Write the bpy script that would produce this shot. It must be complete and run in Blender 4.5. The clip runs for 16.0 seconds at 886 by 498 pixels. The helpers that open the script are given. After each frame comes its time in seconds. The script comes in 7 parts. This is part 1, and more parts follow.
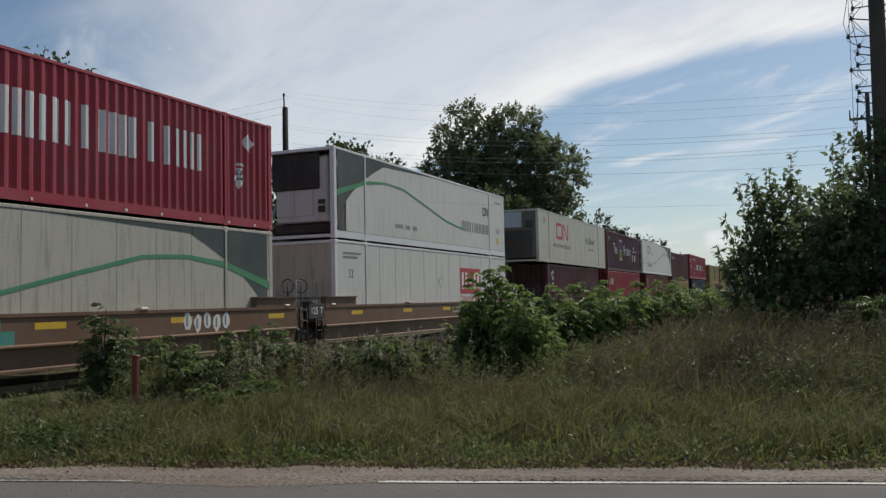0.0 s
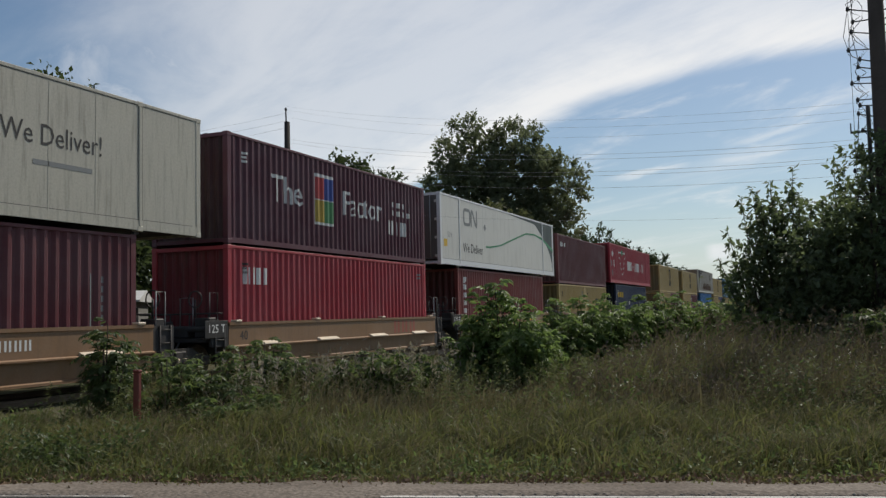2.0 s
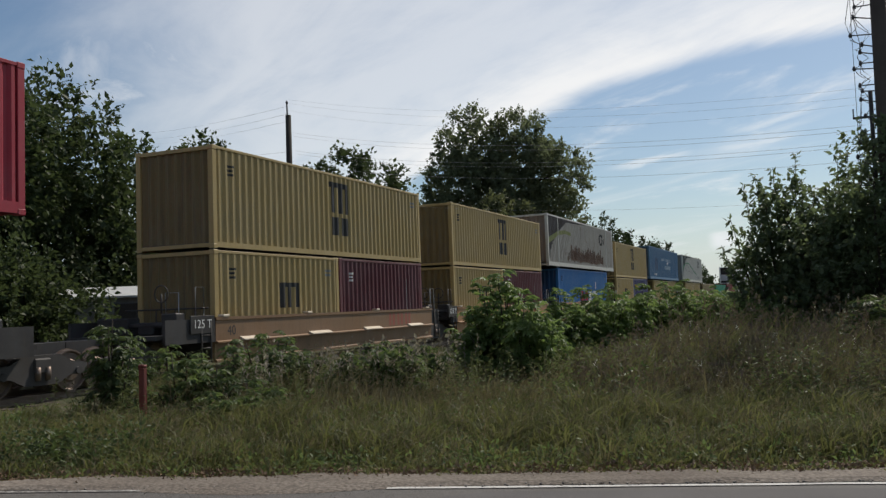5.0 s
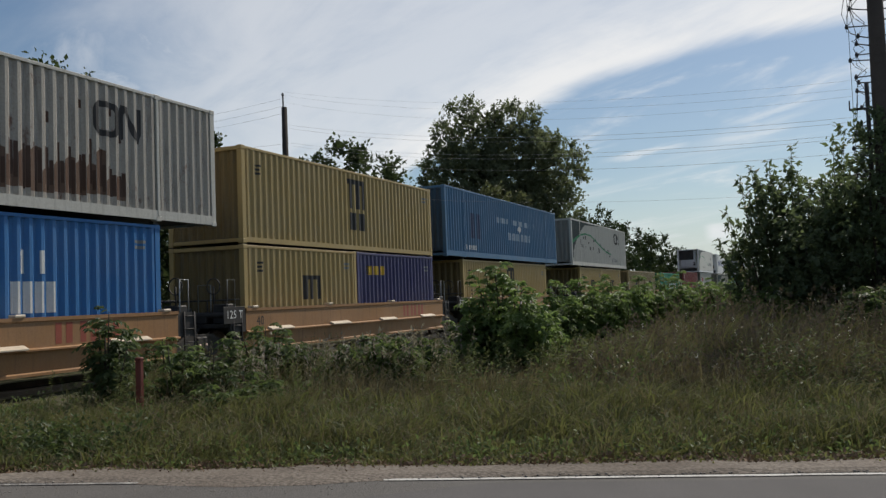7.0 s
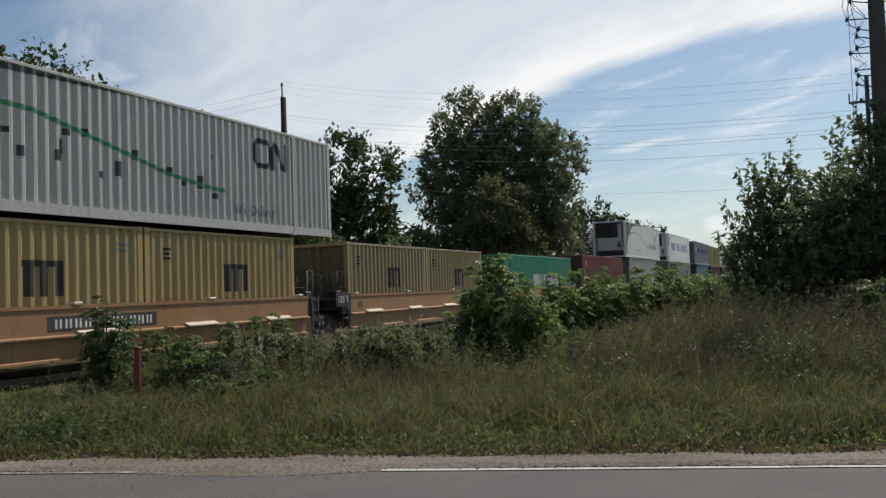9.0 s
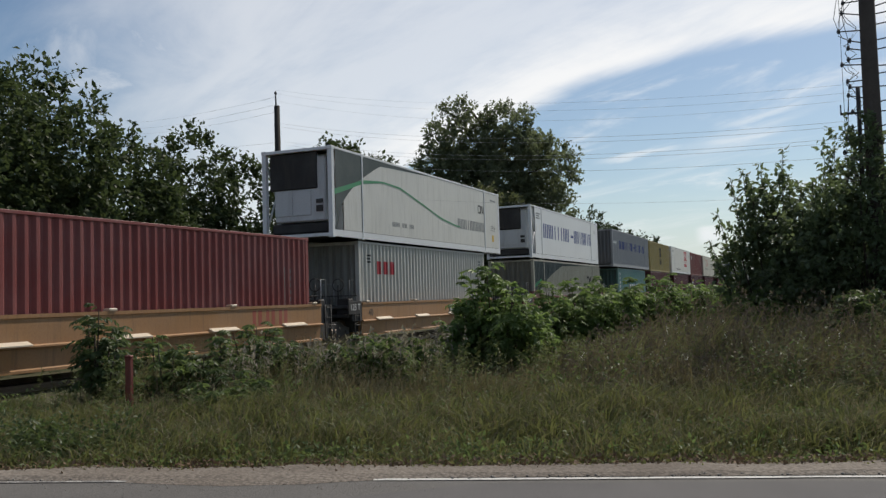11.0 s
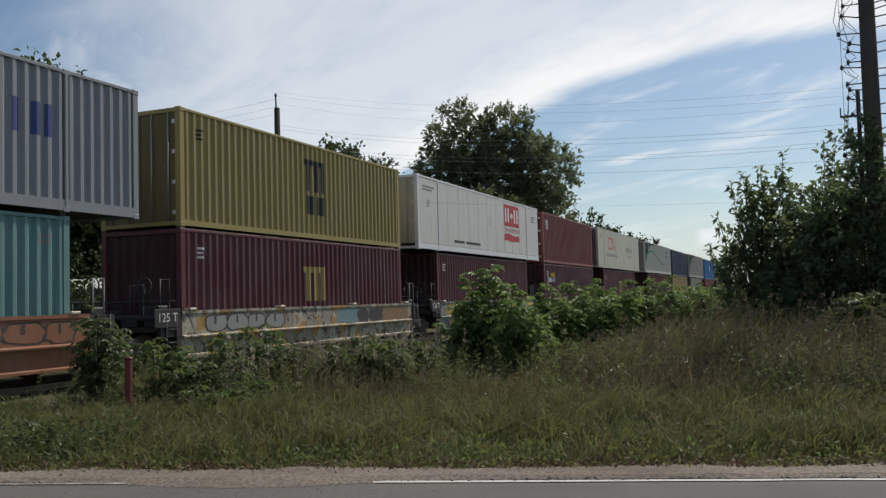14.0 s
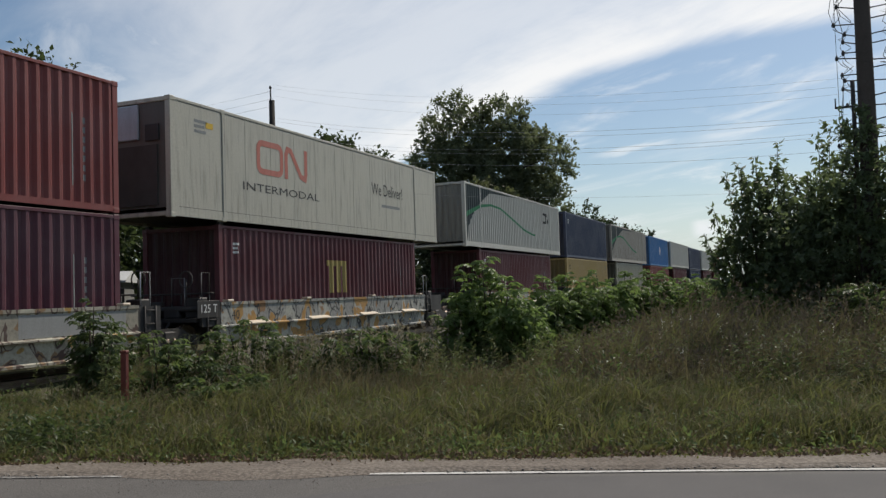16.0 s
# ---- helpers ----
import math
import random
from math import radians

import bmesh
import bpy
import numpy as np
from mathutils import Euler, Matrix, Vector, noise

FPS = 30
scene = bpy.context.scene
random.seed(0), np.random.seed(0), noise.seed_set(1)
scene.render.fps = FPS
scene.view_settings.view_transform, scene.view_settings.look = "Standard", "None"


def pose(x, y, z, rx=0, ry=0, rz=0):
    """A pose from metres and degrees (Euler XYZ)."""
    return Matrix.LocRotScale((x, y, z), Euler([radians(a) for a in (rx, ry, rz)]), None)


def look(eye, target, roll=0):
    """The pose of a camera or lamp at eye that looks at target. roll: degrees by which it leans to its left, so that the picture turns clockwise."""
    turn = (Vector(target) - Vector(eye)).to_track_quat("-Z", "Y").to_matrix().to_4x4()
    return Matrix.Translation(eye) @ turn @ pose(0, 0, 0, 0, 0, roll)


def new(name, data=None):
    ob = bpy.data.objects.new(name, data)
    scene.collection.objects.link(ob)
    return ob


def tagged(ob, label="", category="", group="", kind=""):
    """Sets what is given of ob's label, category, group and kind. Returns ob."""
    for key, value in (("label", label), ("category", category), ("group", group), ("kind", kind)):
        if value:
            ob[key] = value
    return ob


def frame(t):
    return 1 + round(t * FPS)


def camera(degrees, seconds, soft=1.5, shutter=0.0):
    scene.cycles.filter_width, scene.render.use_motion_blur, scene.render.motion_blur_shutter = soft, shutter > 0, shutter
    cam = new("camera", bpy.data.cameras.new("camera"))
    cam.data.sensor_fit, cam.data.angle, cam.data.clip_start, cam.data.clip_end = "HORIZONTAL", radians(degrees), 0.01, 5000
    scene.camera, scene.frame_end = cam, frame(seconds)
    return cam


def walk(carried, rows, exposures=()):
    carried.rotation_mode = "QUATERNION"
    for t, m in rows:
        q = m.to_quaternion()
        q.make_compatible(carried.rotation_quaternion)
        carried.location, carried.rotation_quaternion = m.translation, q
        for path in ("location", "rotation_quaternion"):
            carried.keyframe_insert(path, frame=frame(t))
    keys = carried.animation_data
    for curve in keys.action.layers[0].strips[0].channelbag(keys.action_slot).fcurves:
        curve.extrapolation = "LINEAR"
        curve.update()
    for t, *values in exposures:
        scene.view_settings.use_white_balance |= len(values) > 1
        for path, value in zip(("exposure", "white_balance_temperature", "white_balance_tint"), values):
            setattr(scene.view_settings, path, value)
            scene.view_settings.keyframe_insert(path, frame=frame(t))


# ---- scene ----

# world: metres, z = 0 at the top of the rails, the track runs along +y
EYE = Vector((0.0, 0.0, 1.45))


def aim(yaw, pitch, roll):
    return Matrix.Translation(EYE) @ pose(0, 0, 0, 0, 0, yaw) @ pose(0, 0, 0, 90 + pitch) @ pose(0, 0, 0, 0, 0, -roll)


cam = camera(53.46, 16.0, soft=1.4)
PATH = [
    (0.0, 22.90, 3.33, 1.22), (0.5, 22.90, 3.67, 1.40), (1.0, 22.75, 4.08, 1.42), (1.5, 22.71, 4.20, 1.45),
    (2.0, 23.00, 4.23, 1.35), (2.5, 23.10, 4.17, 1.45), (3.0, 23.29, 3.98, 1.53), (3.5, 23.41, 3.85, 1.60),
    (4.0, 23.36, 3.77, 1.86), (6.5, 23.14, 3.43, 2.20), (7.0, 23.00, 3.16, 2.17), (7.5, 23.17, 2.83, 2.04),
    (8.0, 23.11, 2.71, 1.85), (8.5, 23.01, 2.37, 1.88), (9.0, 22.93, 2.58, 1.89), (11.3, 22.35, 3.14, 1.60),
    (11.5, 22.32, 3.10, 1.52), (12.0, 22.42, 3.14, 1.62), (12.5, 22.58, 3.27, 1.73), (13.0, 22.47, 3.40, 1.74),
    (13.5, 22.31, 3.40, 1.66), (14.0, 22.45, 3.30, 1.64), (14.5, 22.41, 3.03, 1.94), (15.0, 22.04, 2.89, 2.00),
    (15.5, 22.20, 2.76, 1.88), (16.0, 22.18, 2.78, 1.84)]
EXPOSE = [(0.0, -0.13), (1.0, -0.13), (3.0, -0.08), (4.0, -0.07), (6.5, -0.04), (7.0, -0.14), (7.5, -0.12), (8.0, -0.05), (9.0, 0.0), (16.0, 0.0)]
walk(cam, [(t, aim(a, b, c)) for t, a, b, c in PATH], EXPOSE)

# ---------------------------------------------------------------- light
SUN_AZ, SUN_EL = -16.0, 47.0          # degrees to the left of +y, and up
sun_dir = Vector((-math.sin(radians(SUN_AZ)) * math.cos(radians(SUN_EL)), math.cos(radians(SUN_AZ)) * math.cos(radians(SUN_EL)), math.sin(radians(SUN_EL))))
sun = new("sun", bpy.data.lights.new("sun", "SUN"))
sun.data.energy, sun.data.angle, sun.data.color = 3.85, radians(0.8), (1.0, 0.925, 0.81)
sun.matrix_world = look((0, 0, 60), Vector((0, 0, 60)) - sun_dir)


def node(nt, kind, **kw):
    n = nt.nodes.new(kind)
    for k, v in kw.items():
        if k.startswith("i_"):
            n.inputs[k[2:].replace("_", " ")].default_value = v
    return n


def maths(nt, op, a, b=None, c=None, clamp=False):
    n = nt.nodes.new("ShaderNodeMath")
    n.operation, n.use_clamp = op, clamp
    for i, v in enumerate((a, b, c)):
        if v is None:
            continue
        if isinstance(v, (int, float)):
            n.inputs[i].default_value = v
        else:
            nt.links.new(v, n.inputs[i])
    return n.outputs[0]


def ramp(nt, fac, lo, hi, smooth=True):
    n = nt.nodes.new("ShaderNodeMapRange")
    n.interpolation_type = "SMOOTHSTEP" if smooth else "LINEAR"
    n.inputs["From Min"].default_value, n.inputs["From Max"].default_value = lo, hi
    nt.links.new(fac, n.inputs["Value"])
    return n.outputs["Result"]


def mix(nt, fac, a, b, mode="MIX"):
    n = nt.nodes.new("ShaderNodeMix")
    n.data_type, n.blend_type = "RGBA", mode
    for sock, v in ((n.inputs["Factor"], fac), (n.inputs["A"], a), (n.inputs["B"], b)):
        if isinstance(v, (int, float)):
            sock.default_value = v
        elif isinstance(v, tuple):
            sock.default_value = (*v, 1.0) if len(v) == 3 else v
        else:
            nt.links.new(v, sock)
    return n.outputs["Result"]


def noise_tex(nt, vec, scale, detail=4.0, rough=0.55, distort=0.0):
    n = nt.nodes.new("ShaderNodeTexNoise")
    n.inputs["Scale"].default_value, n.inputs["Detail"].default_value = scale, detail
    n.inputs["Roughness"].default_value, n.inputs["Distortion"].default_value = rough, distort
    nt.links.new(vec, n.inputs["Vector"])
    return n.outputs["Fac"]


def mapping(nt, vec, loc=(0, 0, 0), rot=(0, 0, 0), scale=(1, 1, 1)):
    n = nt.nodes.new("ShaderNodeMapping")
    n.inputs["Location"].default_value, n.inputs["Scale"].default_value = loc, scale
    n.inputs["Rotation"].default_value = [radians(a) for a in rot]
    nt.links.new(vec, n.inputs["Vector"])
    return n.outputs["Vector"]


# sky: clear blue with thin streaks of high cloud drawn out in the wind
world = bpy.data.worlds.new("sky")
scene.world = world
world.use_nodes = True
nt = world.node_tree
nt.nodes.clear()
sky = nt.nodes.new("ShaderNodeTexSky")
sky.sky_type, sky.sun_disc = "NISHITA", False
sky.sun_elevation, sky.sun_rotation = radians(SUN_EL), radians(-SUN_AZ)
sky.air_density, sky.dust_density, sky.ozone_density = 1.0, 0.8, 1.4
coord = nt.nodes.new("ShaderNodeTexCoord").outputs["Generated"]
sep = nt.nodes.new("ShaderNodeSeparateXYZ")
nt.links.new(coord, sep.inputs[0])
up = maths(nt, "MAXIMUM", maths(nt, "ADD", sep.outputs["Z"], 0.10), 0.02)
flat = nt.nodes.new("ShaderNodeCombineXYZ")
nt.links.new(maths(nt, "DIVIDE", sep.outputs["X"], up), flat.inputs[0])
nt.links.new(maths(nt, "DIVIDE", sep.outputs["Y"], up), flat.inputs[1])
turn = mapping(nt, flat.outputs[0], rot=(0, 0, -145))        # x along the wind, y across it
streak = noise_tex(nt, mapping(nt, turn, loc=(0.6, 0.2, 0), scale=(0.22, 1.0, 1)), 2.2, 8, 0.60, 0.45)
puffs = noise_tex(nt, mapping(nt, turn, loc=(5.1, 2.3, 0), scale=(0.55, 0.9, 1)), 2.6, 7, 0.62, 0.3)
DEG = 57.2958
az = maths(nt, "MULTIPLY", maths(nt, "ARCTAN2", maths(nt, "MULTIPLY", sep.outputs["X"], -1.0), sep.outputs["Y"]), DEG)
el = maths(nt, "MULTIPLY", maths(nt, "ARCSINE", sep.outputs["Z"]), DEG)
veil = noise_tex(nt, mapping(nt, flat.outputs[0], loc=(2.0, 7.0, 0)), 1.1, 5, 0.55, 0.3)
rough_el = maths(nt, "ADD", el, maths(nt, "ADD", maths(nt, "MULTIPLY", maths(nt, "SUBTRACT", streak, 0.5), 2.4), maths(nt, "MULTIPLY", maths(nt, "SUBTRACT", veil, 0.5), 2.0)))
edge = maths(nt, "SUBTRACT", maths(nt, "ADD", 15.1, maths(nt, "MULTIPLY", az, 0.04)), maths(nt, "MULTIPLY", maths(nt, "MULTIPLY", az, az), 0.0125))
over = maths(nt, "SUBTRACT", rough_el, edge)
lit_edge = maths(nt, "MULTIPLY", ramp(nt, over, -0.7, 0.7), maths(nt, "ADD", maths(nt, "MULTIPLY", ramp(nt, over, 5.0, 0.8), 0.38), 0.62))
torn = maths(nt, "ADD", az, maths(nt, "MULTIPLY", maths(nt, "SUBTRACT", puffs, 0.5), 18.0))
# The 0.14 terms add unseen cloud beyond the view as fill light.
ends = maths(nt, "MULTIPLY", maths(nt, "MAXIMUM", ramp(nt, torn, 50.0, 34.0), maths(nt, "MULTIPLY", ramp(nt, torn, 58.0, 80.0), 0.14)), maths(nt, "MAXIMUM", ramp(nt, az, -30.0, -6.0), maths(nt, "MULTIPLY", ramp(nt, az, -34.0, -60.0), 0.14)))
fibres = maths(nt, "ADD", maths(nt, "MULTIPLY", streak, 0.7), maths(nt, "MULTIPLY", puffs, 0.5))
thick = ramp(nt, fibres, 0.44, 0.68)
bank = maths(nt, "MULTIPLY", maths(nt, "MULTIPLY", lit_edge, ends), maths(nt, "ADD", maths(nt, "MULTIPLY", thick, 0.36), 0.64))
wisps = maths(nt, "MAXIMUM", maths(nt, "MULTIPLY", ramp(nt, streak, 0.54, 0.76), 0.42), maths(nt, "MULTIPLY", ramp(nt, puffs, 0.50, 0.72), 0.55))
mask = maths(nt, "MAXIMUM", bank, wisps)
for az0, el0, slope, half, wide, power in ((2.0, 10.6, -0.22, 3.6, 0.36, 0.40), (9.6, 8.6, -0.14, 3.4, 0.26, 0.5), (3.4, 9.3, -0.11, 3.4, 0.32, 0.45), (5.5, 3.4, 0.0, 1.1, 0.75, 0.9)):
    along = maths(nt, "SUBTRACT", az, az0)
    off = maths(nt, "ABSOLUTE", maths(nt, "SUBTRACT", maths(nt, "SUBTRACT", maths(nt, "ADD", el, maths(nt, "MULTIPLY", maths(nt, "SUBTRACT", puffs, 0.5), 1.6)), el0), maths(nt, "MULTIPLY", along, slope)))
    wisp = maths(nt, "MULTIPLY", ramp(nt, off, wide, wide * 0.1), ramp(nt, maths(nt, "ABSOLUTE", along), half, half * 0.25))
    mask = maths(nt, "MAXIMUM", mask, maths(nt, "MULTIPLY", wisp, power))
haze = ramp(nt, sep.outputs["Z"], 0.14, -0.02)
bg = nt.nodes.new("ShaderNodeBackground")
bg.inputs["Strength"].default_value = 0.082
cloud = nt.nodes.new("ShaderNodeRGB")
cloud.outputs[0].default_value = (11.9, 11.85, 11.75, 1)
blue = mix(nt, 1.0, sky.outputs[0], (0.94, 1.0, 1.02), "MULTIPLY")
col = mix(nt, maths(nt, "MULTIPLY", mask, 0.92), blue, cloud.outputs[0])
col = mix(nt, maths(nt, "MULTIPLY", haze, 0.65), col, (7.7, 8.9, 9.8))
nt.links.new(col, bg.inputs["Color"])
out = nt.nodes.new("ShaderNodeOutputWorld")
nt.links.new(bg.outputs[0], out.inputs["Surface"])


# ---------------------------------------------------------------- materials
def base_mat(name):
    m = bpy.data.materials.new(name)
    m.use_nodes = True
    t = m.node_tree
    b = t.nodes["Principled BSDF"]
    return m, t, b


def bump(t, b, height, strength=0.3, dist=0.02):
    n = t.nodes.new("ShaderNodeBump")
    n.inputs["Strength"].default_value, n.inputs["Distance"].default_value = strength, dist
    t.links.new(height, n.inputs["Height"])
    t.links.new(n.outputs[0], b.inputs["Normal"])


MATS, END_TONES = {}, {}


def paint(name, rgb, rough=0.5, dirt=0.35, rust=0.1, metal=0.0, fade=0.12):
    """Weathered paint on steel: faded patches, dirt that runs down, spots of rust."""
    if name in MATS:
        return MATS[name]
    END_TONES[name] = rgb
    m, t, b = base_mat(name)
    co = t.nodes.new("ShaderNodeTexCoord").outputs["Object"]
    big = noise_tex(t, co, 0.7, 5, 0.6)
    runs = noise_tex(t, mapping(t, co, scale=(3, 5.0, 0.45)), 1.6, 6, 0.65)
    fine = noise_tex(t, co, 22, 4, 0.6)
    spots = noise_tex(t, mapping(t, co, scale=(1, 1, 0.55)), 3.1, 8, 0.72)
    faded = tuple(min(1, c * 0.75 + 0.10) for c in rgb)
    c = mix(t, maths(t, "MULTIPLY", ramp(t, big, 0.35, 0.7), fade * 3), rgb, faded)
    grime = tuple(0.3 * c0 + 0.7 * d for c0, d in zip(rgb, (0.085, 0.07, 0.055)))
    c = mix(t, maths(t, "MULTIPLY", ramp(t, runs, 0.46, 0.78), dirt), c, grime)
    c = mix(t, maths(t, "MULTIPLY", ramp(t, fine, 0.3, 0.8), 0.15 + dirt * 0.2), c, grime)
    if rust > 0:
        c = mix(t, maths(t, "MULTIPLY", ramp(t, spots, 0.71 - rust * 0.2, 0.80 - rust * 0.12), 0.85), c, (0.13, 0.05, 0.025))
    t.links.new(c, b.inputs["Base Color"])
    r = maths(t, "ADD", maths(t, "MULTIPLY", fine, 0.25), rough - 0.1)
    t.links.new(r, b.inputs["Roughness"])
    b.inputs["Metallic"].default_value = metal
    b.inputs["Specular IOR Level"].default_value = 0.35
    bump(t, b, big, 0.25, 0.03)
    MATS[name] = m
    return m


def leafy(name, a, c, trans=0.35, rough=0.55, spec=0.12):
    """Leaf or blade: each island has its own tone, light shines through."""
    if name in MATS:
        return MATS[name]
    m, t, b = base_mat(name)
    geo = t.nodes.new("ShaderNodeNewGeometry")
    co = t.nodes.new("ShaderNodeTexCoord").outputs["Object"]
    patch = noise_tex(t, co, 0.45, 4, 0.6)
    tuft = noise_tex(t, co, 3.2, 3, 0.6)
    f = maths(t, "ADD", maths(t, "MULTIPLY", geo.outputs["Random Per Island"], 0.30), maths(t, "MULTIPLY", ramp(t, patch, 0.32, 0.68), 0.38))
    f = maths(t, "ADD", f, maths(t, "MULTIPLY", ramp(t, tuft, 0.36, 0.64), 0.32))
    col = mix(t, f, a, c)
    t.links.new(col, b.inputs["Base Color"])
    b.inputs["Roughness"].default_value = rough
    b.inputs["Specular IOR Level"].default_value = spec
    tr = t.nodes.new("ShaderNodeBsdfTranslucent")
    t.links.new(mix(t, 0.5, col, tuple(x * y for x, y in zip(c, (1.12, 1.2, 0.75)))), tr.inputs["Color"])
    mx = t.nodes.new("ShaderNodeMixShader")
    mx.inputs[0].default_value = trans
    t.links.new(b.outputs[0], mx.inputs[1])
    t.links.new(tr.outputs[0], mx.inputs[2])
    t.links.new(mx.outputs[0], t.nodes["Material Output"].inputs["Surface"])
    MATS[name] = m
    return m


def gritty(name, a, c, scale=8.0, rough=0.9, depth=0.01, stones=0.0):
    """Earth, gravel and asphalt: two tones of patches under a fine grain."""
    if name in MATS:
        return MATS[name]
    m, t, b = base_mat(name)
    co = t.nodes.new("ShaderNodeTexCoord").outputs["Object"]
    patch = noise_tex(t, co, 0.6, 6, 0.6)
    grain = noise_tex(t, co, scale * 9, 3, 0.7)
    col = mix(t, ramp(t, patch, 0.3, 0.7), a, c)
    col = mix(t, maths(t, "MULTIPLY", ramp(t, grain, 0.35, 0.75), 0.5), col, tuple(x * 0.45 for x in a))
    height = grain
    if stones:
        v = t.nodes.new("ShaderNodeTexVoronoi")
        v.inputs["Scale"].default_value = stones
        t.links.new(co, v.inputs["Vector"])
        col = mix(t, maths(t, "MULTIPLY", ramp(t, v.outputs["Distance"], 0.25, 0.8), 0.45), col, tuple(x * 0.3 for x in a))
        height = maths(t, "SUBTRACT", 1.0, v.outputs["Distance"])
    t.links.new(col, b.inputs["Base Color"])
    b.inputs["Roughness"].default_value = rough
    b.inputs["Specular IOR Level"].default_value = 0.25
    bump(t, b, height, 0.6, depth)
    MATS[name] = m
    return m


def worn_line(name, a, c, worn):
    """Road paint, flaked off to the asphalt in patches."""
    m, t, b = base_mat(name)
    co = t.nodes.new("ShaderNodeTexCoord").outputs["Object"]
    flakes = maths(t, "ADD", maths(t, "MULTIPLY", noise_tex(t, co, 2.2, 5, 0.7), 0.5), maths(t, "MULTIPLY", noise_tex(t, co, 26, 4, 0.75), 0.5))
    t.links.new(mix(t, ramp(t, flakes, worn, worn + 0.09), c, a), b.inputs["Base Color"])
    b.inputs["Roughness"].default_value = 0.8
    bump(t, b, flakes, 0.4, 0.002)
    return m


M_ASPHALT = gritty("asphalt", (0.122, 0.114, 0.107), (0.158, 0.149, 0.140), 12, 0.85, 0.005, 70)
M_PATCH = gritty("asphalt_new", (0.092, 0.087, 0.087), (0.118, 0.111, 0.109), 12, 0.85, 0.004)
M_GRAVEL = gritty("gravel", (0.150, 0.124, 0.102), (0.275, 0.238, 0.200), 5, 0.95, 0.014, 26)
M_BALLAST = gritty("ballast", (0.10, 0.095, 0.09), (0.17, 0.16, 0.15), 4, 0.95, 0.05, 14)
M_EARTH = gritty("earth", (0.075, 0.065, 0.035), (0.05, 0.065, 0.025), 3, 0.95, 0.03)
M_LINE = worn_line("road_paint", (0.50, 0.49, 0.46), (0.15, 0.142, 0.135), 0.40)
M_LINE_OLD = worn_line("road_paint_old", (0.40, 0.39, 0.36), (0.15, 0.142, 0.135), 0.455)
M_RAIL = paint("rail_steel", (0.20, 0.15, 0.12), 0.45, 0.5, 0.3, 0.6)
M_TIE = gritty("tie_wood", (0.07, 0.055, 0.045), (0.11, 0.09, 0.075), 6, 0.9, 0.01)
M_BARK = gritty("bark", (0.085, 0.07, 0.055), (0.05, 0.042, 0.035), 4, 0.95, 0.03)
M_POLE = gritty("pole_wood", (0.068, 0.054, 0.045), (0.118, 0.098, 0.082), 5, 0.9, 0.01)
M_WIRE = paint("wire", (0.05, 0.05, 0.053), 0.6, 0.1, 0)
M_CABLE = paint("cable", (0.36, 0.37, 0.39), 0.6, 0.1, 0)
M_BLACK = paint("black_steel", (0.025, 0.023, 0.023), 0.65, 0.5, 0.25)
M_DARK = paint("dark_steel", (0.045, 0.04, 0.038), 0.7, 0.5, 0.3)
M_WHITE_MARK = paint("white_marking", (0.74, 0.74, 0.72), 0.6, 0.18, 0.0)
M_BLACK_MARK = paint("black_marking", (0.032, 0.030, 0.030), 0.6, 0.1, 0.0)
M_GREY_MARK = paint("grey_marking", (0.22, 0.23, 0.23), 0.6, 0.1, 0.0)
M_RED_MARK = paint("red_marking", (0.46, 0.035, 0.05), 0.6, 0.2, 0.0)
M_YELLOW_MARK = paint("yellow_marking", (0.66, 0.42, 0.03), 0.6, 0.15, 0.0)
M_BLUE_MARK = paint("blue_marking", (0.035, 0.06, 0.22), 0.6, 0.15, 0.0)
M_GREEN_MARK = paint("green_marking", (0.06, 0.27, 0.13), 0.6, 0.15, 0.0)
M_SLATE_MARK = paint("slate_green_marking", (0.045, 0.065, 0.065), 0.6, 0.15, 0.0)
M_SILVER = paint("bare_steel", (0.42, 0.43, 0.43), 0.4, 0.3, 0.1, 0.5)


# ---------------------------------------------------------------- mesh helpers
def mesh_from(name, verts, faces, mat):
    me = bpy.data.meshes.new(name)
    me.from_pydata([tuple(v) for v in verts], [], faces)
    me.update()
    if mat:
        me.materials.append(mat)
    return me


def mesh_tris(name, V, F, mat):
    """Large triangle meshes straight from arrays."""
    me = bpy.data.meshes.new(name)
    V, F = np.asarray(V, np.float32), np.asarray(F, np.int32)
    me.vertices.add(len(V))
    me.vertices.foreach_set("co", V.ravel())
    me.loops.add(F.size)
    me.loops.foreach_set("vertex_index", F.ravel())
    me.polygons.add(len(F))
    me.polygons.foreach_set("loop_start", np.arange(0, F.size, 3, dtype=np.int32))
    me.update(calc_edges=True)
    me.materials.append(mat)
    return me


def part(name, data, mat, parent, label="", m=None):
    """One mesh object under a thing or a part; data is a bmesh or a mesh."""
    if isinstance(data, bmesh.types.BMesh):
        me = bpy.data.meshes.new(name)
        data.to_mesh(me)
        data.free()
        if mat:
            me.materials.append(mat)
        data = me
    ob = new(name, data)
    ob.parent = parent
    if m is not None:
        ob.matrix_basis = m
    return tagged(ob, label) if label else ob


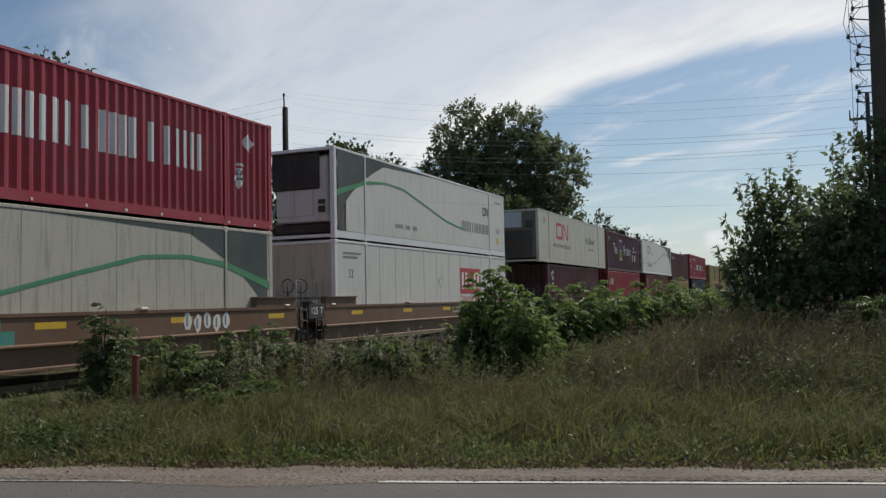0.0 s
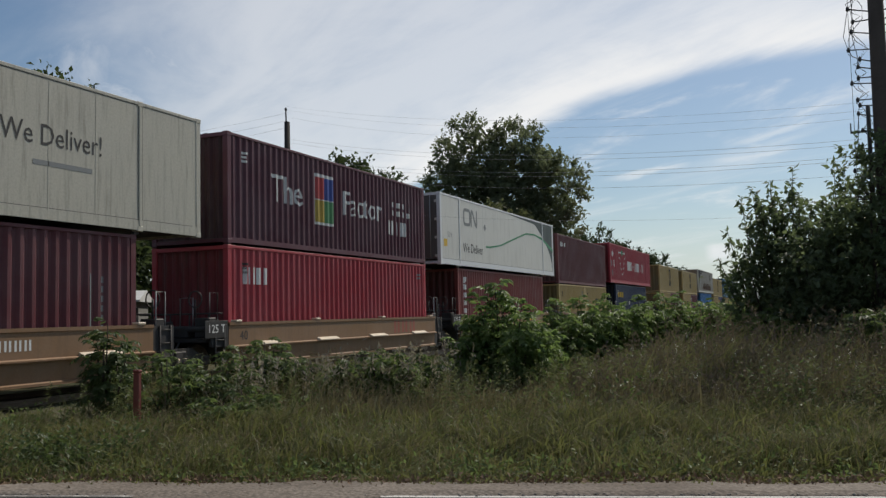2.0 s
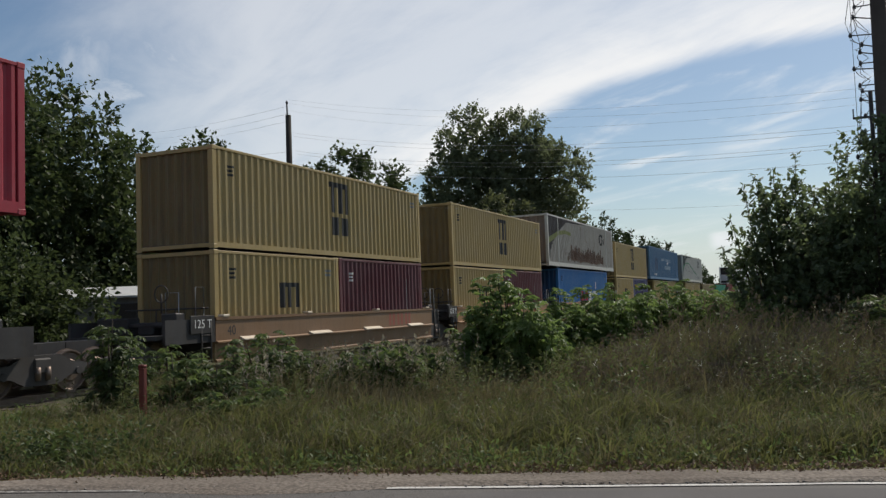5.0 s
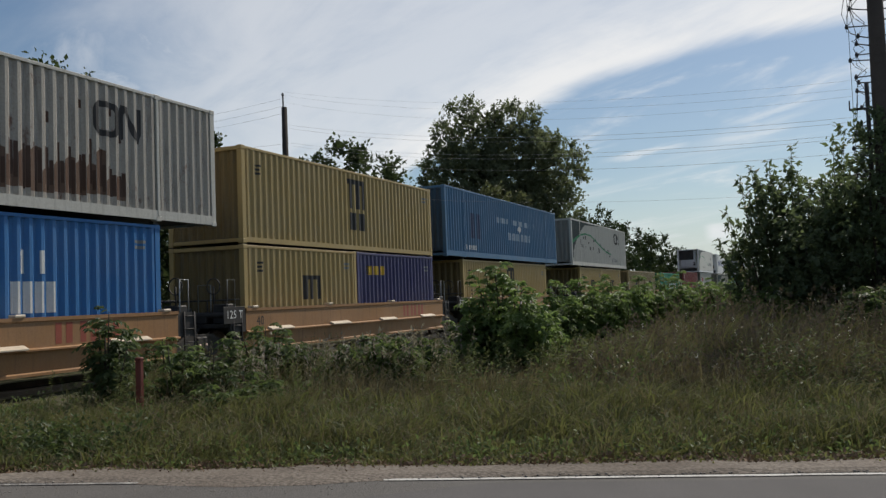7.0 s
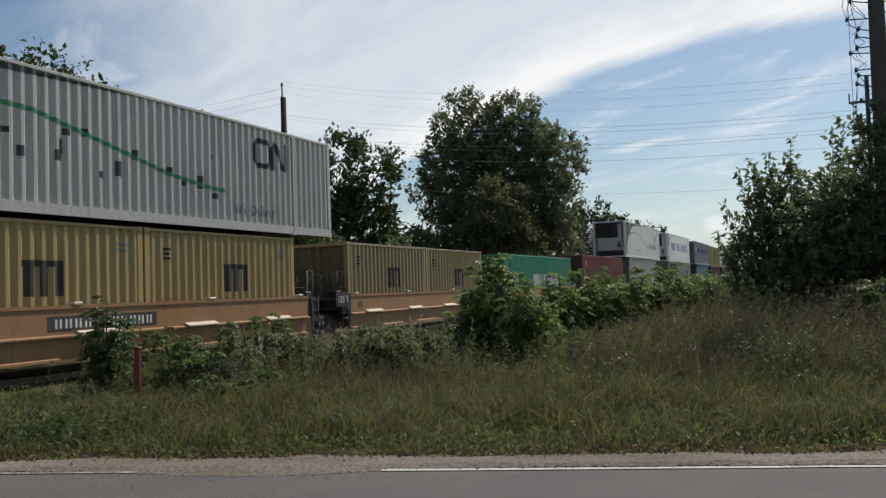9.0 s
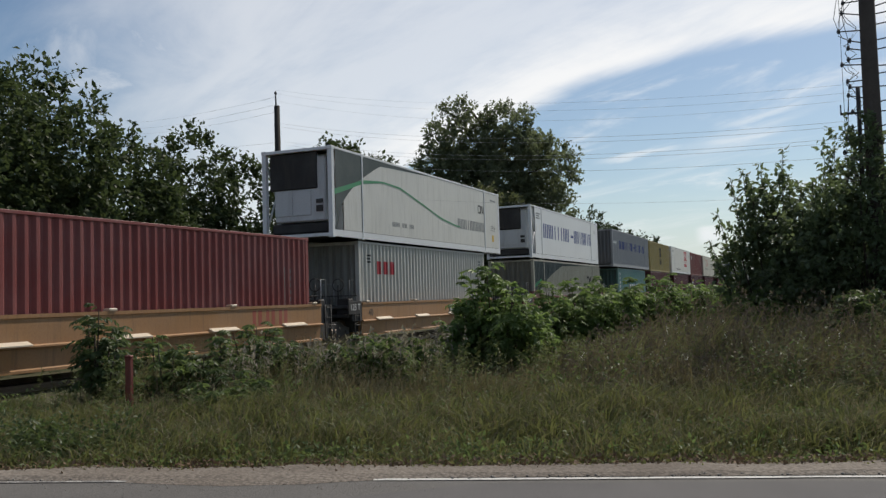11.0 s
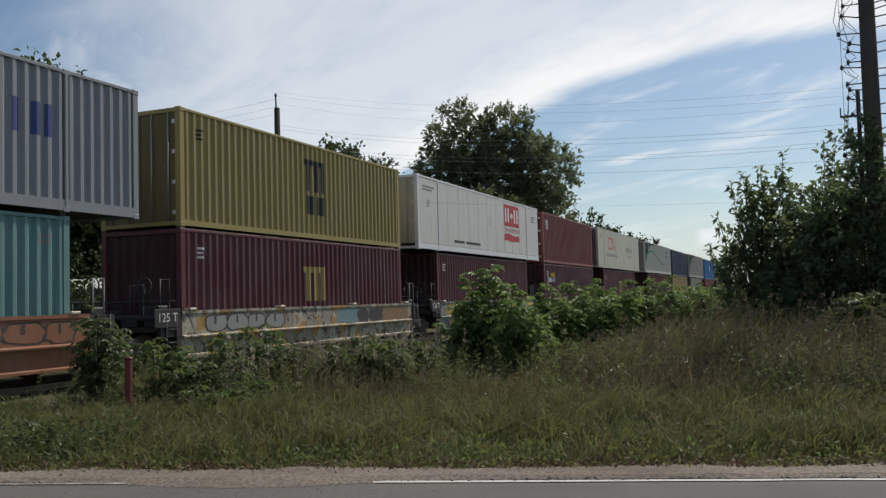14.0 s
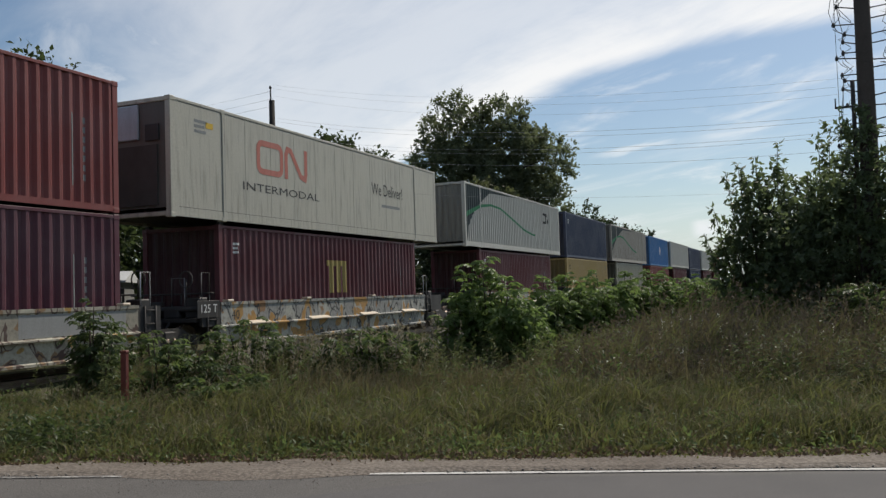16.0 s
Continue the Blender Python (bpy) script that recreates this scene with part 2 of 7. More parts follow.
def boxes(*bs, bevel=0.0):
    """A bmesh of boxes (x0, y0, z0, x1, y1, z1)."""
    bm = bmesh.new()
    for x0, y0, z0, x1, y1, z1 in bs:
        r = bmesh.ops.create_cube(bm, size=1)
        for v in r["verts"]:
            v.co = Vector(((x0 + x1) / 2 + v.co.x * (x1 - x0), (y0 + y1) / 2 + v.co.y * (y1 - y0), (z0 + z1) / 2 + v.co.z * (z1 - z0)))
    if bevel:
        bmesh.ops.bevel(bm, geom=bm.edges[:], offset=bevel, segments=1, affect="EDGES")
    return bm


def tube(points, radii, sides=8, bm=None):
    """A tapered round bar along points."""
    bm = bm or bmesh.new()
    pts = [Vector(p) for p in points]
    rings = []
    for i, p in enumerate(pts):
        d = (pts[min(i + 1, len(pts) - 1)] - pts[max(i - 1, 0)]).normalized()
        q = d.to_track_quat("Z", "Y")
        r = radii[i] if not isinstance(radii, (int, float)) else radii
        rings.append([bm.verts.new(p + q @ Vector((r * math.cos(a), r * math.sin(a), 0))) for a in (2 * math.pi * k / sides for k in range(sides))])
    for a, b in zip(rings, rings[1:]):
        for k in range(sides):
            f = bm.faces.new((a[k], a[(k + 1) % sides], b[(k + 1) % sides], b[k]))
            f.smooth = True
    bm.faces.new(rings[0][::-1])
    bm.faces.new(rings[-1])
    return bm


def extrude_y(profile, y0, y1, closed=True):
    """A profile of (x, z) points drawn out along y, with end caps."""
    bm = bmesh.new()
    a = [bm.verts.new((x, y0, z)) for x, z in profile]
    b = [bm.verts.new((x, y1, z)) for x, z in profile]
    n = len(profile)
    for k in range(n if closed else n - 1):
        bm.faces.new((a[k], a[(k + 1) % n], b[(k + 1) % n], b[k]))
    if closed:
        bm.faces.new(a[::-1])
        bm.faces.new(b)
    bmesh.ops.recalc_face_normals(bm, faces=bm.faces[:])
    return bm


# ---------------------------------------------------------------- ground, road and track
ROAD_TURN = 16.1
E = Vector((math.cos(radians(ROAD_TURN)), math.sin(radians(ROAD_TURN)), 0))
N = Vector((-E.y, E.x, 0))
TRACK_X = -14.92


def road_point(e, n, z):
    p = E * e + N * n
    return (p.x, p.y, z)


def field_z(x, y):
    """Height of the ground: level by the road, a low swell in the weeds, a bank up to the track."""
    n = N.x * x + N.y * y
    e = E.x * x + E.y * y
    away = min(max((n - 8.0) / 6.0, 0), 1)
    swell = 0.12 * away * math.exp(-((e - 2.0) / 8.0) ** 2) * math.exp(-((n - 17) / 7.0) ** 2)
    return -0.16 + swell + 0.05 * away * noise.noise(Vector((x * 0.3, y * 0.3, 0)))


def build_ground():
    V, F = [], []
    xs = [-3000, -800, -300, -120, -60] + [-40 + 1.5 * i for i in range(60)] + [60, 120, 300, 800, 3000]
    ys = [-800, -200, -60, -20] + [-10 + 1.5 * i for i in range(60)] + [90, 120, 200, 400, 900, 4000]
    for y in ys:
        for x in xs:
            near = -40 < x < 50 and -10 < y < 80
            V.append((x, y, field_z(x, y) if near else -0.16))
    w = len(xs)
    for j in range(len(ys) - 1):
        for i in range(w - 1):
            a = j * w + i
            F.append((a, a + 1, a + w + 1, a + w))
    g = new("ground", mesh_from("ground", V, F, M_EARTH))
    tagged(g, "weedy brown earth beside the railway line", "ground", kind="structure")

    V, F = [], []
    es = [-400, -120, -60] + [-40 + 2 * i for i in range(41)] + [60, 120, 400]
    for e in es:
        V += [road_point(e, 0.4, -0.075), road_point(e, 3.9, -0.03), road_point(e, 7.42 + 0.05 * noise.noise(Vector((e, 0, 0))), -0.05), road_point(e, 7.43, -0.2), road_point(e, 0.4, -0.2)]
    for i in range(len(es) - 1):
        a = i * 5
        for k in range(5):
            F.append((a + k, a + 5 + k, a + 5 + (k + 1) % 5, a + (k + 1) % 5))
    r = new("road", mesh_from("road", V, F, M_ASPHALT))
    tagged(r, "worn grey asphalt road with a faded edge line", "road", kind="structure")
    # newer, darker asphalt layer with a slanting joint
    V = [road_point(-1.9, 6.45, -0.042), road_point(-0.6, 7.12, -0.046), road_point(70, 7.12, -0.046), road_point(70, 3.95, -0.026), road_point(-4.6, 3.95, -0.026)]
    pt = new("asphalt_patch", mesh_from("asphalt_patch", V, [(0, 1, 2, 3, 4)][:1], M_PATCH))
    tagged(pt, "newer dark asphalt layer on the road", "asphalt", kind="structure")
    # edge line, worn away for a stretch
    for e0, e1 in ((-60, -5.15), (-4.95, -3.6), (-1.45, 90)):
        V, F = [], []
        k = max(2, int((e1 - e0) / 0.5))
        for i in range(k + 1):
            e = e0 + (e1 - e0) * i / k
            j = 0.015 * noise.noise(Vector((e * 2.3, 7, 0)))
            w = 0.025 * noise.noise(Vector((e * 1.3, 2, 0)))
            V += [road_point(e, 7.245 + j + abs(w), -0.0415), road_point(e, 7.315 + j + w * 0.5, -0.0415)]
            if i:
                a = 2 * i
                F.append((a - 2, a, a + 1, a - 1))
        ln = new("edge_line", mesh_from("edge_line", V, F, M_LINE if e0 > -2 else M_LINE_OLD))
        tagged(ln, "worn white painted line on the road edge", "road marking", kind="structure")
    # gravel verge with a ragged edge
    V, F = [], []
    k = 240
    for i in range(k + 1):
        e = -40 + 80 * i / k
        w0 = 0.56 + 0.14 * min(1, max(0, (e + 2) / 3)) + 0.13 * noise.noise(Vector((e * 0.8, 3, 0))) + 0.13 * noise.noise(Vector((e * 3.1, 5, 0))) + 0.18 * math.exp(-((e + 3) / 2.5) ** 2)
        inner = 7.38 - 0.10 * abs(noise.noise(Vector((e * 1.7, 9, 0)))) - 0.28 * math.exp(-((e + 2.6) / 1.1) ** 2)
        for n, z in ((inner, -0.046), (7.46, -0.025), (7.4 + w0 * 0.6, -0.04), (7.45 + w0, -0.085), (7.9 + w0, -0.22)):
            V.append(road_point(e, n, z + 0.012 * noise.noise(Vector((e * 5, n * 5, 0))) * (z != -0.046)))
        if i:
            a = 5 * i
            for q in range(4):
                F.append((a - 5 + q, a + q, a + q + 1, a - 4 + q))
    gv = new("gravel_verge", mesh_from("gravel_verge", V, F, M_GRAVEL))
    tagged(gv, "pale dusty gravel verge along the asphalt", "gravel", kind="structure")

    # loose stones scattered on the verge and over the edge of the asphalt
    rng = np.random.default_rng(3)
    k = 7000
    e = rng.uniform(-11, 9, k)
    n = 7.30 + np.abs(rng.normal(size=k)) * 0.34
    spill = rng.random(k) < 0.42 * np.clip((-0.6 - e) / 1.6, 0.0, 1)
    n[spill] = 7.42 - np.abs(rng.normal(size=spill.sum())) * 0.30
    r = 0.004 + 0.013 * rng.random(k) ** 5
    r[spill] = 0.003 + 0.004 * rng.random(spill.sum())
    c = np.column_stack([E.x * e + N.x * n, E.y * e + N.y * n, -0.043 - 0.11 * np.clip((n - 7.55) / 0.5, 0, 1) + r * 0.4])
    octa = np.array([(1, 0, 0), (0, 1, 0), (-1, 0, 0), (0, -1, 0), (0, 0, 0.7), (0, 0, -0.7)])
    V = (c[:, None, :] + octa[None] * (r[:, None] * (0.6 + 0.8 * rng.random((k, 6))))[:, :, None]).reshape(-1, 3)
    tri = np.array([(0, 1, 4), (1, 2, 4), (2, 3, 4), (3, 0, 4), (1, 0, 5), (2, 1, 5), (3, 2, 5), (0, 3, 5)])
    F = (np.arange(k)[:, None, None] * 6 + tri[None]).reshape(-1, 3)
    tagged(new("loose_stones", mesh_tris("loose_stones", V, F, gritty("stone", (0.18, 0.16, 0.14), (0.36, 0.33, 0.29), 9, 0.9, 0.003))), "loose grey stones on the gravel verge", "stones", kind="stuff")

    # track bed, sleepers and rails
    prof = [(-3.6, -0.9), (-2.1, -0.20), (-1.4, -0.17), (1.4, -0.17), (2.1, -0.20), (3.6, -0.9)]
    bm = extrude_y([(TRACK_X + x, z) for x, z in prof], -120, 900)
    me = bpy.data.meshes.new("track_bed")
    bm.to_mesh(me)
    bm.free()
    me.materials.append(M_BALLAST)
    b = new("track_bed", me)
    tagged(b, "dark crushed stone bed of the railway track", "ballast", kind="structure")
    V, F = [], []
    for i in range(560):
        y = -60 + i * 0.56
        o = len(V)
        for x in (-1.3, 1.3):
            for yy in (-0.11, 0.11):
                for z in (-0.30, -0.145):
                    V.append((TRACK_X + x, y + yy, z))
        F += [(o + a, o + c, o + d, o + e) for a, c, d, e in ((0, 1, 3, 2), (4, 6, 7, 5), (0, 4, 5, 1), (2, 3, 7, 6), (1, 5, 7, 3))]
    tie = new("sleepers", mesh_from("sleepers", V, F, M_TIE))
    tagged(tie, "dark creosoted wooden railway sleepers", "sleepers", kind="stuff")
    for sx in (-0.755, 0.755):
        pr = [(-0.07, -0.145), (0.07, -0.145), (0.07, -0.13), (0.012, -0.115), (0.012, -0.035), (0.036, -0.028), (0.034, 0), (-0.034, 0), (-0.036, -0.028), (-0.012, -0.035), (-0.012, -0.115), (-0.07, -0.13)]
        bm = extrude_y([(TRACK_X + sx + x, z) for x, z in pr], -120, 900)
        me = bpy.data.meshes.new("rail")
        bm.to_mesh(me)
        bm.free()
        me.materials.append(M_RAIL)
        tagged(new("rail", me), "steel running rail of the railway track", "rail", group="rails of the track", kind="structure")


# ---------------------------------------------------------------- containers
PITCH, DEEP = 0.278, 0.054


def groove(y):
    """Depth of the corrugation at y along a wall."""
    f = (y / PITCH) % 1.0
    if f < 0.26:
        return 0.0
    if f < 0.50:
        return DEEP * (f - 0.26) / 0.24
    if f < 0.76:
        return DEEP
    return DEEP * (1.0 - f) / 0.24


def breaks(y0, y1):
    ys = [y0, y1]
    for k in range(int(y0 // PITCH) - 1, int(y1 // PITCH) + 2):
        for f in (0.0, 0.26, 0.50, 0.76):
            y = (k + f) * PITCH
            if y0 + 1e-4 < y < y1 - 1e-4:
                ys.append(y)
    return sorted(ys)


SHARED = {}


def shared(key, make):
    if key not in SHARED:
        SHARED[key] = make()
    return SHARED[key]


def wall_mesh(length, z0, z1, corr, mat):
    """An upright wall in the plane x = 0, facing +x, along y from -length/2 to length/2."""
    ys = breaks(-length / 2, length / 2) if corr else [-length / 2, length / 2]
    V, F = [], []
    for y in ys:
        d = -groove(y) if corr else 0
        V += [(d, y, z0), (d, y, z1)]
    for i in range(len(ys) - 1):
        a = 2 * i
        F.append((a, a + 2, a + 3, a + 1))
    return mesh_from("wall", V, F, mat)


class Box:
    """A freight container; its near wall faces +x, its leading end -y."""

    def __init__(self, kind, length, height, mat, label, corr=True, width=2.44, end="plain", frame_mat=None, seams=0, end_mat=None):
        self.L, self.H, self.W, self.corr, self.mat = length, height, width, corr, mat
        self.thing = new("shipping_container")
        tagged(self.thing, label, "container", group="containers of the train")
        fm = frame_mat or mat
        L, H, W = length, height, width
        t = self.thing
        hx, hy = W / 2, L / 2
        key = (L, H, W, mat.name, corr, fm.name)
        bot = 0.24 if L > 14 else 0.16
        self.face = hx - 0.012
        wall = shared(("w",) + key, lambda: wall_mesh(L - 0.2, bot, H - 0.07, corr, mat))
        part("side_panel", wall, None, t, m=pose(self.face, 0, 0))
        part("side_panel", wall, None, t, m=pose(-self.face, 0, 0, 0, 0, 180))
        # Shade is put into the end paint: 0.44 of the side colour, plus grime.
        em = end_mat or paint(mat.name + "_shaded_grimy_end", tuple(0.44 * q for q in END_TONES[mat.name]), 0.6, 1.0, 0.3)
        if end != "reefer":
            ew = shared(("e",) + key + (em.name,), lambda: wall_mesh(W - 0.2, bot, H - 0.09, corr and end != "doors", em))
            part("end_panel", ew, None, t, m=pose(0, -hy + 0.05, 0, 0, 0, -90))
        dw = shared(("d",) + key, lambda: wall_mesh(W - 0.2, bot, H - 0.09, False, mat))
        part("door_panel", dw, None, t, m=pose(0, hy - 0.05, 0, 0, 0, 90))
        roof = shared(("r",) + key, lambda: as_mesh(boxes((-hx + 0.03, -hy + 0.03, H - 0.05, hx - 0.03, hy - 0.03, H - 0.02)), mat))
        part("roof", roof, None, t)
        flo = shared(("f", L, W), lambda: as_mesh(boxes((-hx + 0.04, -hy + 0.04, 0.10, hx - 0.04, hy - 0.04, 0.158)), M_DARK))
        part("floor", flo, None, t)
        br = shared(("br",) + key, lambda: as_mesh(extrude_y([(0.0, 0.03), (0.012, 0.03), (0.012, bot + 0.005), (-0.06, bot + 0.005), (-0.06, bot - 0.005), (0.0, bot - 0.005)], -hy + 0.15, hy - 0.15), fm))
        tr = shared(("tr",) + key, lambda: as_mesh(boxes((-0.06, -hy + 0.15, H - 0.085, 0.0, hy - 0.15, H - 0.015), bevel=0.006), fm))
        for s in (1, -1):
            part("bottom_rail", br, None, t, m=pose(s * (hx - 0.014), 0, 0, 0, 0, 0 if s > 0 else 180))
            part("top_rail", tr, None, t, m=pose(s * (hx - 0.001), 0, 0, 0, 0, 0 if s > 0 else 180))
        er = shared(("er",) + key, lambda: as_mesh(boxes((-hx + 0.15, -0.05, -0.05, hx - 0.15, 0.05, 0.05), bevel=0.006), fm))
        for s in (1, -1):
            for z in (0.09, H - 0.066):
                part("end_rail", er, None, t, m=pose(0, s * (hy - 0.055), z))
        post = shared(("p",) + key, lambda: as_mesh(boxes((-0.075, -0.08, 0.11, 0.075, 0.08, H - 0.11), bevel=0.008), fm))
        slim = shared(("slim",) + key, lambda: as_mesh(boxes((-0.075, -0.045, 0.11, 0.075, 0.045, H - 0.11), bevel=0.012), fm))
        cast = shared(("casting", fm.name), lambda: as_mesh(boxes((-0.085, -0.09, -0.059, 0.085, 0.09, 0.059), bevel=0.012), fm))
        spots = [-hy + 0.081, hy - 0.081]
        if L > 14:
            spots += [-6.02, 6.02]
        for y in spots:
            inner = abs(y) < hy - 1
            for s in (1, -1):
                part("corner_post", slim if inner else post, None, t, m=pose(s * (hx - 0.067 if inner else hx - 0.077), y, 0))
                for z in (0.059, H - 0.059):
                    part("corner_casting", cast, None, t, m=pose(s * (hx - 0.080), y, z))
        if seams:
            sm = shared(("s", H), lambda: as_mesh(boxes((0.0, -0.014, 0.17, 0.004, 0.014, H - 0.09)), mat))
            k = int((L - 1) / seams)
            for i in range(1, k):
                y = -hy + 0.6 + i * seams
                if all(abs(y - q) > 0.3 for q in spots):
                    part("panel_seam", sm, None, t, m=pose(self.face, y, 0))
        if not corr:
            seal = paint("seal_strip", (0.16, 0.155, 0.15), 0.7, 0.5, 0.1)
            for z in (bot + 0.012, H - 0.105):
                self.area("seal_strip", 0.3, L - 0.3, z, z + 0.014, seal)
            for y in (hy - 6.09, hy - 5.96, hy + 5.95, hy + 6.08):
                self.area("seal_strip", y, y + 0.012, bot + 0.03, H - 0.11, seal)
        if end == "doors":
            self.doors(-hy + 0.045)
        elif end == "reefer":
            self.reefer()
        elif end == "genset":
            self.genset()

    def doors(self, y):
        t, hx, H = self.thing, self.W / 2, self.H
        rod = shared(("rod", H), lambda: as_mesh(tube([(0, -0.03, 0.12), (0, -0.03, H - 0.12)], 0.02, 6), M_SILVER))
        for x in (-0.85, -0.35, 0.35, 0.85):
            part("lock_rod", rod, None, t, "steel lock rod", pose(x, y, 0))
        hinge = shared("hinge", lambda: as_mesh(boxes((-0.11, -0.035, -0.05, 0.11, 0.005, 0.05), bevel=0.008), self.mat))
        for s in (1, -1):
            for k in range(4):
                part("hinge", hinge, None, t, m=pose(s * (hx - 0.15), y, 0.35 + k * (H - 0.7) / 3))
        part("door_gap", boxes((-0.012, -0.004, 0.18, 0.012, 0.002, H - 0.11)), M_BLACK, t, m=pose(0, y, 0))

    def genset(self):
        """A shallow cooling housing high on the end wall."""
        t, hy, H = self.thing, self.L / 2, self.H
        part("cooling_unit", boxes((-0.9, -hy - 0.02, H - 1.0, 0.35, -hy + 0.05, H - 0.15), bevel=0.02), paint("pale_blue_unit", (0.42, 0.47, 0.52)), t, "pale cooling unit on the end wall")
        part("vent", boxes((0.55, -hy - 0.01, H - 1.05, 0.95, -hy + 0.05, H - 0.65), bevel=0.01), M_BLACK, t, "dark vent frame")
        part("lower_shroud", boxes((-1.0, -hy - 0.01, 0.3, 0.9, -hy + 0.03, H - 1.15)), M_DARK, t)

    def reefer(self):
        """Refrigeration machine set back in an open nose frame."""
        t, hx, hy, H = self.thing, self.W / 2, self.L / 2, self.H
        back = -hy + 0.75
        grey = paint("unit_white", (0.55, 0.56, 0.57), 0.4, 0.3, 0.05)
        part("end_panel", boxes((-hx + 0.06, back, 0.16, hx - 0.06, back + 0.04, H - 0.1)), self.mat, t)
        unit = part("refrigeration_unit", boxes((-0.95, back - 0.55, 0.55, 0.95, back, H - 0.25), bevel=0.05), grey, t, "white refrigeration unit in the nose frame")
        part("grille", boxes((-1.08, back - 0.62, H - 1.30, 0.66, back - 0.50, H - 0.12), bevel=0.03), M_BLACK, unit, "black condenser grille")
        for xa, xb in ((-0.93, -0.28), (-0.25, 0.42)):
            part("cover", boxes((xa, back - 0.58, 0.75, xb, back - 0.54, 1.58), bevel=0.015), grey, unit)
        part("fuel_tank", boxes((-1.1, back - 0.5, 0.18, 1.0, back - 0.02, 0.52), bevel=0.05), M_BLACK, t, "black fuel tank")
        for za, zb in ((0.85, 1.05), (1.12, 1.25)):
            part("control_box", boxes((0.62, back - 0.6, za, 0.85, back - 0.53, zb)), M_BLACK, unit)
        for sx, z in ((1, 0.2), (1, H - 0.2), (-1, 0.2), (-1, H - 0.2)):
            part("brace", tube([(sx * (hx - 0.06), -hy + 0.1, z), (sx * (hx - 0.06), back - 0.02, H / 2)], 0.035, 6), paint("white_frame", (0.7, 0.7, 0.69)), t)
        # the wall stops short, so the nose stands open at the side
        for o in [c for c in t.children if c.name.startswith("side_panel")]:
            o.data = shared(("rw", self.L, self.H, self.mat.name), lambda: wall_mesh(self.L - 0.2 - 0.65, 0.24, self.H - 0.07, self.corr, self.mat))
            o.matrix_basis = pose(o.matrix_basis.translation.x, 0.325, 0) @ pose(0, 0, 0, 0, 0, 0 if o.matrix_basis.translation.x > 0 else 180)

    # markings follow the wall's grooves; y runs from the leading end, z from the floor
    def area(self, name, y0, y1, lo, hi, mat, label="", steps=1, lift=0.004):
        flo = lo if callable(lo) else (lambda y: lo)
        fhi = hi if callable(hi) else (lambda y: hi)
        ys = sorted(set((breaks(y0 - self.L / 2, y1 - self.L / 2) if self.corr else []) + [y0 - self.L / 2 + (y1 - y0) * i / steps for i in range(steps + 1)]))
        V, F = [], []
        for y in ys:
            d = self.face + lift - (groove(y) if self.corr else 0)
            V += [(d, y, flo(y + self.L / 2)), (d, y, fhi(y + self.L / 2))]
        for i in range(len(ys) - 1):
            a = 2 * i
            F.append((a, a + 2, a + 3, a + 1))
        return part(name, mesh_from(name, V, F, mat), None, self.thing, label)

    def diamond(self, y, z, r, mat, lift=0.004):
        self.area("placard", y - r, y + r, lambda q: z - (r - abs(q - y)) * 1.1, lambda q: z + (r - abs(q - y)) * 1.1, mat, "diamond placard", 2, lift)

    def words(self, text, y, z, size, mat, stretch=1.0):
        """Lettering with its lower left corner at (y, z)."""
        cu = bpy.data.curves.new("lettering", "FONT")
        cu.body, cu.size = text, size / 0.70
        cu.resolution_u = 2
        tmp = new("lettering_tmp", cu)
        me = bpy.data.meshes.new_from_object(tmp.evaluated_get(bpy.context.evaluated_depsgraph_get()))
        bpy.data.objects.remove(tmp)
        bm = bmesh.new()
        bm.from_mesh(me)
        bpy.data.meshes.remove(me)
        for v in bm.verts:
            v.co = Vector((0, v.co.x * stretch + y - self.L / 2, v.co.y + z))
        if self.corr and bm.verts:
            ya, yb = min(v.co.y for v in bm.verts), max(v.co.y for v in bm.verts)
            for q in breaks(ya, yb)[1:-1]:
                bmesh.ops.bisect_plane(bm, geom=bm.verts[:] + bm.edges[:] + bm.faces[:], plane_co=(0, q, 0), plane_no=(0, 1, 0))
        for v in bm.verts:
            v.co.x = self.face + 0.005 - (groove(v.co.y) if self.corr else 0)
        return part("lettering", bm, mat, self.thing)


def as_mesh(bm, mat):
    me = bpy.data.meshes.new("piece")
    bm.to_mesh(me)
    bm.free()
    if mat:
        me.materials.append(mat)
    return me

# ---------------------------------------------------------------- well cars
def graffiti(name, base, tones, amount=0.5):
    """Sill paint half covered by sprayed lettering: blotches in a few tones with dark outlines."""
    if name in MATS:
        return MATS[name]
    m, t, b = base_mat(name)
    co = t.nodes.new("ShaderNodeTexCoord").outputs["Object"]
    v = noise_tex(t, mapping(t, co, scale=(1, 1.0, 1.3)), 0.62, 2, 0.5, 1.8)
    w = noise_tex(t, mapping(t, co, loc=(4, 9, 2), scale=(1, 1.2, 1.0)), 0.95, 2, 0.5, 1.6)
    grime = noise_tex(t, co, 9, 5, 0.7)
    col = mix(t, ramp(t, v, 0.50 - amount * 0.2, 0.52 - amount * 0.2), base, tones[0])
    col = mix(t, ramp(t, w, 0.52, 0.54), col, tones[1])
    col = mix(t, ramp(t, maths(t, "ABSOLUTE", maths(t, "SUBTRACT", w, 0.47)), 0.022, 0.012), col, tones[2])
    col = mix(t, ramp(t, maths(t, "MULTIPLY", v, w), 0.30, 0.315), col, tones[3])
    col = mix(t, maths(t, "MULTIPLY", ramp(t, grime, 0.4, 0.75), 0.5), col, (0.07, 0.06, 0.05))
    t.links.new(col, b.inputs["Base Color"])
    b.inputs["Roughness"].default_value = 0.65
    b.inputs["Specular IOR Level"].default_value = 0.3
    MATS[name] = m
    return m


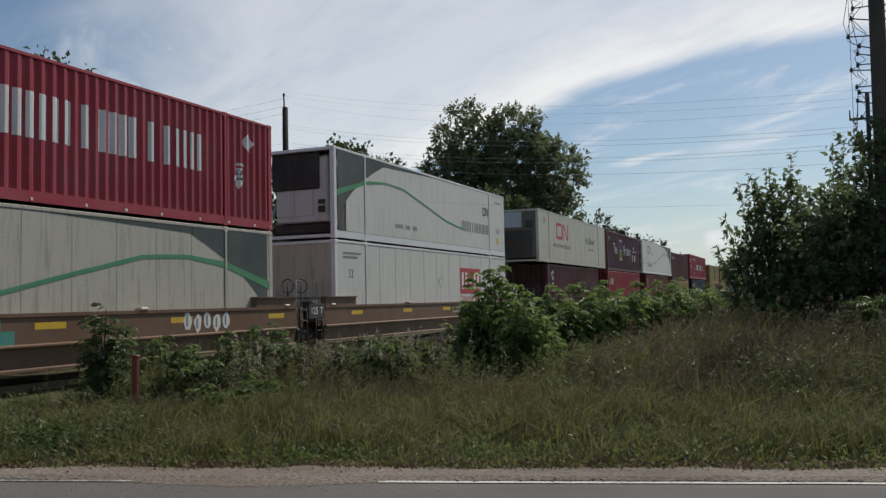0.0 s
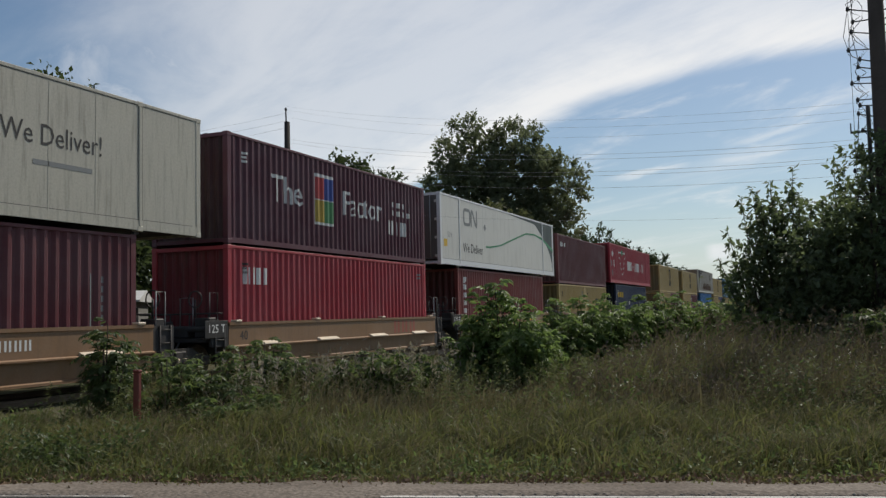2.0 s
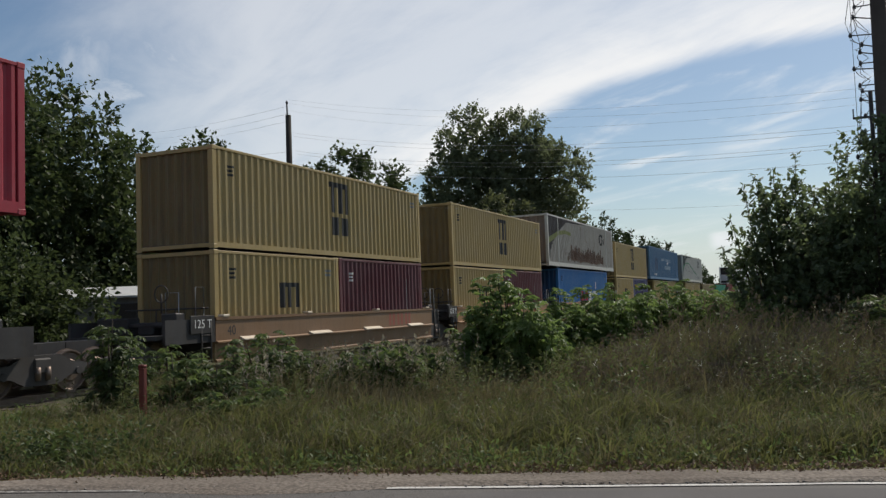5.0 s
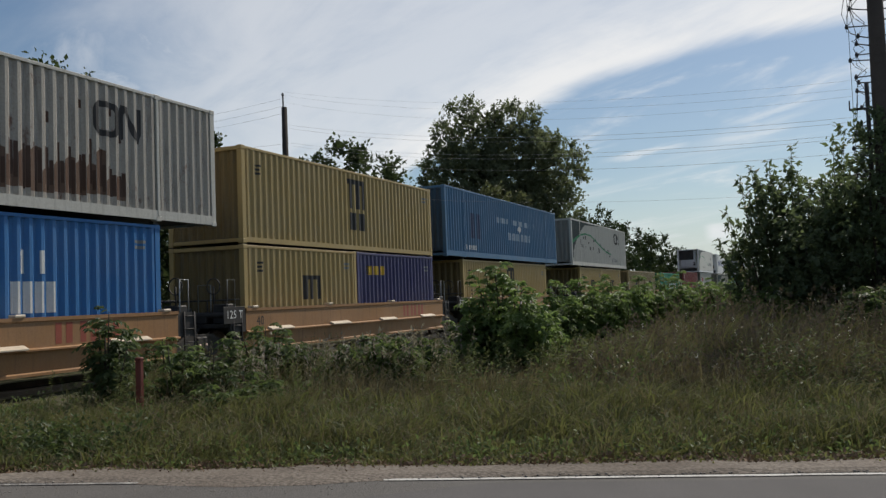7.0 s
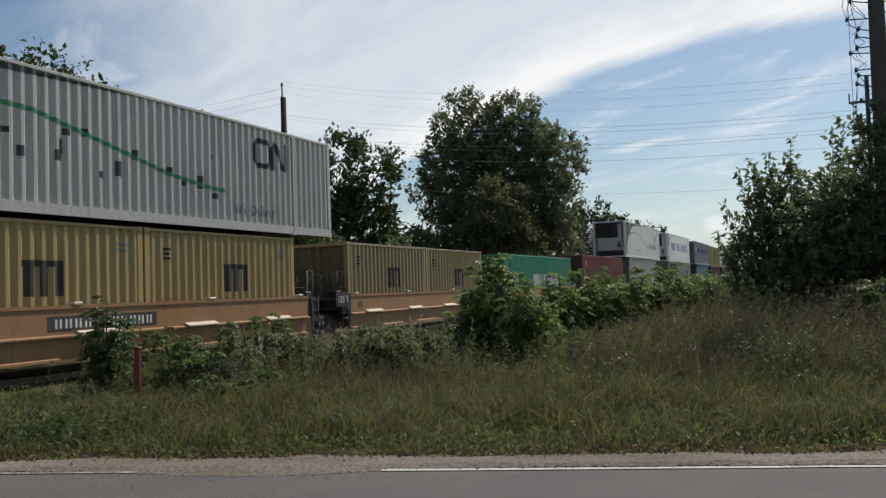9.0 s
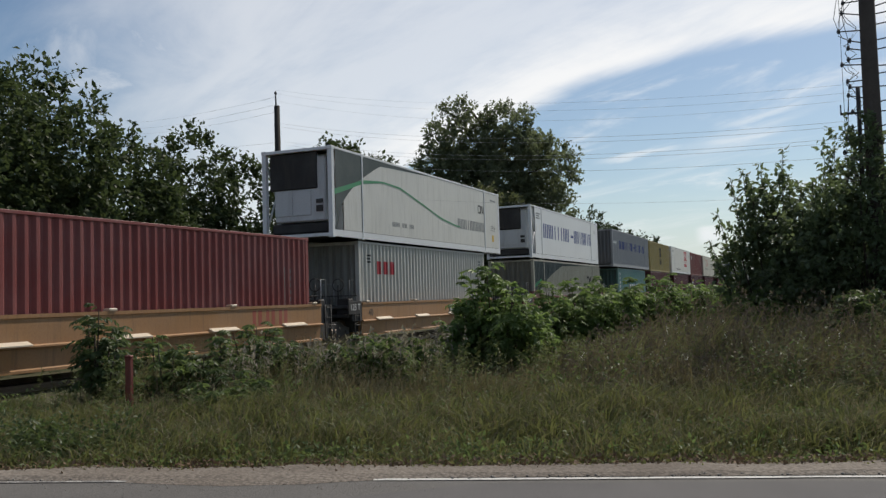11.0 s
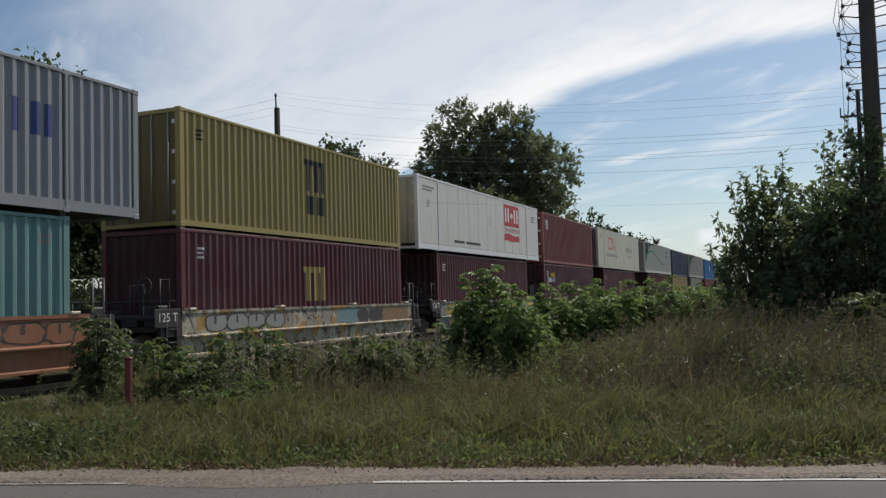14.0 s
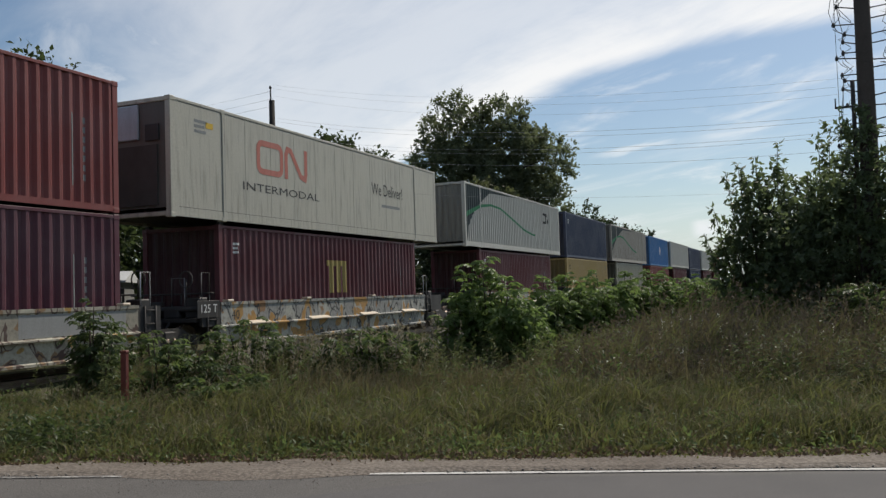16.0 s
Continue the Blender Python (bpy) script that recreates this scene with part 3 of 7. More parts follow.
SILL_SIDE = [(1.30, 1.37), (1.47, 1.37), (1.47, 1.30), (1.445, 1.28), (1.445, 0.80), (1.52, 0.775), (1.52, 0.745), (1.42, 0.73), (1.40, 0.36), (1.47, 0.33), (1.47, 0.28), (1.30, 0.28)]


def wheel_mesh():
    bm = bmesh.new()
    prof = [(-0.068, 0.08), (-0.07, 0.2), (-0.02, 0.24), (-0.02, 0.36), (-0.068, 0.39), (-0.068, 0.42), (0.05, 0.415), (0.05, 0.445), (0.072, 0.44), (0.072, 0.38), (0.02, 0.35), (0.02, 0.22), (0.06, 0.18), (0.06, 0.08)]
    k = 20
    rings = [[bm.verts.new((x, r * math.cos(2 * math.pi * i / k), r * math.sin(2 * math.pi * i / k))) for x, r in prof] for i in range(k)]
    n = len(prof)
    for i in range(k):
        a, b = rings[i], rings[(i + 1) % k]
        for j in range(n):
            bm.faces.new((a[j], a[(j + 1) % n], b[(j + 1) % n], b[j]))
    bmesh.ops.recalc_face_normals(bm, faces=bm.faces[:])
    return as_mesh(bm, M_RAIL)


def side_frame_mesh():
    """Cast truck side: arched top chord, dropped tension bar, axle boxes."""
    bm = bmesh.new()
    outline = [(-1.12, 0.36), (-1.12, 0.58), (-0.75, 0.62), (-0.42, 0.78), (0.42, 0.78), (0.75, 0.62), (1.12, 0.58), (1.12, 0.36), (0.72, 0.36), (0.38, 0.20), (-0.38, 0.20), (-0.72, 0.36)]
    a = [bm.verts.new((-0.06, y, z)) for y, z in outline]
    b = [bm.verts.new((0.06, y, z)) for y, z in outline]
    n = len(outline)
    for i in range(n):
        bm.faces.new((a[i], a[(i + 1) % n], b[(i + 1) % n], b[i]))
    bm.faces.new(a[::-1])
    bm.faces.new(b)
    bmesh.ops.recalc_face_normals(bm, faces=bm.faces[:])
    return as_mesh(bm, M_DARK)


def add_truck(car, y):
    bol = shared("bolster", lambda: as_mesh(boxes((-1.1, -0.2, 0.42, 1.1, 0.2, 0.72), (-0.35, -0.35, 0.6, 0.35, 0.35, 0.86), bevel=0.03), M_DARK))
    tk = part("truck", bol, None, car, "dark cast steel truck", pose(0, y, 0))
    for s in (1, -1):
        part("side_frame", shared("side_frame", side_frame_mesh), None, tk, m=pose(s * 1.0, 0, 0))
        for a in (-0.89, 0.89):
            part("wheel", shared("wheel", wheel_mesh), None, tk, m=pose(s * 0.80, a, 0.42, 0, 0, 180 if s > 0 else 0))
    for a in (-0.89, 0.89):
        part("axle", shared("axle", lambda: as_mesh(tube([(-1.1, 0, 0.42), (1.1, 0, 0.42)], 0.075, 8), M_DARK)), None, tk, m=pose(0, a, 0))
    spr = shared("spring", lambda: as_mesh(tube([(0, 0, 0.30), (0, 0, 0.55)], 0.06, 8), M_RAIL))
    for s in (1, -1):
        for y in (-0.12, 0.12):
            part("spring", spr, None, tk, m=pose(s * 1.08, y, 0))


def block_text(car, text, y, z, size, x, mat):
    cu = bpy.data.curves.new("lettering", "FONT")
    cu.body, cu.size, cu.resolution_u = text, size / 0.70, 2
    tmp = new("lettering_tmp", cu)
    me = bpy.data.meshes.new_from_object(tmp.evaluated_get(bpy.context.evaluated_depsgraph_get()))
    bpy.data.objects.remove(tmp)
    me.transform(Matrix(((0, 0, 1, x), (1, 0, 0, y), (0, 1, 0, z), (0, 0, 0, 1))))
    me.materials.append(mat)
    return part("lettering", me, None, car)


def well_car(hl, sill, tail, label, raised, front_gap, back_gap, front_truck, back_truck, pads, marks, seed):
    """A well wagon; origin at the middle of its well on the rails."""
    rnd = random.Random(seed)
    car = new("well_car")
    tagged(car, label, "well car", group="well cars of the train")
    key = (hl, sill.name)
    for s in (1, -1):
        me = shared(("sill",) + key, lambda: as_mesh(extrude_y(SILL_SIDE, -hl, hl), sill))
        part("side_sill", me, None, car, m=pose(0, 0, 0, 0, 0, 0 if s > 0 else 180))
    beam = shared(("beam", sill.name), lambda: as_mesh(boxes((-1.40, -0.15, 0.29, 1.40, 0.15, 0.415), bevel=0.01), sill))
    for i in range(5):
        part("cross_beam", beam, None, car, m=pose(0, (-0.9 + 0.45 * i) * (hl - 0.3), 0))
    bulk = shared(("bulk", sill.name), lambda: as_mesh(boxes((-1.40, -0.04, 0.40, 1.40, 0.04, 1.12), (-1.40, -0.10, 1.12, 1.40, 0.10, 1.20), bevel=0.01), M_DARK))
    for s in (1, -1):
        part("bulkhead", bulk, None, car, m=pose(0, s * (hl - 0.06), 0))
    for s, gap in ((-1, front_gap), (1, back_gap)):
        y0, y1 = hl, hl + gap
        deck = boxes((-1.32, s * y0, 0.90, 1.32, s * (y0 + gap * 0.55), 1.00), (-0.35, s * (y0 + gap * 0.5), 0.72, 0.35, s * y1, 0.98), (-1.44, s * y0, 0.78, -1.36, s * (y0 + gap * 0.5), 1.34), (1.36, s * y0, 0.78, 1.44, s * (y0 + gap * 0.5), 1.34))
        part("end_platform", deck, M_BLACK if not raised else tail, car, "dark end platform with draw gear")
        part("handrail", tube([(1.30, s * (y0 + 0.25), 1.0), (1.30, s * (y0 + 0.25), 2.1), (1.30, s * (y0 + 0.55), 2.1), (1.30, s * (y0 + 0.55), 1.0)], 0.017, 6), M_SILVER, car, "pale steel handrail")
        part("handrail", tube([(0.55, s * (y0 + 0.25), 1.0), (0.55, s * (y0 + 0.25), 2.0), (0.15, s * (y0 + 0.25), 2.0), (0.15, s * (y0 + 0.25), 1.0)], 0.017, 6), M_SILVER, car, "pale steel handrail")
        lad = bmesh.new()
        for q in (0.35, 0.65, 0.95, 1.25):
            tube([(1.46, s * (y0 + 0.2), q), (1.46, s * (y0 + 0.55), q)], 0.014, 5, lad)
        tube([(1.46, s * (y0 + 0.2), 0.3), (1.46, s * (y0 + 0.2), 1.35)], 0.02, 5, lad)
        tube([(1.46, s * (y0 + 0.55), 0.3), (1.46, s * (y0 + 0.55), 1.35)], 0.02, 5, lad)
        part("ladder", lad, M_DARK, car)
        mid = y0 + gap * 0.30
        gear = boxes((-1.05, s * mid - 0.22, 1.0, -0.10, s * mid + 0.22, 1.42), (0.15, s * mid - 0.16, 1.0, 0.62, s * mid + 0.16, 1.30), (0.78, s * mid - 0.10, 1.0, 1.22, s * mid + 0.24, 1.50), bevel=0.03)
        tube([(-1.1, s * (mid + 0.1), 1.22), (1.2, s * (mid + 0.1), 1.22)], 0.07, 8, gear)
        tube([(0.9, s * (mid + 0.2), 1.5), (0.9, s * (mid + 0.2), 1.95)], 0.025, 6, gear)
        part("brake_gear", gear, M_BLACK, car, "black brake cylinder and reservoirs")
        part("brake_wheel", tube([(0.9 + 0.2 * math.cos(q), s * (mid + 0.2), 1.95 + 0.2 * math.sin(q)) for q in (2 * math.pi * k / 14 for k in range(15))], 0.018, 5), M_DARK, car)
        chain = bmesh.new()
        for xx in (-0.9, -0.3, 0.3, 0.9):
            tube([(xx, s * (y0 + 0.08), 0.95), (xx, s * (y0 + 0.08), 1.6)], 0.02, 5, chain)
        tube([(-1.3, s * (y0 + 0.08), 1.6), (1.3, s * (y0 + 0.08), 1.6)], 0.022, 5, chain)
        part("safety_rail", chain, M_DARK, car)
        hose = tube([(0.5, s * (y0 + gap * 0.5), 0.95), (0.55, s * (y0 + gap * 0.75), 0.62), (0.5, s * y1, 0.58)], 0.03, 6)
        part("brake_hose", hose, M_BLACK, car)
        if raised:
            for sx in (1, -1):
                part("raised_sill", extrude_y([(sx * 1.30, 1.374), (sx * 1.46, 1.374), (sx * 1.46, 1.60), (sx * 1.51, 1.61), (sx * 1.51, 1.64), (sx * 1.28, 1.64), (sx * 1.28, 1.60)], s * (hl - 1.9), s * (hl - 0.02)), tail, car)
    if front_truck:
        add_truck(car, -hl - front_truck)
    if back_truck:
        add_truck(car, hl + back_truck)
    part("capacity_plate", boxes((1.445, -hl - 0.95, 1.0, 1.475, -hl - 0.08, 1.42), bevel=0.006), M_BLACK, car, "black plate with white lettering")
    block_text(car, "125 T", -hl - 0.86, 1.13, 0.20, 1.478, M_WHITE_MARK)
    if pads:
        pad = shared("pad", lambda: as_mesh(extrude_y([(1.446, 0.865), (1.59, 0.80), (1.59, 0.775), (1.446, 0.78)], -0.55, 0.55), paint("sand_pad", (0.40, 0.31, 0.22), 0.55, 0.35, 0.1)))
        for q in (-0.83, -0.28, 0.27, 0.82):
            part("step_pad", pad, None, car, "sand coloured step pad", pose(0, q * (hl - 0.5), 0))
        block_text(car, "40", -hl + 0.45, 0.92, 0.24, 1.449, M_BLACK_MARK)
    lug = shared("lug", lambda: as_mesh(boxes((1.30, -0.12, 1.37, 1.49, 0.12, 1.43), bevel=0.015), paint("sand_pad", (0.62, 0.52, 0.40))))
    for q in (-0.97, -0.35, 0.33, 0.97):
        part("guide_lug", lug, None, car, m=pose(0, q * (hl - 0.2), 0))
    def strip(name, y0, y1, z0, z1, mat, lift=0.003):
        x = 1.445 + lift
        part(name, mesh_from(name, [(x, y0, z0), (x, y1, z0), (x, y1, z1), (x, y0, z1)], [(0, 1, 2, 3)], mat), None, car)
    for mk in marks:
        if mk[0] == "plate":
            y = mk[1]
            strip("number_panel", y, y + 3.0, 0.86, 1.16, M_BLACK_MARK)
            for i in range(11):
                if i != 4:
                    strip("number_bar", y + 0.18 + i * 0.25, y + 0.235 + i * 0.25, 0.92, 1.10, M_WHITE_MARK, 0.006)
                    strip("number_bar", y + 0.29 + i * 0.25, y + 0.345 + i * 0.25, 0.92, 1.10, M_WHITE_MARK, 0.006)
        elif mk == "number":
            y = hl * 0.12
            for i in range(11):
                if i != 4:
                    strip("number_bar", y + i * 0.22, y + 0.05 + i * 0.22, 0.95, 1.15, M_WHITE_MARK)
                    strip("number_bar", y + 0.10 + i * 0.22, y + 0.15 + i * 0.22, 0.95, 1.15, M_WHITE_MARK)
        elif mk in ("red", "white"):
            y = hl * 0.45
            mt = {"red": paint("rust_red_mark", (0.33, 0.07, 0.04)), "white": M_WHITE_MARK}[mk]
            for i in range(3):
                strip("marking_bar", y + i * 0.62, y + i * 0.62 + 0.15, 0.85, 1.25, mt)
                strip("marking_bar", y + i * 0.62 + 0.26, y + i * 0.62 + 0.42, 0.85, 1.25, mt)
        elif mk == "teal":
            for ya, yb, z0, z1 in ((-1.6, -0.75, 0.80, 1.26), (-0.75, -0.45, 0.80, 1.05), (-2.6, -1.75, 0.80, 1.2)):
                strip("painted_field", ya, yb, z0, z1, paint("teal_spray", (0.05, 0.27, 0.22), 0.6, 0.3, 0.0))
        elif mk == "reflector":
            for q in (-0.82, -0.4, 0.0, 0.42, 0.85):
                strip("reflector", q * hl, q * hl + 0.75, 1.06, 1.19, M_YELLOW_MARK)
        elif mk[0] == "piece":
            fill, rim = mk[3], paint("spray_outline", (0.05, 0.042, 0.04), 0.7, 0.2, 0)
            y = mk[1]
            for i in range(mk[2]):
                w, h = rnd.uniform(0.75, 1.15), rnd.uniform(0.42, 0.50)
                zc, bend = 1.04 + rnd.uniform(-0.02, 0.02), [rnd.uniform(0.82, 1.1) for _ in range(16)]
                for grow, mt, lift in ((1.0, rim, 0.003 + 0.0016 * (i % 2)), (0.86, fill, 0.006 + 0.0016 * (i % 2))):
                    V = []
                    for k in range(16):
                        a = 2 * math.pi * k / 16
                        ca, sa = math.cos(a), math.sin(a)
                        V.append((1.445 + lift, y + w / 2 + w / 2 * grow * bend[k] * math.copysign(abs(ca) ** 0.6, ca), max(0.815, min(1.27, zc + h / 2 * grow * bend[k] * math.copysign(abs(sa) ** 0.6, sa)))))
                    part("sprayed_bubble", mesh_from("sprayed_bubble", V, [tuple(range(16))], mt), None, car, "sprayed bubble shape with dark outline")
                strip("sprayed_stroke", y + w * 0.42, y + w * 0.50, zc - 0.02, zc + 0.17, rim, 0.0095)
                y += w * 0.9
        elif mk[0] == "patch":
            strip("sprayed_patch", mk[1], mk[2], 0.82, 1.26, mk[3], 0.0024)
        elif mk[0] == "tag":
            for i in range(5):
                y = mk[1] + i * 0.36
                w = 0.30
                z0 = 0.80 + 0.08 * rnd.random()
                V = [(1.449, y + w / 2 + w / 2 * math.cos(a) * rnd.uniform(0.7, 1.1), z0 + 0.22 + 0.22 * math.sin(a) * rnd.uniform(0.75, 1.1)) for a in (2 * math.pi * k / 12 for k in range(12))]
                part("painted_blot", mesh_from("painted_blot", V, [tuple(range(12))], M_WHITE_MARK), None, car, "white sprayed shape")
                strip("painted_stroke", y + 0.10, y + 0.16, z0 + 0.1, z0 + 0.34, M_GREY_MARK, 0.007)
    return car

# ---------------------------------------------------------------- the train
SPEED, GAIN = 22.416, 0.0233
ROLLING = []
F53, F40, F20, HC, STD = 16.154, 12.192, 6.058, 2.896, 2.591

WHITE = paint("box_white", (0.645, 0.635, 0.59), 0.45, 0.4, 0.06)
CLEAN = paint("box_clean_white", (0.72, 0.73, 0.74), 0.4, 0.12, 0.0)
CREAM = paint("box_cream", (0.51, 0.485, 0.405), 0.45, 0.75, 0.14)
RED = paint("box_red", (0.36, 0.028, 0.047), 0.5, 0.25, 0.03)
BRIGHT_RED = paint("box_bright_red", (0.38, 0.035, 0.05), 0.5, 0.3, 0.05)
BRICK = paint("box_brick", (0.22, 0.045, 0.04), 0.5, 0.35, 0.12)
MAROON = paint("box_maroon", (0.115, 0.022, 0.03), 0.5, 0.3, 0.06)
PLUM = paint("box_plum", (0.095, 0.02, 0.036), 0.5, 0.3, 0.05)
YELLOW = paint("box_yellow", (0.42, 0.305, 0.12), 0.5, 0.35, 0.08)
OCHRE = paint("box_ochre", (0.30, 0.235, 0.115), 0.5, 0.4, 0.08)
MUSTARD = paint("box_mustard", (0.34, 0.265, 0.085), 0.5, 0.35, 0.05)
NAVY = paint("box_navy", (0.022, 0.035, 0.085), 0.5, 0.3, 0.05)
VIOLET = paint("box_violet", (0.05, 0.048, 0.14), 0.5, 0.3, 0.05)
BLUE = paint("box_blue", (0.028, 0.165, 0.42), 0.5, 0.25, 0.03)
SKY = paint("box_sky_blue", (0.05, 0.15, 0.28), 0.5, 0.3, 0.03)
TEAL = paint("box_teal", (0.13, 0.27, 0.26), 0.5, 0.4, 0.10)
GREEN = paint("box_green", (0.04, 0.30, 0.18), 0.5, 0.3, 0.05)
GREY = paint("box_grey", (0.27, 0.28, 0.30), 0.5, 0.35, 0.05)
PALE = paint("box_pale_grey", (0.53, 0.52, 0.475), 0.5, 0.55, 0.16)
RUSTY = paint("box_rusty_white", (0.42, 0.385, 0.335), 0.5, 0.95, 0.75)
OLIVE = paint("box_olive_grey", (0.38, 0.365, 0.295), 0.5, 0.75, 0.25)

W_TAN = paint("sill_tan", (0.24, 0.135, 0.065), 0.55, 0.45, 0.15)
W_GOLD = paint("sill_gold", (0.35, 0.182, 0.074), 0.55, 0.6, 0.12)
W_BROWN = paint("sill_brown", (0.15, 0.08, 0.042), 0.6, 0.5, 0.15)
W_OXIDE = paint("sill_oxide", (0.17, 0.05, 0.04), 0.6, 0.45, 0.1)
W_ORANGE = paint("sill_orange", (0.27, 0.108, 0.052), 0.6, 0.6, 0.25)
W_SPRAY = graffiti("sill_spray_grey", (0.28, 0.16, 0.08), ((0.30, 0.30, 0.28), (0.42, 0.41, 0.36), (0.05, 0.05, 0.05), (0.42, 0.24, 0.08)), 0.6)
W_SPRAY_B = graffiti("sill_spray_blue", (0.20, 0.15, 0.10), ((0.16, 0.19, 0.20), (0.26, 0.27, 0.26), (0.06, 0.07, 0.08), (0.40, 0.25, 0.08)), 0.7)
W_SPRAY_T = graffiti("sill_spray_pale", (0.28, 0.18, 0.10), ((0.33, 0.30, 0.24), (0.45, 0.42, 0.34), (0.10, 0.065, 0.055), (0.42, 0.26, 0.08)), 0.6)


def swoosh(b, flip=False, line=M_GREEN_MARK, thick=0.06, reach=0.68, span=1.0, corner=M_SLATE_MARK):
    """Slate corner area over a rising curve, with a thin green wave."""
    L, H = b.L, b.H
    fl = (lambda y: L - y) if flip else (lambda y: y)

    def arch(y):
        q = fl(y)
        if q > 3.45 * span:
            return H - 0.25 + 0.14 * min(1.0, (q - 3.45 * span) / (4.2 * span))
        return max(0.25, 0.25 + (H - 0.5) * math.sqrt(max(0.0, (q - 0.25) / (3.45 * span - 0.25))))
    end = 7.6 * span
    y0, y1 = (L - end, L - 0.25) if flip else (0.25, end)
    # a dark wedge between arch and top rail
    b.area("slate_corner", y0, y1, arch, lambda y: H - 0.1, corner, "dark slate painted corner", 44)

    knots = ((0.0, 0.50), (0.05, 0.57), (0.13, 0.685), (0.22, 0.73), (0.31, 0.71), (0.45, 0.545), (0.55, 0.42), (0.65, 0.355), (0.80, 0.34), (1.0, 0.33))

    def wave(y):
        q = fl(y) / L
        for (qa, za), (qb, zb) in zip(knots, knots[1:]):
            if q <= qb:
                return H * (za + (zb - za) * (q - qa) / (qb - qa))
        return H * knots[-1][1]
    a0, a1 = (L * (1 - reach), L - 0.15) if flip else (0.15, L * reach)

    def width(y):
        return thick + 0.10 * max(0.0, 1 - fl(y) / 3.5)
    b.area("green_wave", a0, a1, lambda y: wave(y) - width(y), lambda y: wave(y) + width(y) * 0.3, line, "thin green painted wave", 40, 0.008)


def ribbon(b, pts, thick, mat, closed=False, name="emblem_ribbon"):
    """A flat painted band of even width along points (y, z), laid into the wall's grooves."""
    n = len(pts)
    P = [Vector(p) for p in pts]
    L_, R_ = [], []
    for i in range(n):
        a = P[(i - 1) % n] if closed or i else P[0] * 2 - P[1]
        c = P[(i + 1) % n] if closed or i < n - 1 else P[-1] * 2 - P[-2]
        d0, d1 = (P[i] - a).normalized(), (c - P[i]).normalized()
        m = Vector((-(d0.y + d1.y), d0.x + d1.x)).normalized()
        w = thick / 2 / max(0.45, m.dot(Vector((-d0.y, d0.x))))
        L_.append(P[i] + m * w)
        R_.append(P[i] - m * w)
    bm = bmesh.new()
    vl = [bm.verts.new((0, p.x - b.L / 2, p.y)) for p in L_]
    vr = [bm.verts.new((0, p.x - b.L / 2, p.y)) for p in R_]
    for i in range(n if closed else n - 1):
        k = (i + 1) % n
        bm.faces.new((vl[i], vr[i], vr[k], vl[k]))
    if b.corr:
        ya, yb = min(v.co.y for v in bm.verts), max(v.co.y for v in bm.verts)
        for q in breaks(ya, yb)[1:-1]:
            bmesh.ops.bisect_plane(bm, geom=bm.verts[:] + bm.edges[:] + bm.faces[:], plane_co=(0, q, 0), plane_no=(0, 1, 0))
    for v in bm.verts:
        v.co.x = b.face + 0.005 - (groove(v.co.y) if b.corr else 0)
    bmesh.ops.recalc_face_normals(bm, faces=bm.faces[:])
    return part(name, bm, mat, b.thing)


def emblem(b, y, z, w, h, mat, thick=0.10):
    """A rounded ring beside a folded band, as plain shapes."""
    t = thick * 1.1
    r = h * 0.19
    x0, x1, z0, z1 = y + t / 2, y + w * 0.47, z + t / 2, z + h - t / 2
    pts = []
    for cx, cz, a0 in ((x1 - r, z1 - r, 0), (x0 + r, z1 - r, 90), (x0 + r, z0 + r, 180), (x1 - r, z0 + r, 270)):
        pts += [(cx + r * math.cos(radians(a0 + q)), cz + r * math.sin(radians(a0 + q))) for q in (0, 30, 60, 90)]
    ribbon(b, pts, t, mat, True)
    ya, yb, yc, yd = y + w * 0.56, y + w * 0.64, y + w * 0.86, y + w - t / 2
    ribbon(b, [(ya, z), (ya, z1 - t), (ya + t * 0.5, z1), (yb + t * 0.3, z1 - t * 0.2), (yc, z0 + t * 0.4), (yd - t * 0.3, z0), (yd, z0 + t), (yd, z + h)], t, mat)


def letters_block(b, y0, y1, z0, z1, mat, spec):
    """A name as a row of plain upright bars, a pair for each letter, in its size and colour."""
    w = (y1 - y0) / len(spec)
    for i, c in enumerate(spec):
        if c == " ":
            continue
        a = y0 + i * w
        if c == "i":
            b.area("name_bar", a + w * 0.28, a + w * 0.56, z0, z1, mat)
            continue
        b.area("name_bar", a, a + w * 0.32, z0, z1, mat)
        b.area("name_bar", a + w * 0.50, a + w * 0.82, z0, z1, mat)


def two_tier(b, y, z, w, h, mat, second=True):
    """A block of three uprights joined at the top over two smaller blocks."""
    for i in range(3):
        b.area("mark_block", y + i * w * 0.38, y + i * w * 0.38 + w * 0.22, z + h * 0.42, z + h, mat)
    b.area("mark_block", y - w * 0.08, y + w * 0.98, z + h * 0.90, z + h, mat, "", 1, 0.006)
    if h > 1.2 and second:
        b.area("mark_block", y, y + w * 0.42, z, z + h * 0.34, mat)
        b.area("mark_block", y + w * 0.52, y + w * 0.96, z, z + h * 0.34, mat)


def small_print(b, y, z, rows, mat, w=0.75, h=0.07):
    for i in range(rows):
        b.area("small_print_bar", y, y + w * (1.0, 0.8, 0.92)[i % 3], z - i * h * 1.8, z - i * h * 1.8 + h, mat)


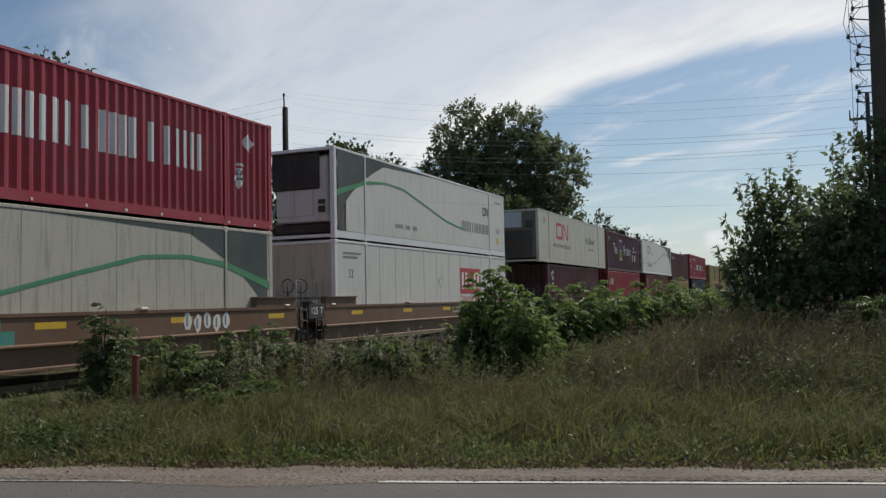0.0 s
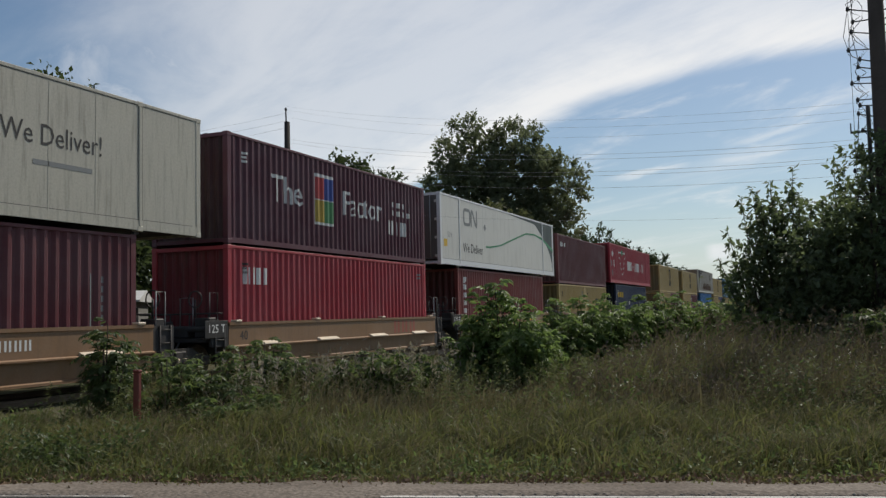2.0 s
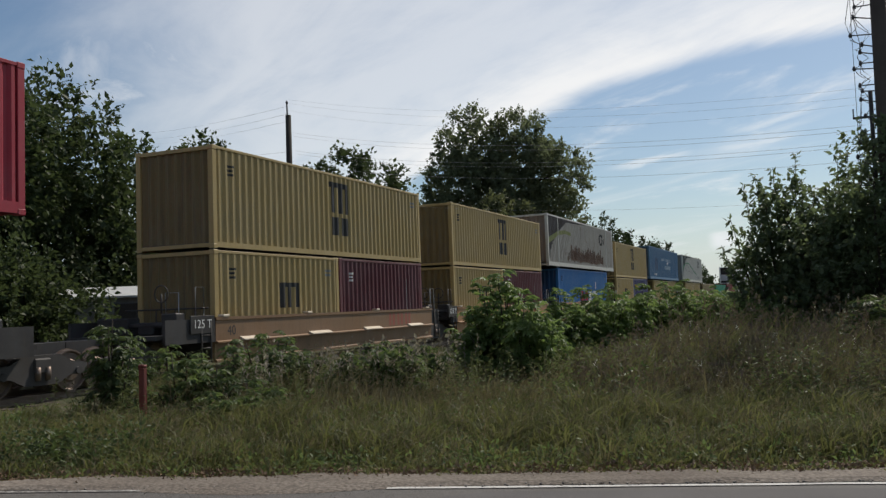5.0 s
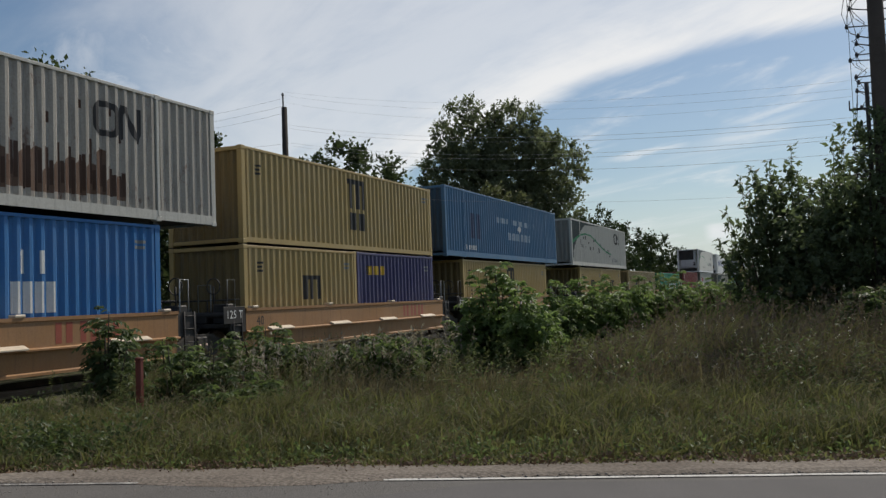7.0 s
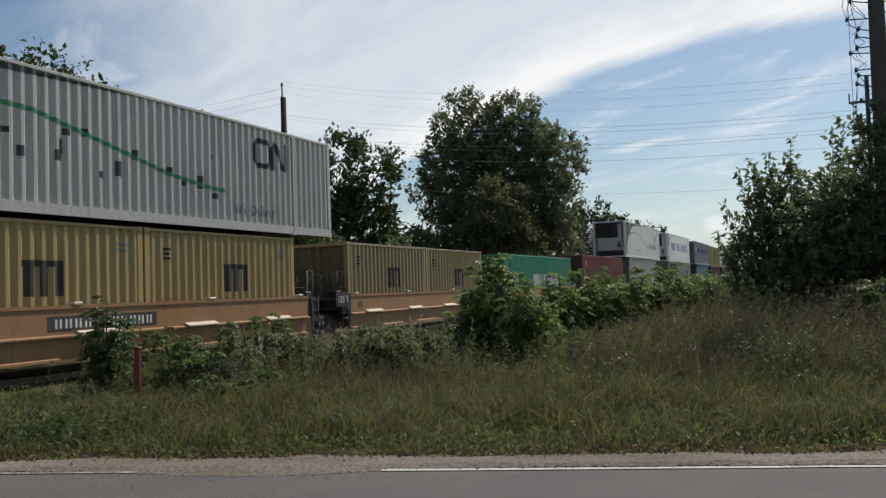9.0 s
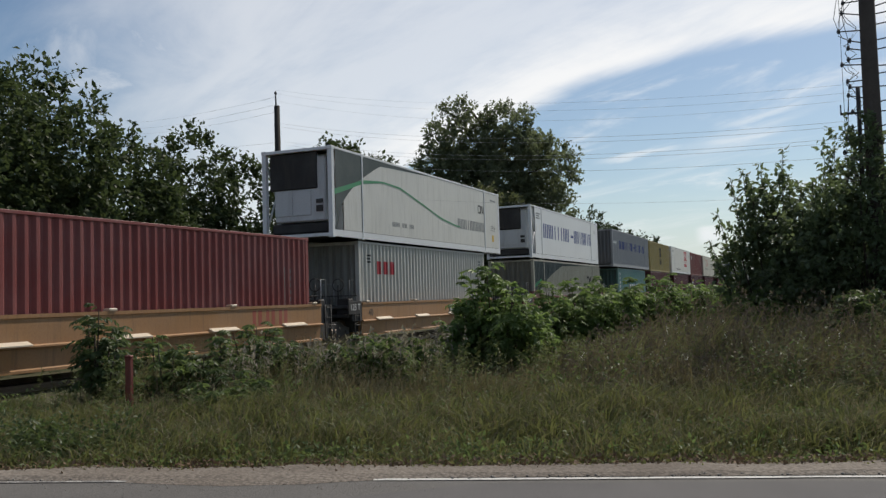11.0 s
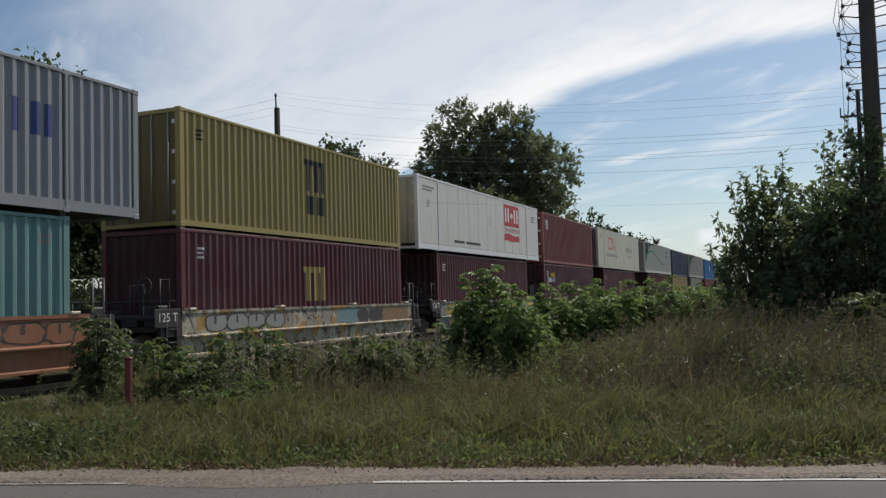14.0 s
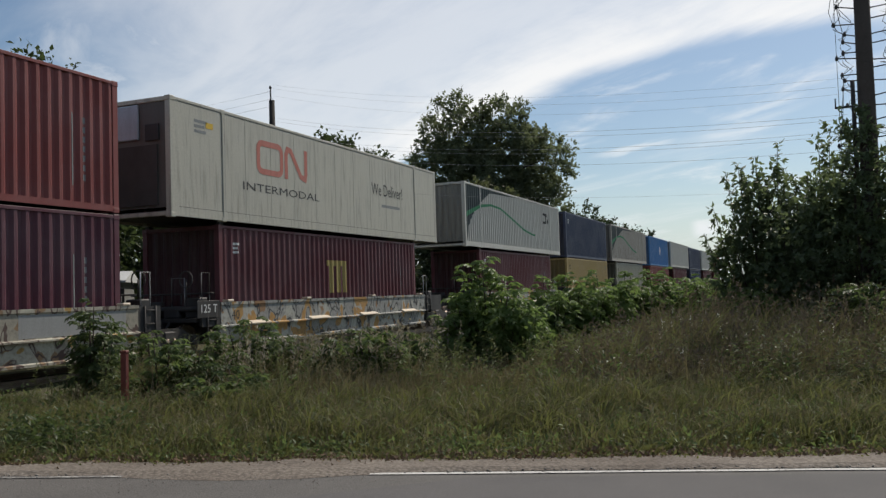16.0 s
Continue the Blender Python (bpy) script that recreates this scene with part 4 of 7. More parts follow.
def sign_panel(b, y, z, w, h):
    """Red panel with white blocks over red blocks and a wavy foot."""
    b.area("sign_panel", y, y + w, z + h * 0.36, z + h, M_RED_MARK, "red painted sign panel")
    for a, c in ((0.08, 0.34), (0.66, 0.93)):
        b.area("sign_block", y + w * a, y + w * (a + 0.09), z + h * 0.48, z + h * 0.9, M_WHITE_MARK, "", 1, 0.008)
        b.area("sign_block", y + w * (c - 0.09), y + w * c, z + h * 0.48, z + h * 0.9, M_WHITE_MARK, "", 1, 0.008)
    b.area("sign_block", y + w * 0.44, y + w * 0.58, z + h * 0.62, z + h * 0.76, M_WHITE_MARK, "", 1, 0.008)
    b.words("TRANSPORT", y + w * 0.02, z + h * 0.18, h * 0.13, M_RED_MARK, w / (h * 0.13) / 7.6)
    b.area("sign_foot", y, y + w, lambda q: z - h * 0.08 + 0.03 * math.sin((q - y) * 4), lambda q: z + h * 0.12 + 0.05 * math.sin((q - y) / w * 6.3), M_RED_MARK, "wavy red foot of the sign", 10)


def cool_box(label):
    b = Box("b", F53, HC, WHITE, label, corr=False, width=2.59, end="reefer", frame_mat=CLEAN)
    swoosh(b, thick=0.05)
    letters_block(b, 10.7, 14.0, 0.92, 1.35, M_GREY_MARK, "eouiooooe")
    emblem(b, 13.2, 1.75, 0.75, 0.38, M_BLACK_MARK, 0.06)
    letters_block(b, 4.3, 6.2, 0.60, 0.76, M_GREY_MARK, "uuu ou oo")
    small_print(b, 14.9, 2.45, 1, M_GREY_MARK)
    b.words("53 ft", 14.95, 1.05, 0.26, M_BLACK_MARK, 0.75)
    b.area("sticker", 15.05, 15.3, 0.55, 0.85, M_YELLOW_MARK, "yellow sticker")
    return b


def cn_box(label, mat, emblem_mat):
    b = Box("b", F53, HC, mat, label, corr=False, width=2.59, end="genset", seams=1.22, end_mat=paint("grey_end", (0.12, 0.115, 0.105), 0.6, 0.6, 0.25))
    emblem(b, 3.55, 1.42, 2.65, 0.95, emblem_mat, 0.15)
    b.words("INTERMODAL", 2.85, 0.92, 0.22, M_BLACK_MARK, 2.05)
    b.words("We Deliver!", 10.45, 1.48, 0.42, M_BLACK_MARK, 0.84)
    small_print(b, 11.2, 1.08, 1, M_GREY_MARK, 1.5, 0.10)
    small_print(b, 0.9, 2.4, 3, M_GREY_MARK, 0.5)
    b.area("sticker", 1.35, 1.65, 2.3, 2.45, M_YELLOW_MARK, "yellow sticker")
    return b


def hr_box(label, end="doors", sign=0.98):
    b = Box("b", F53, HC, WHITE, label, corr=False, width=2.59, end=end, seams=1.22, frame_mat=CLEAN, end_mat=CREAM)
    sign_panel(b, 10.35, sign, 2.4, 1.68)
    small_print(b, 3.7, 0.42, 1, M_BLACK_MARK, 1.2, 0.11)
    small_print(b, 5.1, 0.42, 1, M_BLACK_MARK, 1.8, 0.11)
    small_print(b, 0.5, 2.45, 2, M_GREY_MARK, 1.2)
    b.words("53'", 0.85, 1.7, 0.28, M_BLACK_MARK, 0.8)
    b.diamond(8.3, 1.65, 0.24, M_GREY_MARK)
    b.diamond(8.3, 1.65, 0.20, WHITE, 0.008)
    small_print(b, 14.9, 2.3, 3, M_GREY_MARK)
    return b


def msc(length, height, mat, label, end="plain", mark=True, side=None):
    b = Box("b", length, height, mat, label, end=end)
    if mark:
        if height * length > 30:
            if mat in (MAROON, PLUM):
                two_tier(b, length * 0.46, 0.35, 1.25, 1.75, paint("pale_yellow_mark", (0.42, 0.32, 0.10)), False)
            else:
                two_tier(b, length * 0.475, height * 0.26, 1.10, 1.65, M_BLACK_MARK)
        else:
            two_tier(b, length * 0.48, 0.60, 0.95, 1.2, M_BLACK_MARK)
    small_print(b, 0.6, height - 0.5, 3, M_BLACK_MARK if mat not in (MAROON, PLUM, BRICK, NAVY) else M_WHITE_MARK, 0.28, 0.06)
    if mat in (MAROON, PLUM, BRICK):
        for i in range(7):
            b.area("number_bar", length - 1.02, length - 0.90, 0.62 + 0.2 * i, 0.75 + 0.2 * i, M_GREY_MARK)
        b.area("number_column", length - 1.32, length - 1.26, 0.5, 2.0, M_GREY_MARK)
    else:
        small_print(b, length - 0.8, height - 0.45, 2, M_GREY_MARK, 0.4)
    return b


def upright_marks(b):
    """Two columns of small dark bars near the leading end."""
    for col, n in ((0.95, 9), (1.38, 7)):
        for i in range(n):
            b.area("upright_mark", col, col + 0.11, 1.55 - 0.16 * i, 1.64 - 0.16 * i, M_BLACK_MARK)
    return b


def upright_bars(b, y, mat, n=6):
    for i in range(n):
        z = b.H - 0.55 - i * 0.33
        b.area("upright_bar", y, y + 0.30, z, z + 0.20, mat)


def ct_box(label, first):
    b = Box("b", F53, HC, RED, label, width=2.59, frame_mat=RED)
    if first:
        letters_block(b, 6.2, 11.05, 1.26, 2.16, M_WHITE_MARK, "enonuion")
        letters_block(b, 11.2, 13.3, 1.26, 2.16, M_WHITE_MARK, "iino")
    else:
        letters_block(b, 6.3, 11.05, 1.10, 1.80, M_WHITE_MARK, "eonnuion")
        letters_block(b, 11.3, 13.4, 1.10, 1.80, M_WHITE_MARK, "iino")
        # open triangle of white lines with a green leaf shape on top
        c, z0, z1, w = 4.3, 0.55, 2.35, 1.25
        for s in (-1, 1):
            ya, yb = sorted((c + s * w, c))
            b.area("triangle_line", ya, yb, lambda q, s=s: z0 + (z1 - z0) * abs(q - c) / w - 0.045, lambda q, s=s: z0 + (z1 - z0) * abs(q - c) / w + 0.045, M_WHITE_MARK, "", 6)
        b.area("triangle_line", c - w, c + w, z1 - 0.05, z1 + 0.05, M_WHITE_MARK)
        b.area("leaf_shape", c - 0.3, c + 0.3, lambda q: z1 - 0.28 + abs(q - c) * 0.8, lambda q: z1 + 0.30 - abs(q - c) * 0.8, M_GREEN_MARK, "green leaf shape", 6, 0.008)
    for y, z, r in (((15.1, 2.25, 0.24), (14.7, 1.25, 0.24)) if first else ((0.95, 2.15, 0.28), (0.55, 1.45, 0.2), (0.85, 0.75, 0.22))):
        b.diamond(y, z, r, M_WHITE_MARK if z > 2 or first else M_GREY_MARK)
    small_print(b, 1.15 if not first else 14.6, 1.6, 4, M_WHITE_MARK, 0.35)
    for i in range(13):
        b.area("tie_plate", 0.9 + i * 1.2, 1.12 + i * 1.2, 0.06, 0.12, M_WHITE_MARK, "", 1, 0.018)
    return b


def load(floor, lower, upper, lo_y, up_y):
    """Stand boxes in a well: lower ones end to end, the upper one on top."""
    y = lo_y
    top = floor
    for b in lower:
        ROLLING.append((b.thing, y + b.L / 2, floor))
        top = max(top, floor + b.H)
        y += b.L + 0.06
    if upper:
        gap = 0.07 if upper.L > 14 and floor < 0.5 else 0.03
        lock = shared(("lock", gap), lambda: as_mesh(boxes((-0.06, -0.08, -gap, 0.06, 0.08, 0.004), bevel=0.01), M_DARK))
        reach = 6.02 if upper.L > 14 else upper.L / 2 - 0.09
        for sy in (1, -1):
            for sx in (1, -1):
                part("box_connector", lock, None, upper.thing, "dark steel connector", pose(sx * 1.13, sy * reach, 0))
        ROLLING.append((upper.thing, up_y + upper.L / 2, top + gap))


def build_train():
    cars = []      # (lower leading end, lower length, sill, raised, pads, marks, label)

    def car(lo, length, sill, raised, pads, marks, label):
        cars.append((lo, length, sill, raised, pads, marks, label))

    gold = "tan yellow articulated well car on the track"
    # 1
    b = Box("b", F53, HC, CREAM, "cream insulated container with a green wave", corr=False, width=2.59, seams=1.22)
    swoosh(b, True, thick=0.07)
    load(0.52, [b], ct_box("long red corrugated container with white block letters", True), -174.45, -174.45)
    car(-174.45, F53, W_BROWN, True, False, ("teal", ("tag", 4.2), "reflector"), "weathered brown well car with sprayed white shapes")
    # 2
    load(0.52, [hr_box("white smooth-sided container with a red sign, lower tier", "plain", 0.58)], cool_box("white refrigerated container with slate corner and green wave"), -154.9, -154.9)
    car(-154.9, F53, W_BROWN, True, False, ("number", "reflector"), "weathered brown well car with yellow reflectors")
    # 3
    b = msc(F40, HC, MAROON, "maroon corrugated container with upright white bars", mark=False)
    upright_bars(b, 0.85, M_WHITE_MARK, 4)
    b.area("sticker", 11.3, 11.7, 0.35, 0.55, M_YELLOW_MARK, "yellow warning sticker")
    load(0.45, [b], cn_box("dirty white container with red outline emblem", CREAM, M_RED_MARK), -131.2, -133.06)
    car(-131.2, F40, W_TAN, False, True, ("number",), gold)
    # 4
    lo = msc(F40, HC, BRIGHT_RED, "bright red corrugated container with small white blocks", mark=False)
    letters_block(lo, 0.7, 1.9, 1.9, 2.35, M_WHITE_MARK, "eni")
    up_ = msc(F40, HC, PLUM, "dark plum corrugated container with white words", mark=False)
    up_.words("The", 1.95, 1.30, 0.78, M_WHITE_MARK, 0.95)
    up_.words("Factor", 5.95, 1.30, 0.78, M_WHITE_MARK, 0.92)
    up_.area("picture_panel", 4.25, 5.40, 0.85, 2.40, M_WHITE_MARK, "white framed colour panel")
    for i, c in enumerate(((0.5, 0.35, 0.05), (0.10, 0.3, 0.12), (0.45, 0.06, 0.06), (0.06, 0.1, 0.35))):
        up_.area("colour_field", 4.33 + 0.51 * (i % 2), 4.82 + 0.51 * (i % 2), 0.93 + 0.70 * (i // 2), 1.60 + 0.70 * (i // 2), paint("panel_tone_%d" % i, c), "", 1, 0.008)
    letters_block(up_, 9.15, 10.65, 0.9, 1.4, M_WHITE_MARK, "eiu")
    for i in range(7):
        up_.area("star_block", 9.45 + 0.42 * (i % 4), 9.65 + 0.42 * (i % 4), 1.6 + 0.3 * (i // 4), 1.78 + 0.3 * (i // 4), M_WHITE_MARK)
    load(0.45, [lo], up_, -115.75, -115.75)
    car(-115.75, F40, W_TAN, False, True, ("red",), gold)
    # 5
    lo = msc(F40, HC, BRICK, "brick red corrugated container with upright white bars", mark=False)
    upright_bars(lo, 0.75, M_WHITE_MARK, 6)
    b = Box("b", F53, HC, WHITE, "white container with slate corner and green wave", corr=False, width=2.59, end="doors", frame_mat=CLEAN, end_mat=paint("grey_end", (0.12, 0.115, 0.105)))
    swoosh(b, True, thick=0.06)
    emblem(b, 2.5, 1.75, 1.65, 0.75, M_GREY_MARK, 0.12)
    b.words("We Deliver", 2.4, 0.62, 0.40, M_BLACK_MARK, 0.88)
    b.words("53 ft", 0.75, 1.15, 0.22, M_GREY_MARK, 0.8)
    b.area("sticker", 0.35, 0.7, 0.75, 1.05, M_YELLOW_MARK, "yellow sticker")
    b.diamond(5.1, 1.85, 0.16, M_GREY_MARK)
    load(0.45, [lo], b, -100.3, -102.2)
    car(-100.3, F40, W_TAN, False, True, ("reflector",), gold)
    # 6
    up_ = msc(F40, HC, MAROON, "dark maroon corrugated container with small white bars", mark=False)
    letters_block(up_, 0.7, 1.9, 2.2, 2.42, M_WHITE_MARK, "oniu")
    load(0.45, [msc(F20, STD, YELLOW, "short yellow corrugated container with a black mark"), upright_marks(msc(F20, STD, YELLOW, "short yellow corrugated container with a black mark"))], up_, -84.85, -84.85)
    car(-84.85, F40, W_TAN, False, True, ("red", ("tag", -2.6)), gold)
    # 7
    lo = msc(F40, HC, NAVY, "navy blue corrugated container with yellow blocks", mark=False)
    letters_block(lo, 0.8, 2.8, 1.95, 2.35, M_YELLOW_MARK, "eonoo")
    lo.diamond(4.9, 1.55, 0.2, M_WHITE_MARK)
    load(0.45, [lo], ct_box("long red corrugated container with an open white triangle", False), -69.35, -71.3)
    car(-69.35, F40, W_TAN, False, True, (("tag", -2.2), ("plate", 0.9)), gold)
    # 8 and 9
    for k, y in enumerate((-49.5, -34.2)):
        load(0.45, [msc(F20, STD, YELLOW, "short yellow corrugated container with a black mark"), msc(F20, STD, MAROON, "short plain maroon corrugated container", mark=False)], msc(F40, STD, YELLOW, "yellow corrugated container with a tall black mark"), y, y)
        car(y, F40, W_GOLD if k else W_TAN, False, True, ("red",), gold)
    # 10
    lo = msc(F40, HC, BLUE, "bright blue corrugated container with red and white blocks", mark=False)
    letters_block(lo, 4.7, 7.0, 1.0, 1.6, M_RED_MARK, "eon")
    letters_block(lo, 7.1, 9.3, 1.0, 1.6, M_WHITE_MARK, "uioe")
    lo.area("mark_block", 8.4, 8.5, 1.75, 2.2, M_WHITE_MARK)
    lo.area("mark_block", 8.85, 8.95, 1.75, 2.2, M_WHITE_MARK)
    up_ = Box("b", F53, HC, RUSTY, "rust-stained white corrugated container with slate corner", width=2.59, frame_mat=PALE, end_mat=paint("rusty_end", (0.22, 0.17, 0.14), 0.6, 0.6, 0.5))
    swoosh(up_, line=paint("olive_marking", (0.27, 0.29, 0.11), 0.6, 0.3, 0.1), thick=0.16, reach=0.30, span=1.15, corner=paint("faded_slate_marking", (0.062, 0.052, 0.050), 0.6, 0.4, 0.15))
    emblem(up_, 12.2, 1.7, 1.4, 0.75, M_BLACK_MARK, 0.12)
    rq = random.Random(8)
    start = math.ceil((3.9 - F53 / 2) / PITCH) * PITCH + F53 / 2
    for i in range(33):
        body = 1.0 if 2 < i < 31 else 0.45
        for k, (fa, fb) in enumerate(((0.50, 0.76), (0.26, 0.50), (0.76, 1.0), (0.02, 0.26))):
            if k == 3 and rq.random() < 0.45:
                continue
            mid = 0.62 + 0.18 * rq.random()
            hi = mid + body * (0.85, 0.7, 0.6, 0.4)[k] * (0.3 + 0.7 * rq.random()) * (1.5 if rq.random() < 0.15 else 1)
            lo_z = mid - (0.38, 0.34, 0.3, 0.3)[k] * (0.3 + 0.7 * rq.random())
            ya = start + (i + fa) * PITCH
            up_.area("rust_streak", ya, ya + (fb - fa) * PITCH * rq.uniform(0.7, 1.0), lo_z, hi, paint("rust", (0.085, 0.042, 0.026), 0.85, 0.5, 0.5) if k < 3 else paint("rust_light", (0.15, 0.075, 0.045), 0.85, 0.5, 0.3), "dark brown rust streak", 1, 0.003)
        if body > 0.5 or rq.random() < 0.4:
            za = 0.34 + 0.12 * rq.random()
            wash = za + (0.35 + 0.55 * rq.random()) * body
            ya = start + i * PITCH
            up_.area("rust_wash", ya, ya + PITCH * 0.98, za, lambda q, w=wash, a=ya: w + 0.10 * math.sin((q - a) * 9.0), paint("rust_thin", (0.165, 0.095, 0.062), 0.85, 0.7, 0.3), "thin brown rust wash", 3, 0.0018)
        if rq.random() < 0.5:
            z = 1.6 + 0.8 * rq.random()
            ya = start + (i + 0.5) * PITCH
            up_.area("rust_streak", ya, ya + 0.07, z, z + 0.1 + 0.25 * rq.random(), paint("rust", (0.085, 0.042, 0.026)), "dark brown rust streak", 1, 0.003)
    load(0.45, [lo], up_, -18.75, -20.75)
    car(-18.75, F40, W_GOLD, False, True, ("red",), gold)
    # 11
    lo2 = msc(F20, STD, VIOLET, "short violet blue corrugated container with yellow blocks", mark=False)
    letters_block(lo2, 0.6, 2.0, 1.85, 2.15, M_YELLOW_MARK, "eono")
    load(0.45, [msc(F20, STD, YELLOW, "short yellow corrugated container with a black mark"), lo2], msc(F40, STD, YELLOW, "yellow corrugated container with a tall black mark"), -3.4, -3.4)
    car(-3.4, F40, W_GOLD, False, True, ("red",), gold)
    # 12
    up_ = Box("b", F53, HC, SKY, "long sky blue corrugated container with pale blocks", width=2.59, frame_mat=SKY)
    letters_block(up_, 2.6, 4.2, 0.85, 1.95, paint("dark_blue_mark", (0.03, 0.06, 0.14)), "onoe")
    letters_block(up_, 6.3, 12.2, 1.75, 2.0, paint("pale_blue_mark", (0.35, 0.45, 0.55)), "eoni onuo enio")
    letters_block(up_, 7.8, 11.3, 1.0, 1.35, paint("pale_blue_mark", (0.35, 0.45, 0.55)), "onuienoon")
    up_.diamond(9.6, 1.6, 0.24, M_WHITE_MARK)
    letters_block(up_, 2.0, 3.6, 0.35, 0.55, M_WHITE_MARK, "onietou")
    load(0.45, [upright_marks(msc(F40, STD, YELLOW, "yellow corrugated container with a black mark"))], up_, 11.95, 10.06)
    car(11.95, F40, W_GOLD, False, True, ("number",), gold)
    # 13
    up_ = Box("b", F53, HC, PALE, "pale grey corrugated container with slate corner", width=2.59)
    swoosh(up_, thick=0.07)
    emblem(up_, 12.2, 1.75, 1.6, 0.8, M_BLACK_MARK, 0.13)
    for i in range(22):
        q = random.Random(i)
        y0 = 1.2 + 9.6 * q.random()
        z0 = (0.75, 0.95, 1.45, 1.55, 1.15)[i % 5] + 0.3 * q.random()
        up_.area("black_fleck", y0, y0 + 0.10 + 0.10 * q.random(), z0, z0 + 0.10 + 0.24 * q.random(), M_BLACK_MARK)
    up_.words("We Deliver", 11.3, 0.42, 0.32, M_GREY_MARK, 0.85)
    load(0.45, [msc(F20, STD, YELLOW, "short yellow corrugated container with a black mark"), msc(F20, STD, YELLOW, "short yellow corrugated container with a black mark")], up_, 31.7, 29.75)
    car(31.7, F40, W_GOLD, False, True, (("plate", -2.9),), gold)
    # 14 to 16: single tier
    load(0.45, [msc(F20, STD, OCHRE, "short ochre corrugated container with a black mark"), msc(F20, STD, OCHRE, "short ochre corrugated container with a black mark")], None, 47.0, 0)
    car(47.0, F40, W_GOLD, False, True, ("red",), gold)
    b = msc(F40, STD, GREEN, "green corrugated container with white blocks", mark=False)
    letters_block(b, 4.6, 9.4, 1.05, 1.6, M_WHITE_MARK, "onuienoe")
    load(0.45, [b], None, 62.4, 0)
    car(62.4, F40, W_GOLD, False, True, ("number",), gold)
    load(0.45, [msc(F40, HC, BRICK, "brick red corrugated container, single tier", mark=False)], None, 77.8, 0)
    car(77.8, F40, W_GOLD, False, True, ("red",), gold)
    # 17
    lo = msc(F40, HC, PALE, "pale grey corrugated container with red blocks", mark=False)
    letters_block(lo, 1.35, 2.8, 1.80, 2.25, M_RED_MARK, "xooe")
    load(0.52, [lo], cool_box("white refrigerated container with slate corner and green wave"), 93.17, 91.36)
    car(93.17, F40, W_GOLD, False, True, ("red", ("plate", 1.1)), gold)
    # 18
    lo = Box("b", F53, HC, OLIVE, "stained pale corrugated container with slate corner", width=2.59)
    swoosh(lo, thick=0.05, reach=0.10, span=1.75)
    emblem(lo, 12.3, 1.35, 1.5, 0.75, M_BLACK_MARK, 0.13)
    up_ = Box("b", F53, HC, CLEAN, "clean white refrigerated container with dark blue block letters", corr=False, width=2.59, end="reefer", frame_mat=CLEAN)
    letters_block(up_, 2.35, 8.2, 1.20, 2.0, M_BLUE_MARK, "unniiiuo")
    up_.area("name_block", 8.55, 9.15, 1.50, 1.66, M_BLUE_MARK)
    letters_block(up_, 9.35, 14.1, 1.20, 2.0, M_BLUE_MARK, "onionio")
    for y in (1.05, 1.6):
        up_.diamond(y, 1.75, 0.2, M_WHITE_MARK)
    small_print(up_, 0.95, 2.45, 3, M_GREY_MARK, 0.8)
    up_.words("53 ft", 14.95, 2.1, 0.26, M_GREY_MARK, 0.75)
    load(0.48, [lo], up_, 113.0, 112.82)
    car(113.0, F53, W_OXIDE, True, False, ("number", "white"), "dark oxide red well car with white markings")
    # 19
    lo = msc(F40, HC, TEAL, "faded teal corrugated container with white blocks", mark=False)
    letters_block(lo, 4.2, 9.6, 1.0, 1.65, M_WHITE_MARK, "eniun enioon")
    upright_bars(lo, 0.6, M_WHITE_MARK, 6)
    up_ = Box("b", F53, HC, GREY, "grey corrugated container with faded blue block letters", width=2.59)
    letters_block(up_, 2.6, 8.4, 1.45, 2.1, M_BLUE_MARK, "unniiiuo")
    up_.area("name_block", 8.7, 9.2, 1.7, 1.85, M_BLUE_MARK)
    letters_block(up_, 9.4, 13.9, 1.45, 2.1, M_BLUE_MARK, "onionio")
    for y in (0.7, 1.3):
        up_.diamond(y, 1.9, 0.22, M_WHITE_MARK)
    load(0.45, [lo], up_, 136.2, 134.15)
    car(136.2, F40, W_ORANGE, False, False, ("number", ("piece", 2.6, 4, W_ORANGE)), "faded orange well car with white number bars")
    # 20
    load(0.45, [msc(F40, HC, MAROON, "maroon corrugated container with a yellow mark")], msc(F40, HC, MUSTARD, "mustard yellow corrugated container with a tall black mark", end="doors"), 151.8, 151.8)
    cream_spray = paint("cream_spray", (0.46, 0.42, 0.33), 0.65, 0.3, 0)
    grey_spray = paint("grey_spray", (0.30, 0.30, 0.29), 0.65, 0.3, 0)
    blue_spray = paint("blue_spray", (0.16, 0.27, 0.29), 0.65, 0.3, 0)
    yellow_spray = paint("yellow_spray", (0.48, 0.29, 0.06), 0.65, 0.3, 0)
    car(151.8, F40, W_SPRAY_T, False, False, (("patch", 0.9, 2.6, blue_spray), ("piece", -5.6, 4, grey_spray), ("patch", 3.4, 6.1, W_TAN), ("piece", 2.2, 2, M_BLACK_MARK)), "well car covered in pale sprayed paint")
    # 21
    load(0.45, [msc(F40, HC, MAROON, "maroon corrugated container with a yellow mark")], hr_box("white smooth-sided container with a red sign, upper tier"), 167.4, 165.48)
    car(167.4, F40, W_SPRAY_B, False, False, ("reflector", ("patch", -5.6, -4.9, yellow_spray), ("piece", -3.6, 4, blue_spray)), "well car covered in blue grey sprayed paint")
    # 22
    lo = msc(F40, HC, PLUM, "plum corrugated container with small white and yellow blocks", mark=False)
    lo.area("mark_block", 0.8, 0.95, 1.75, 2.45, M_WHITE_MARK)
    letters_block(lo, 1.05, 2.3, 1.85, 2.1, M_WHITE_MARK, "enoou")
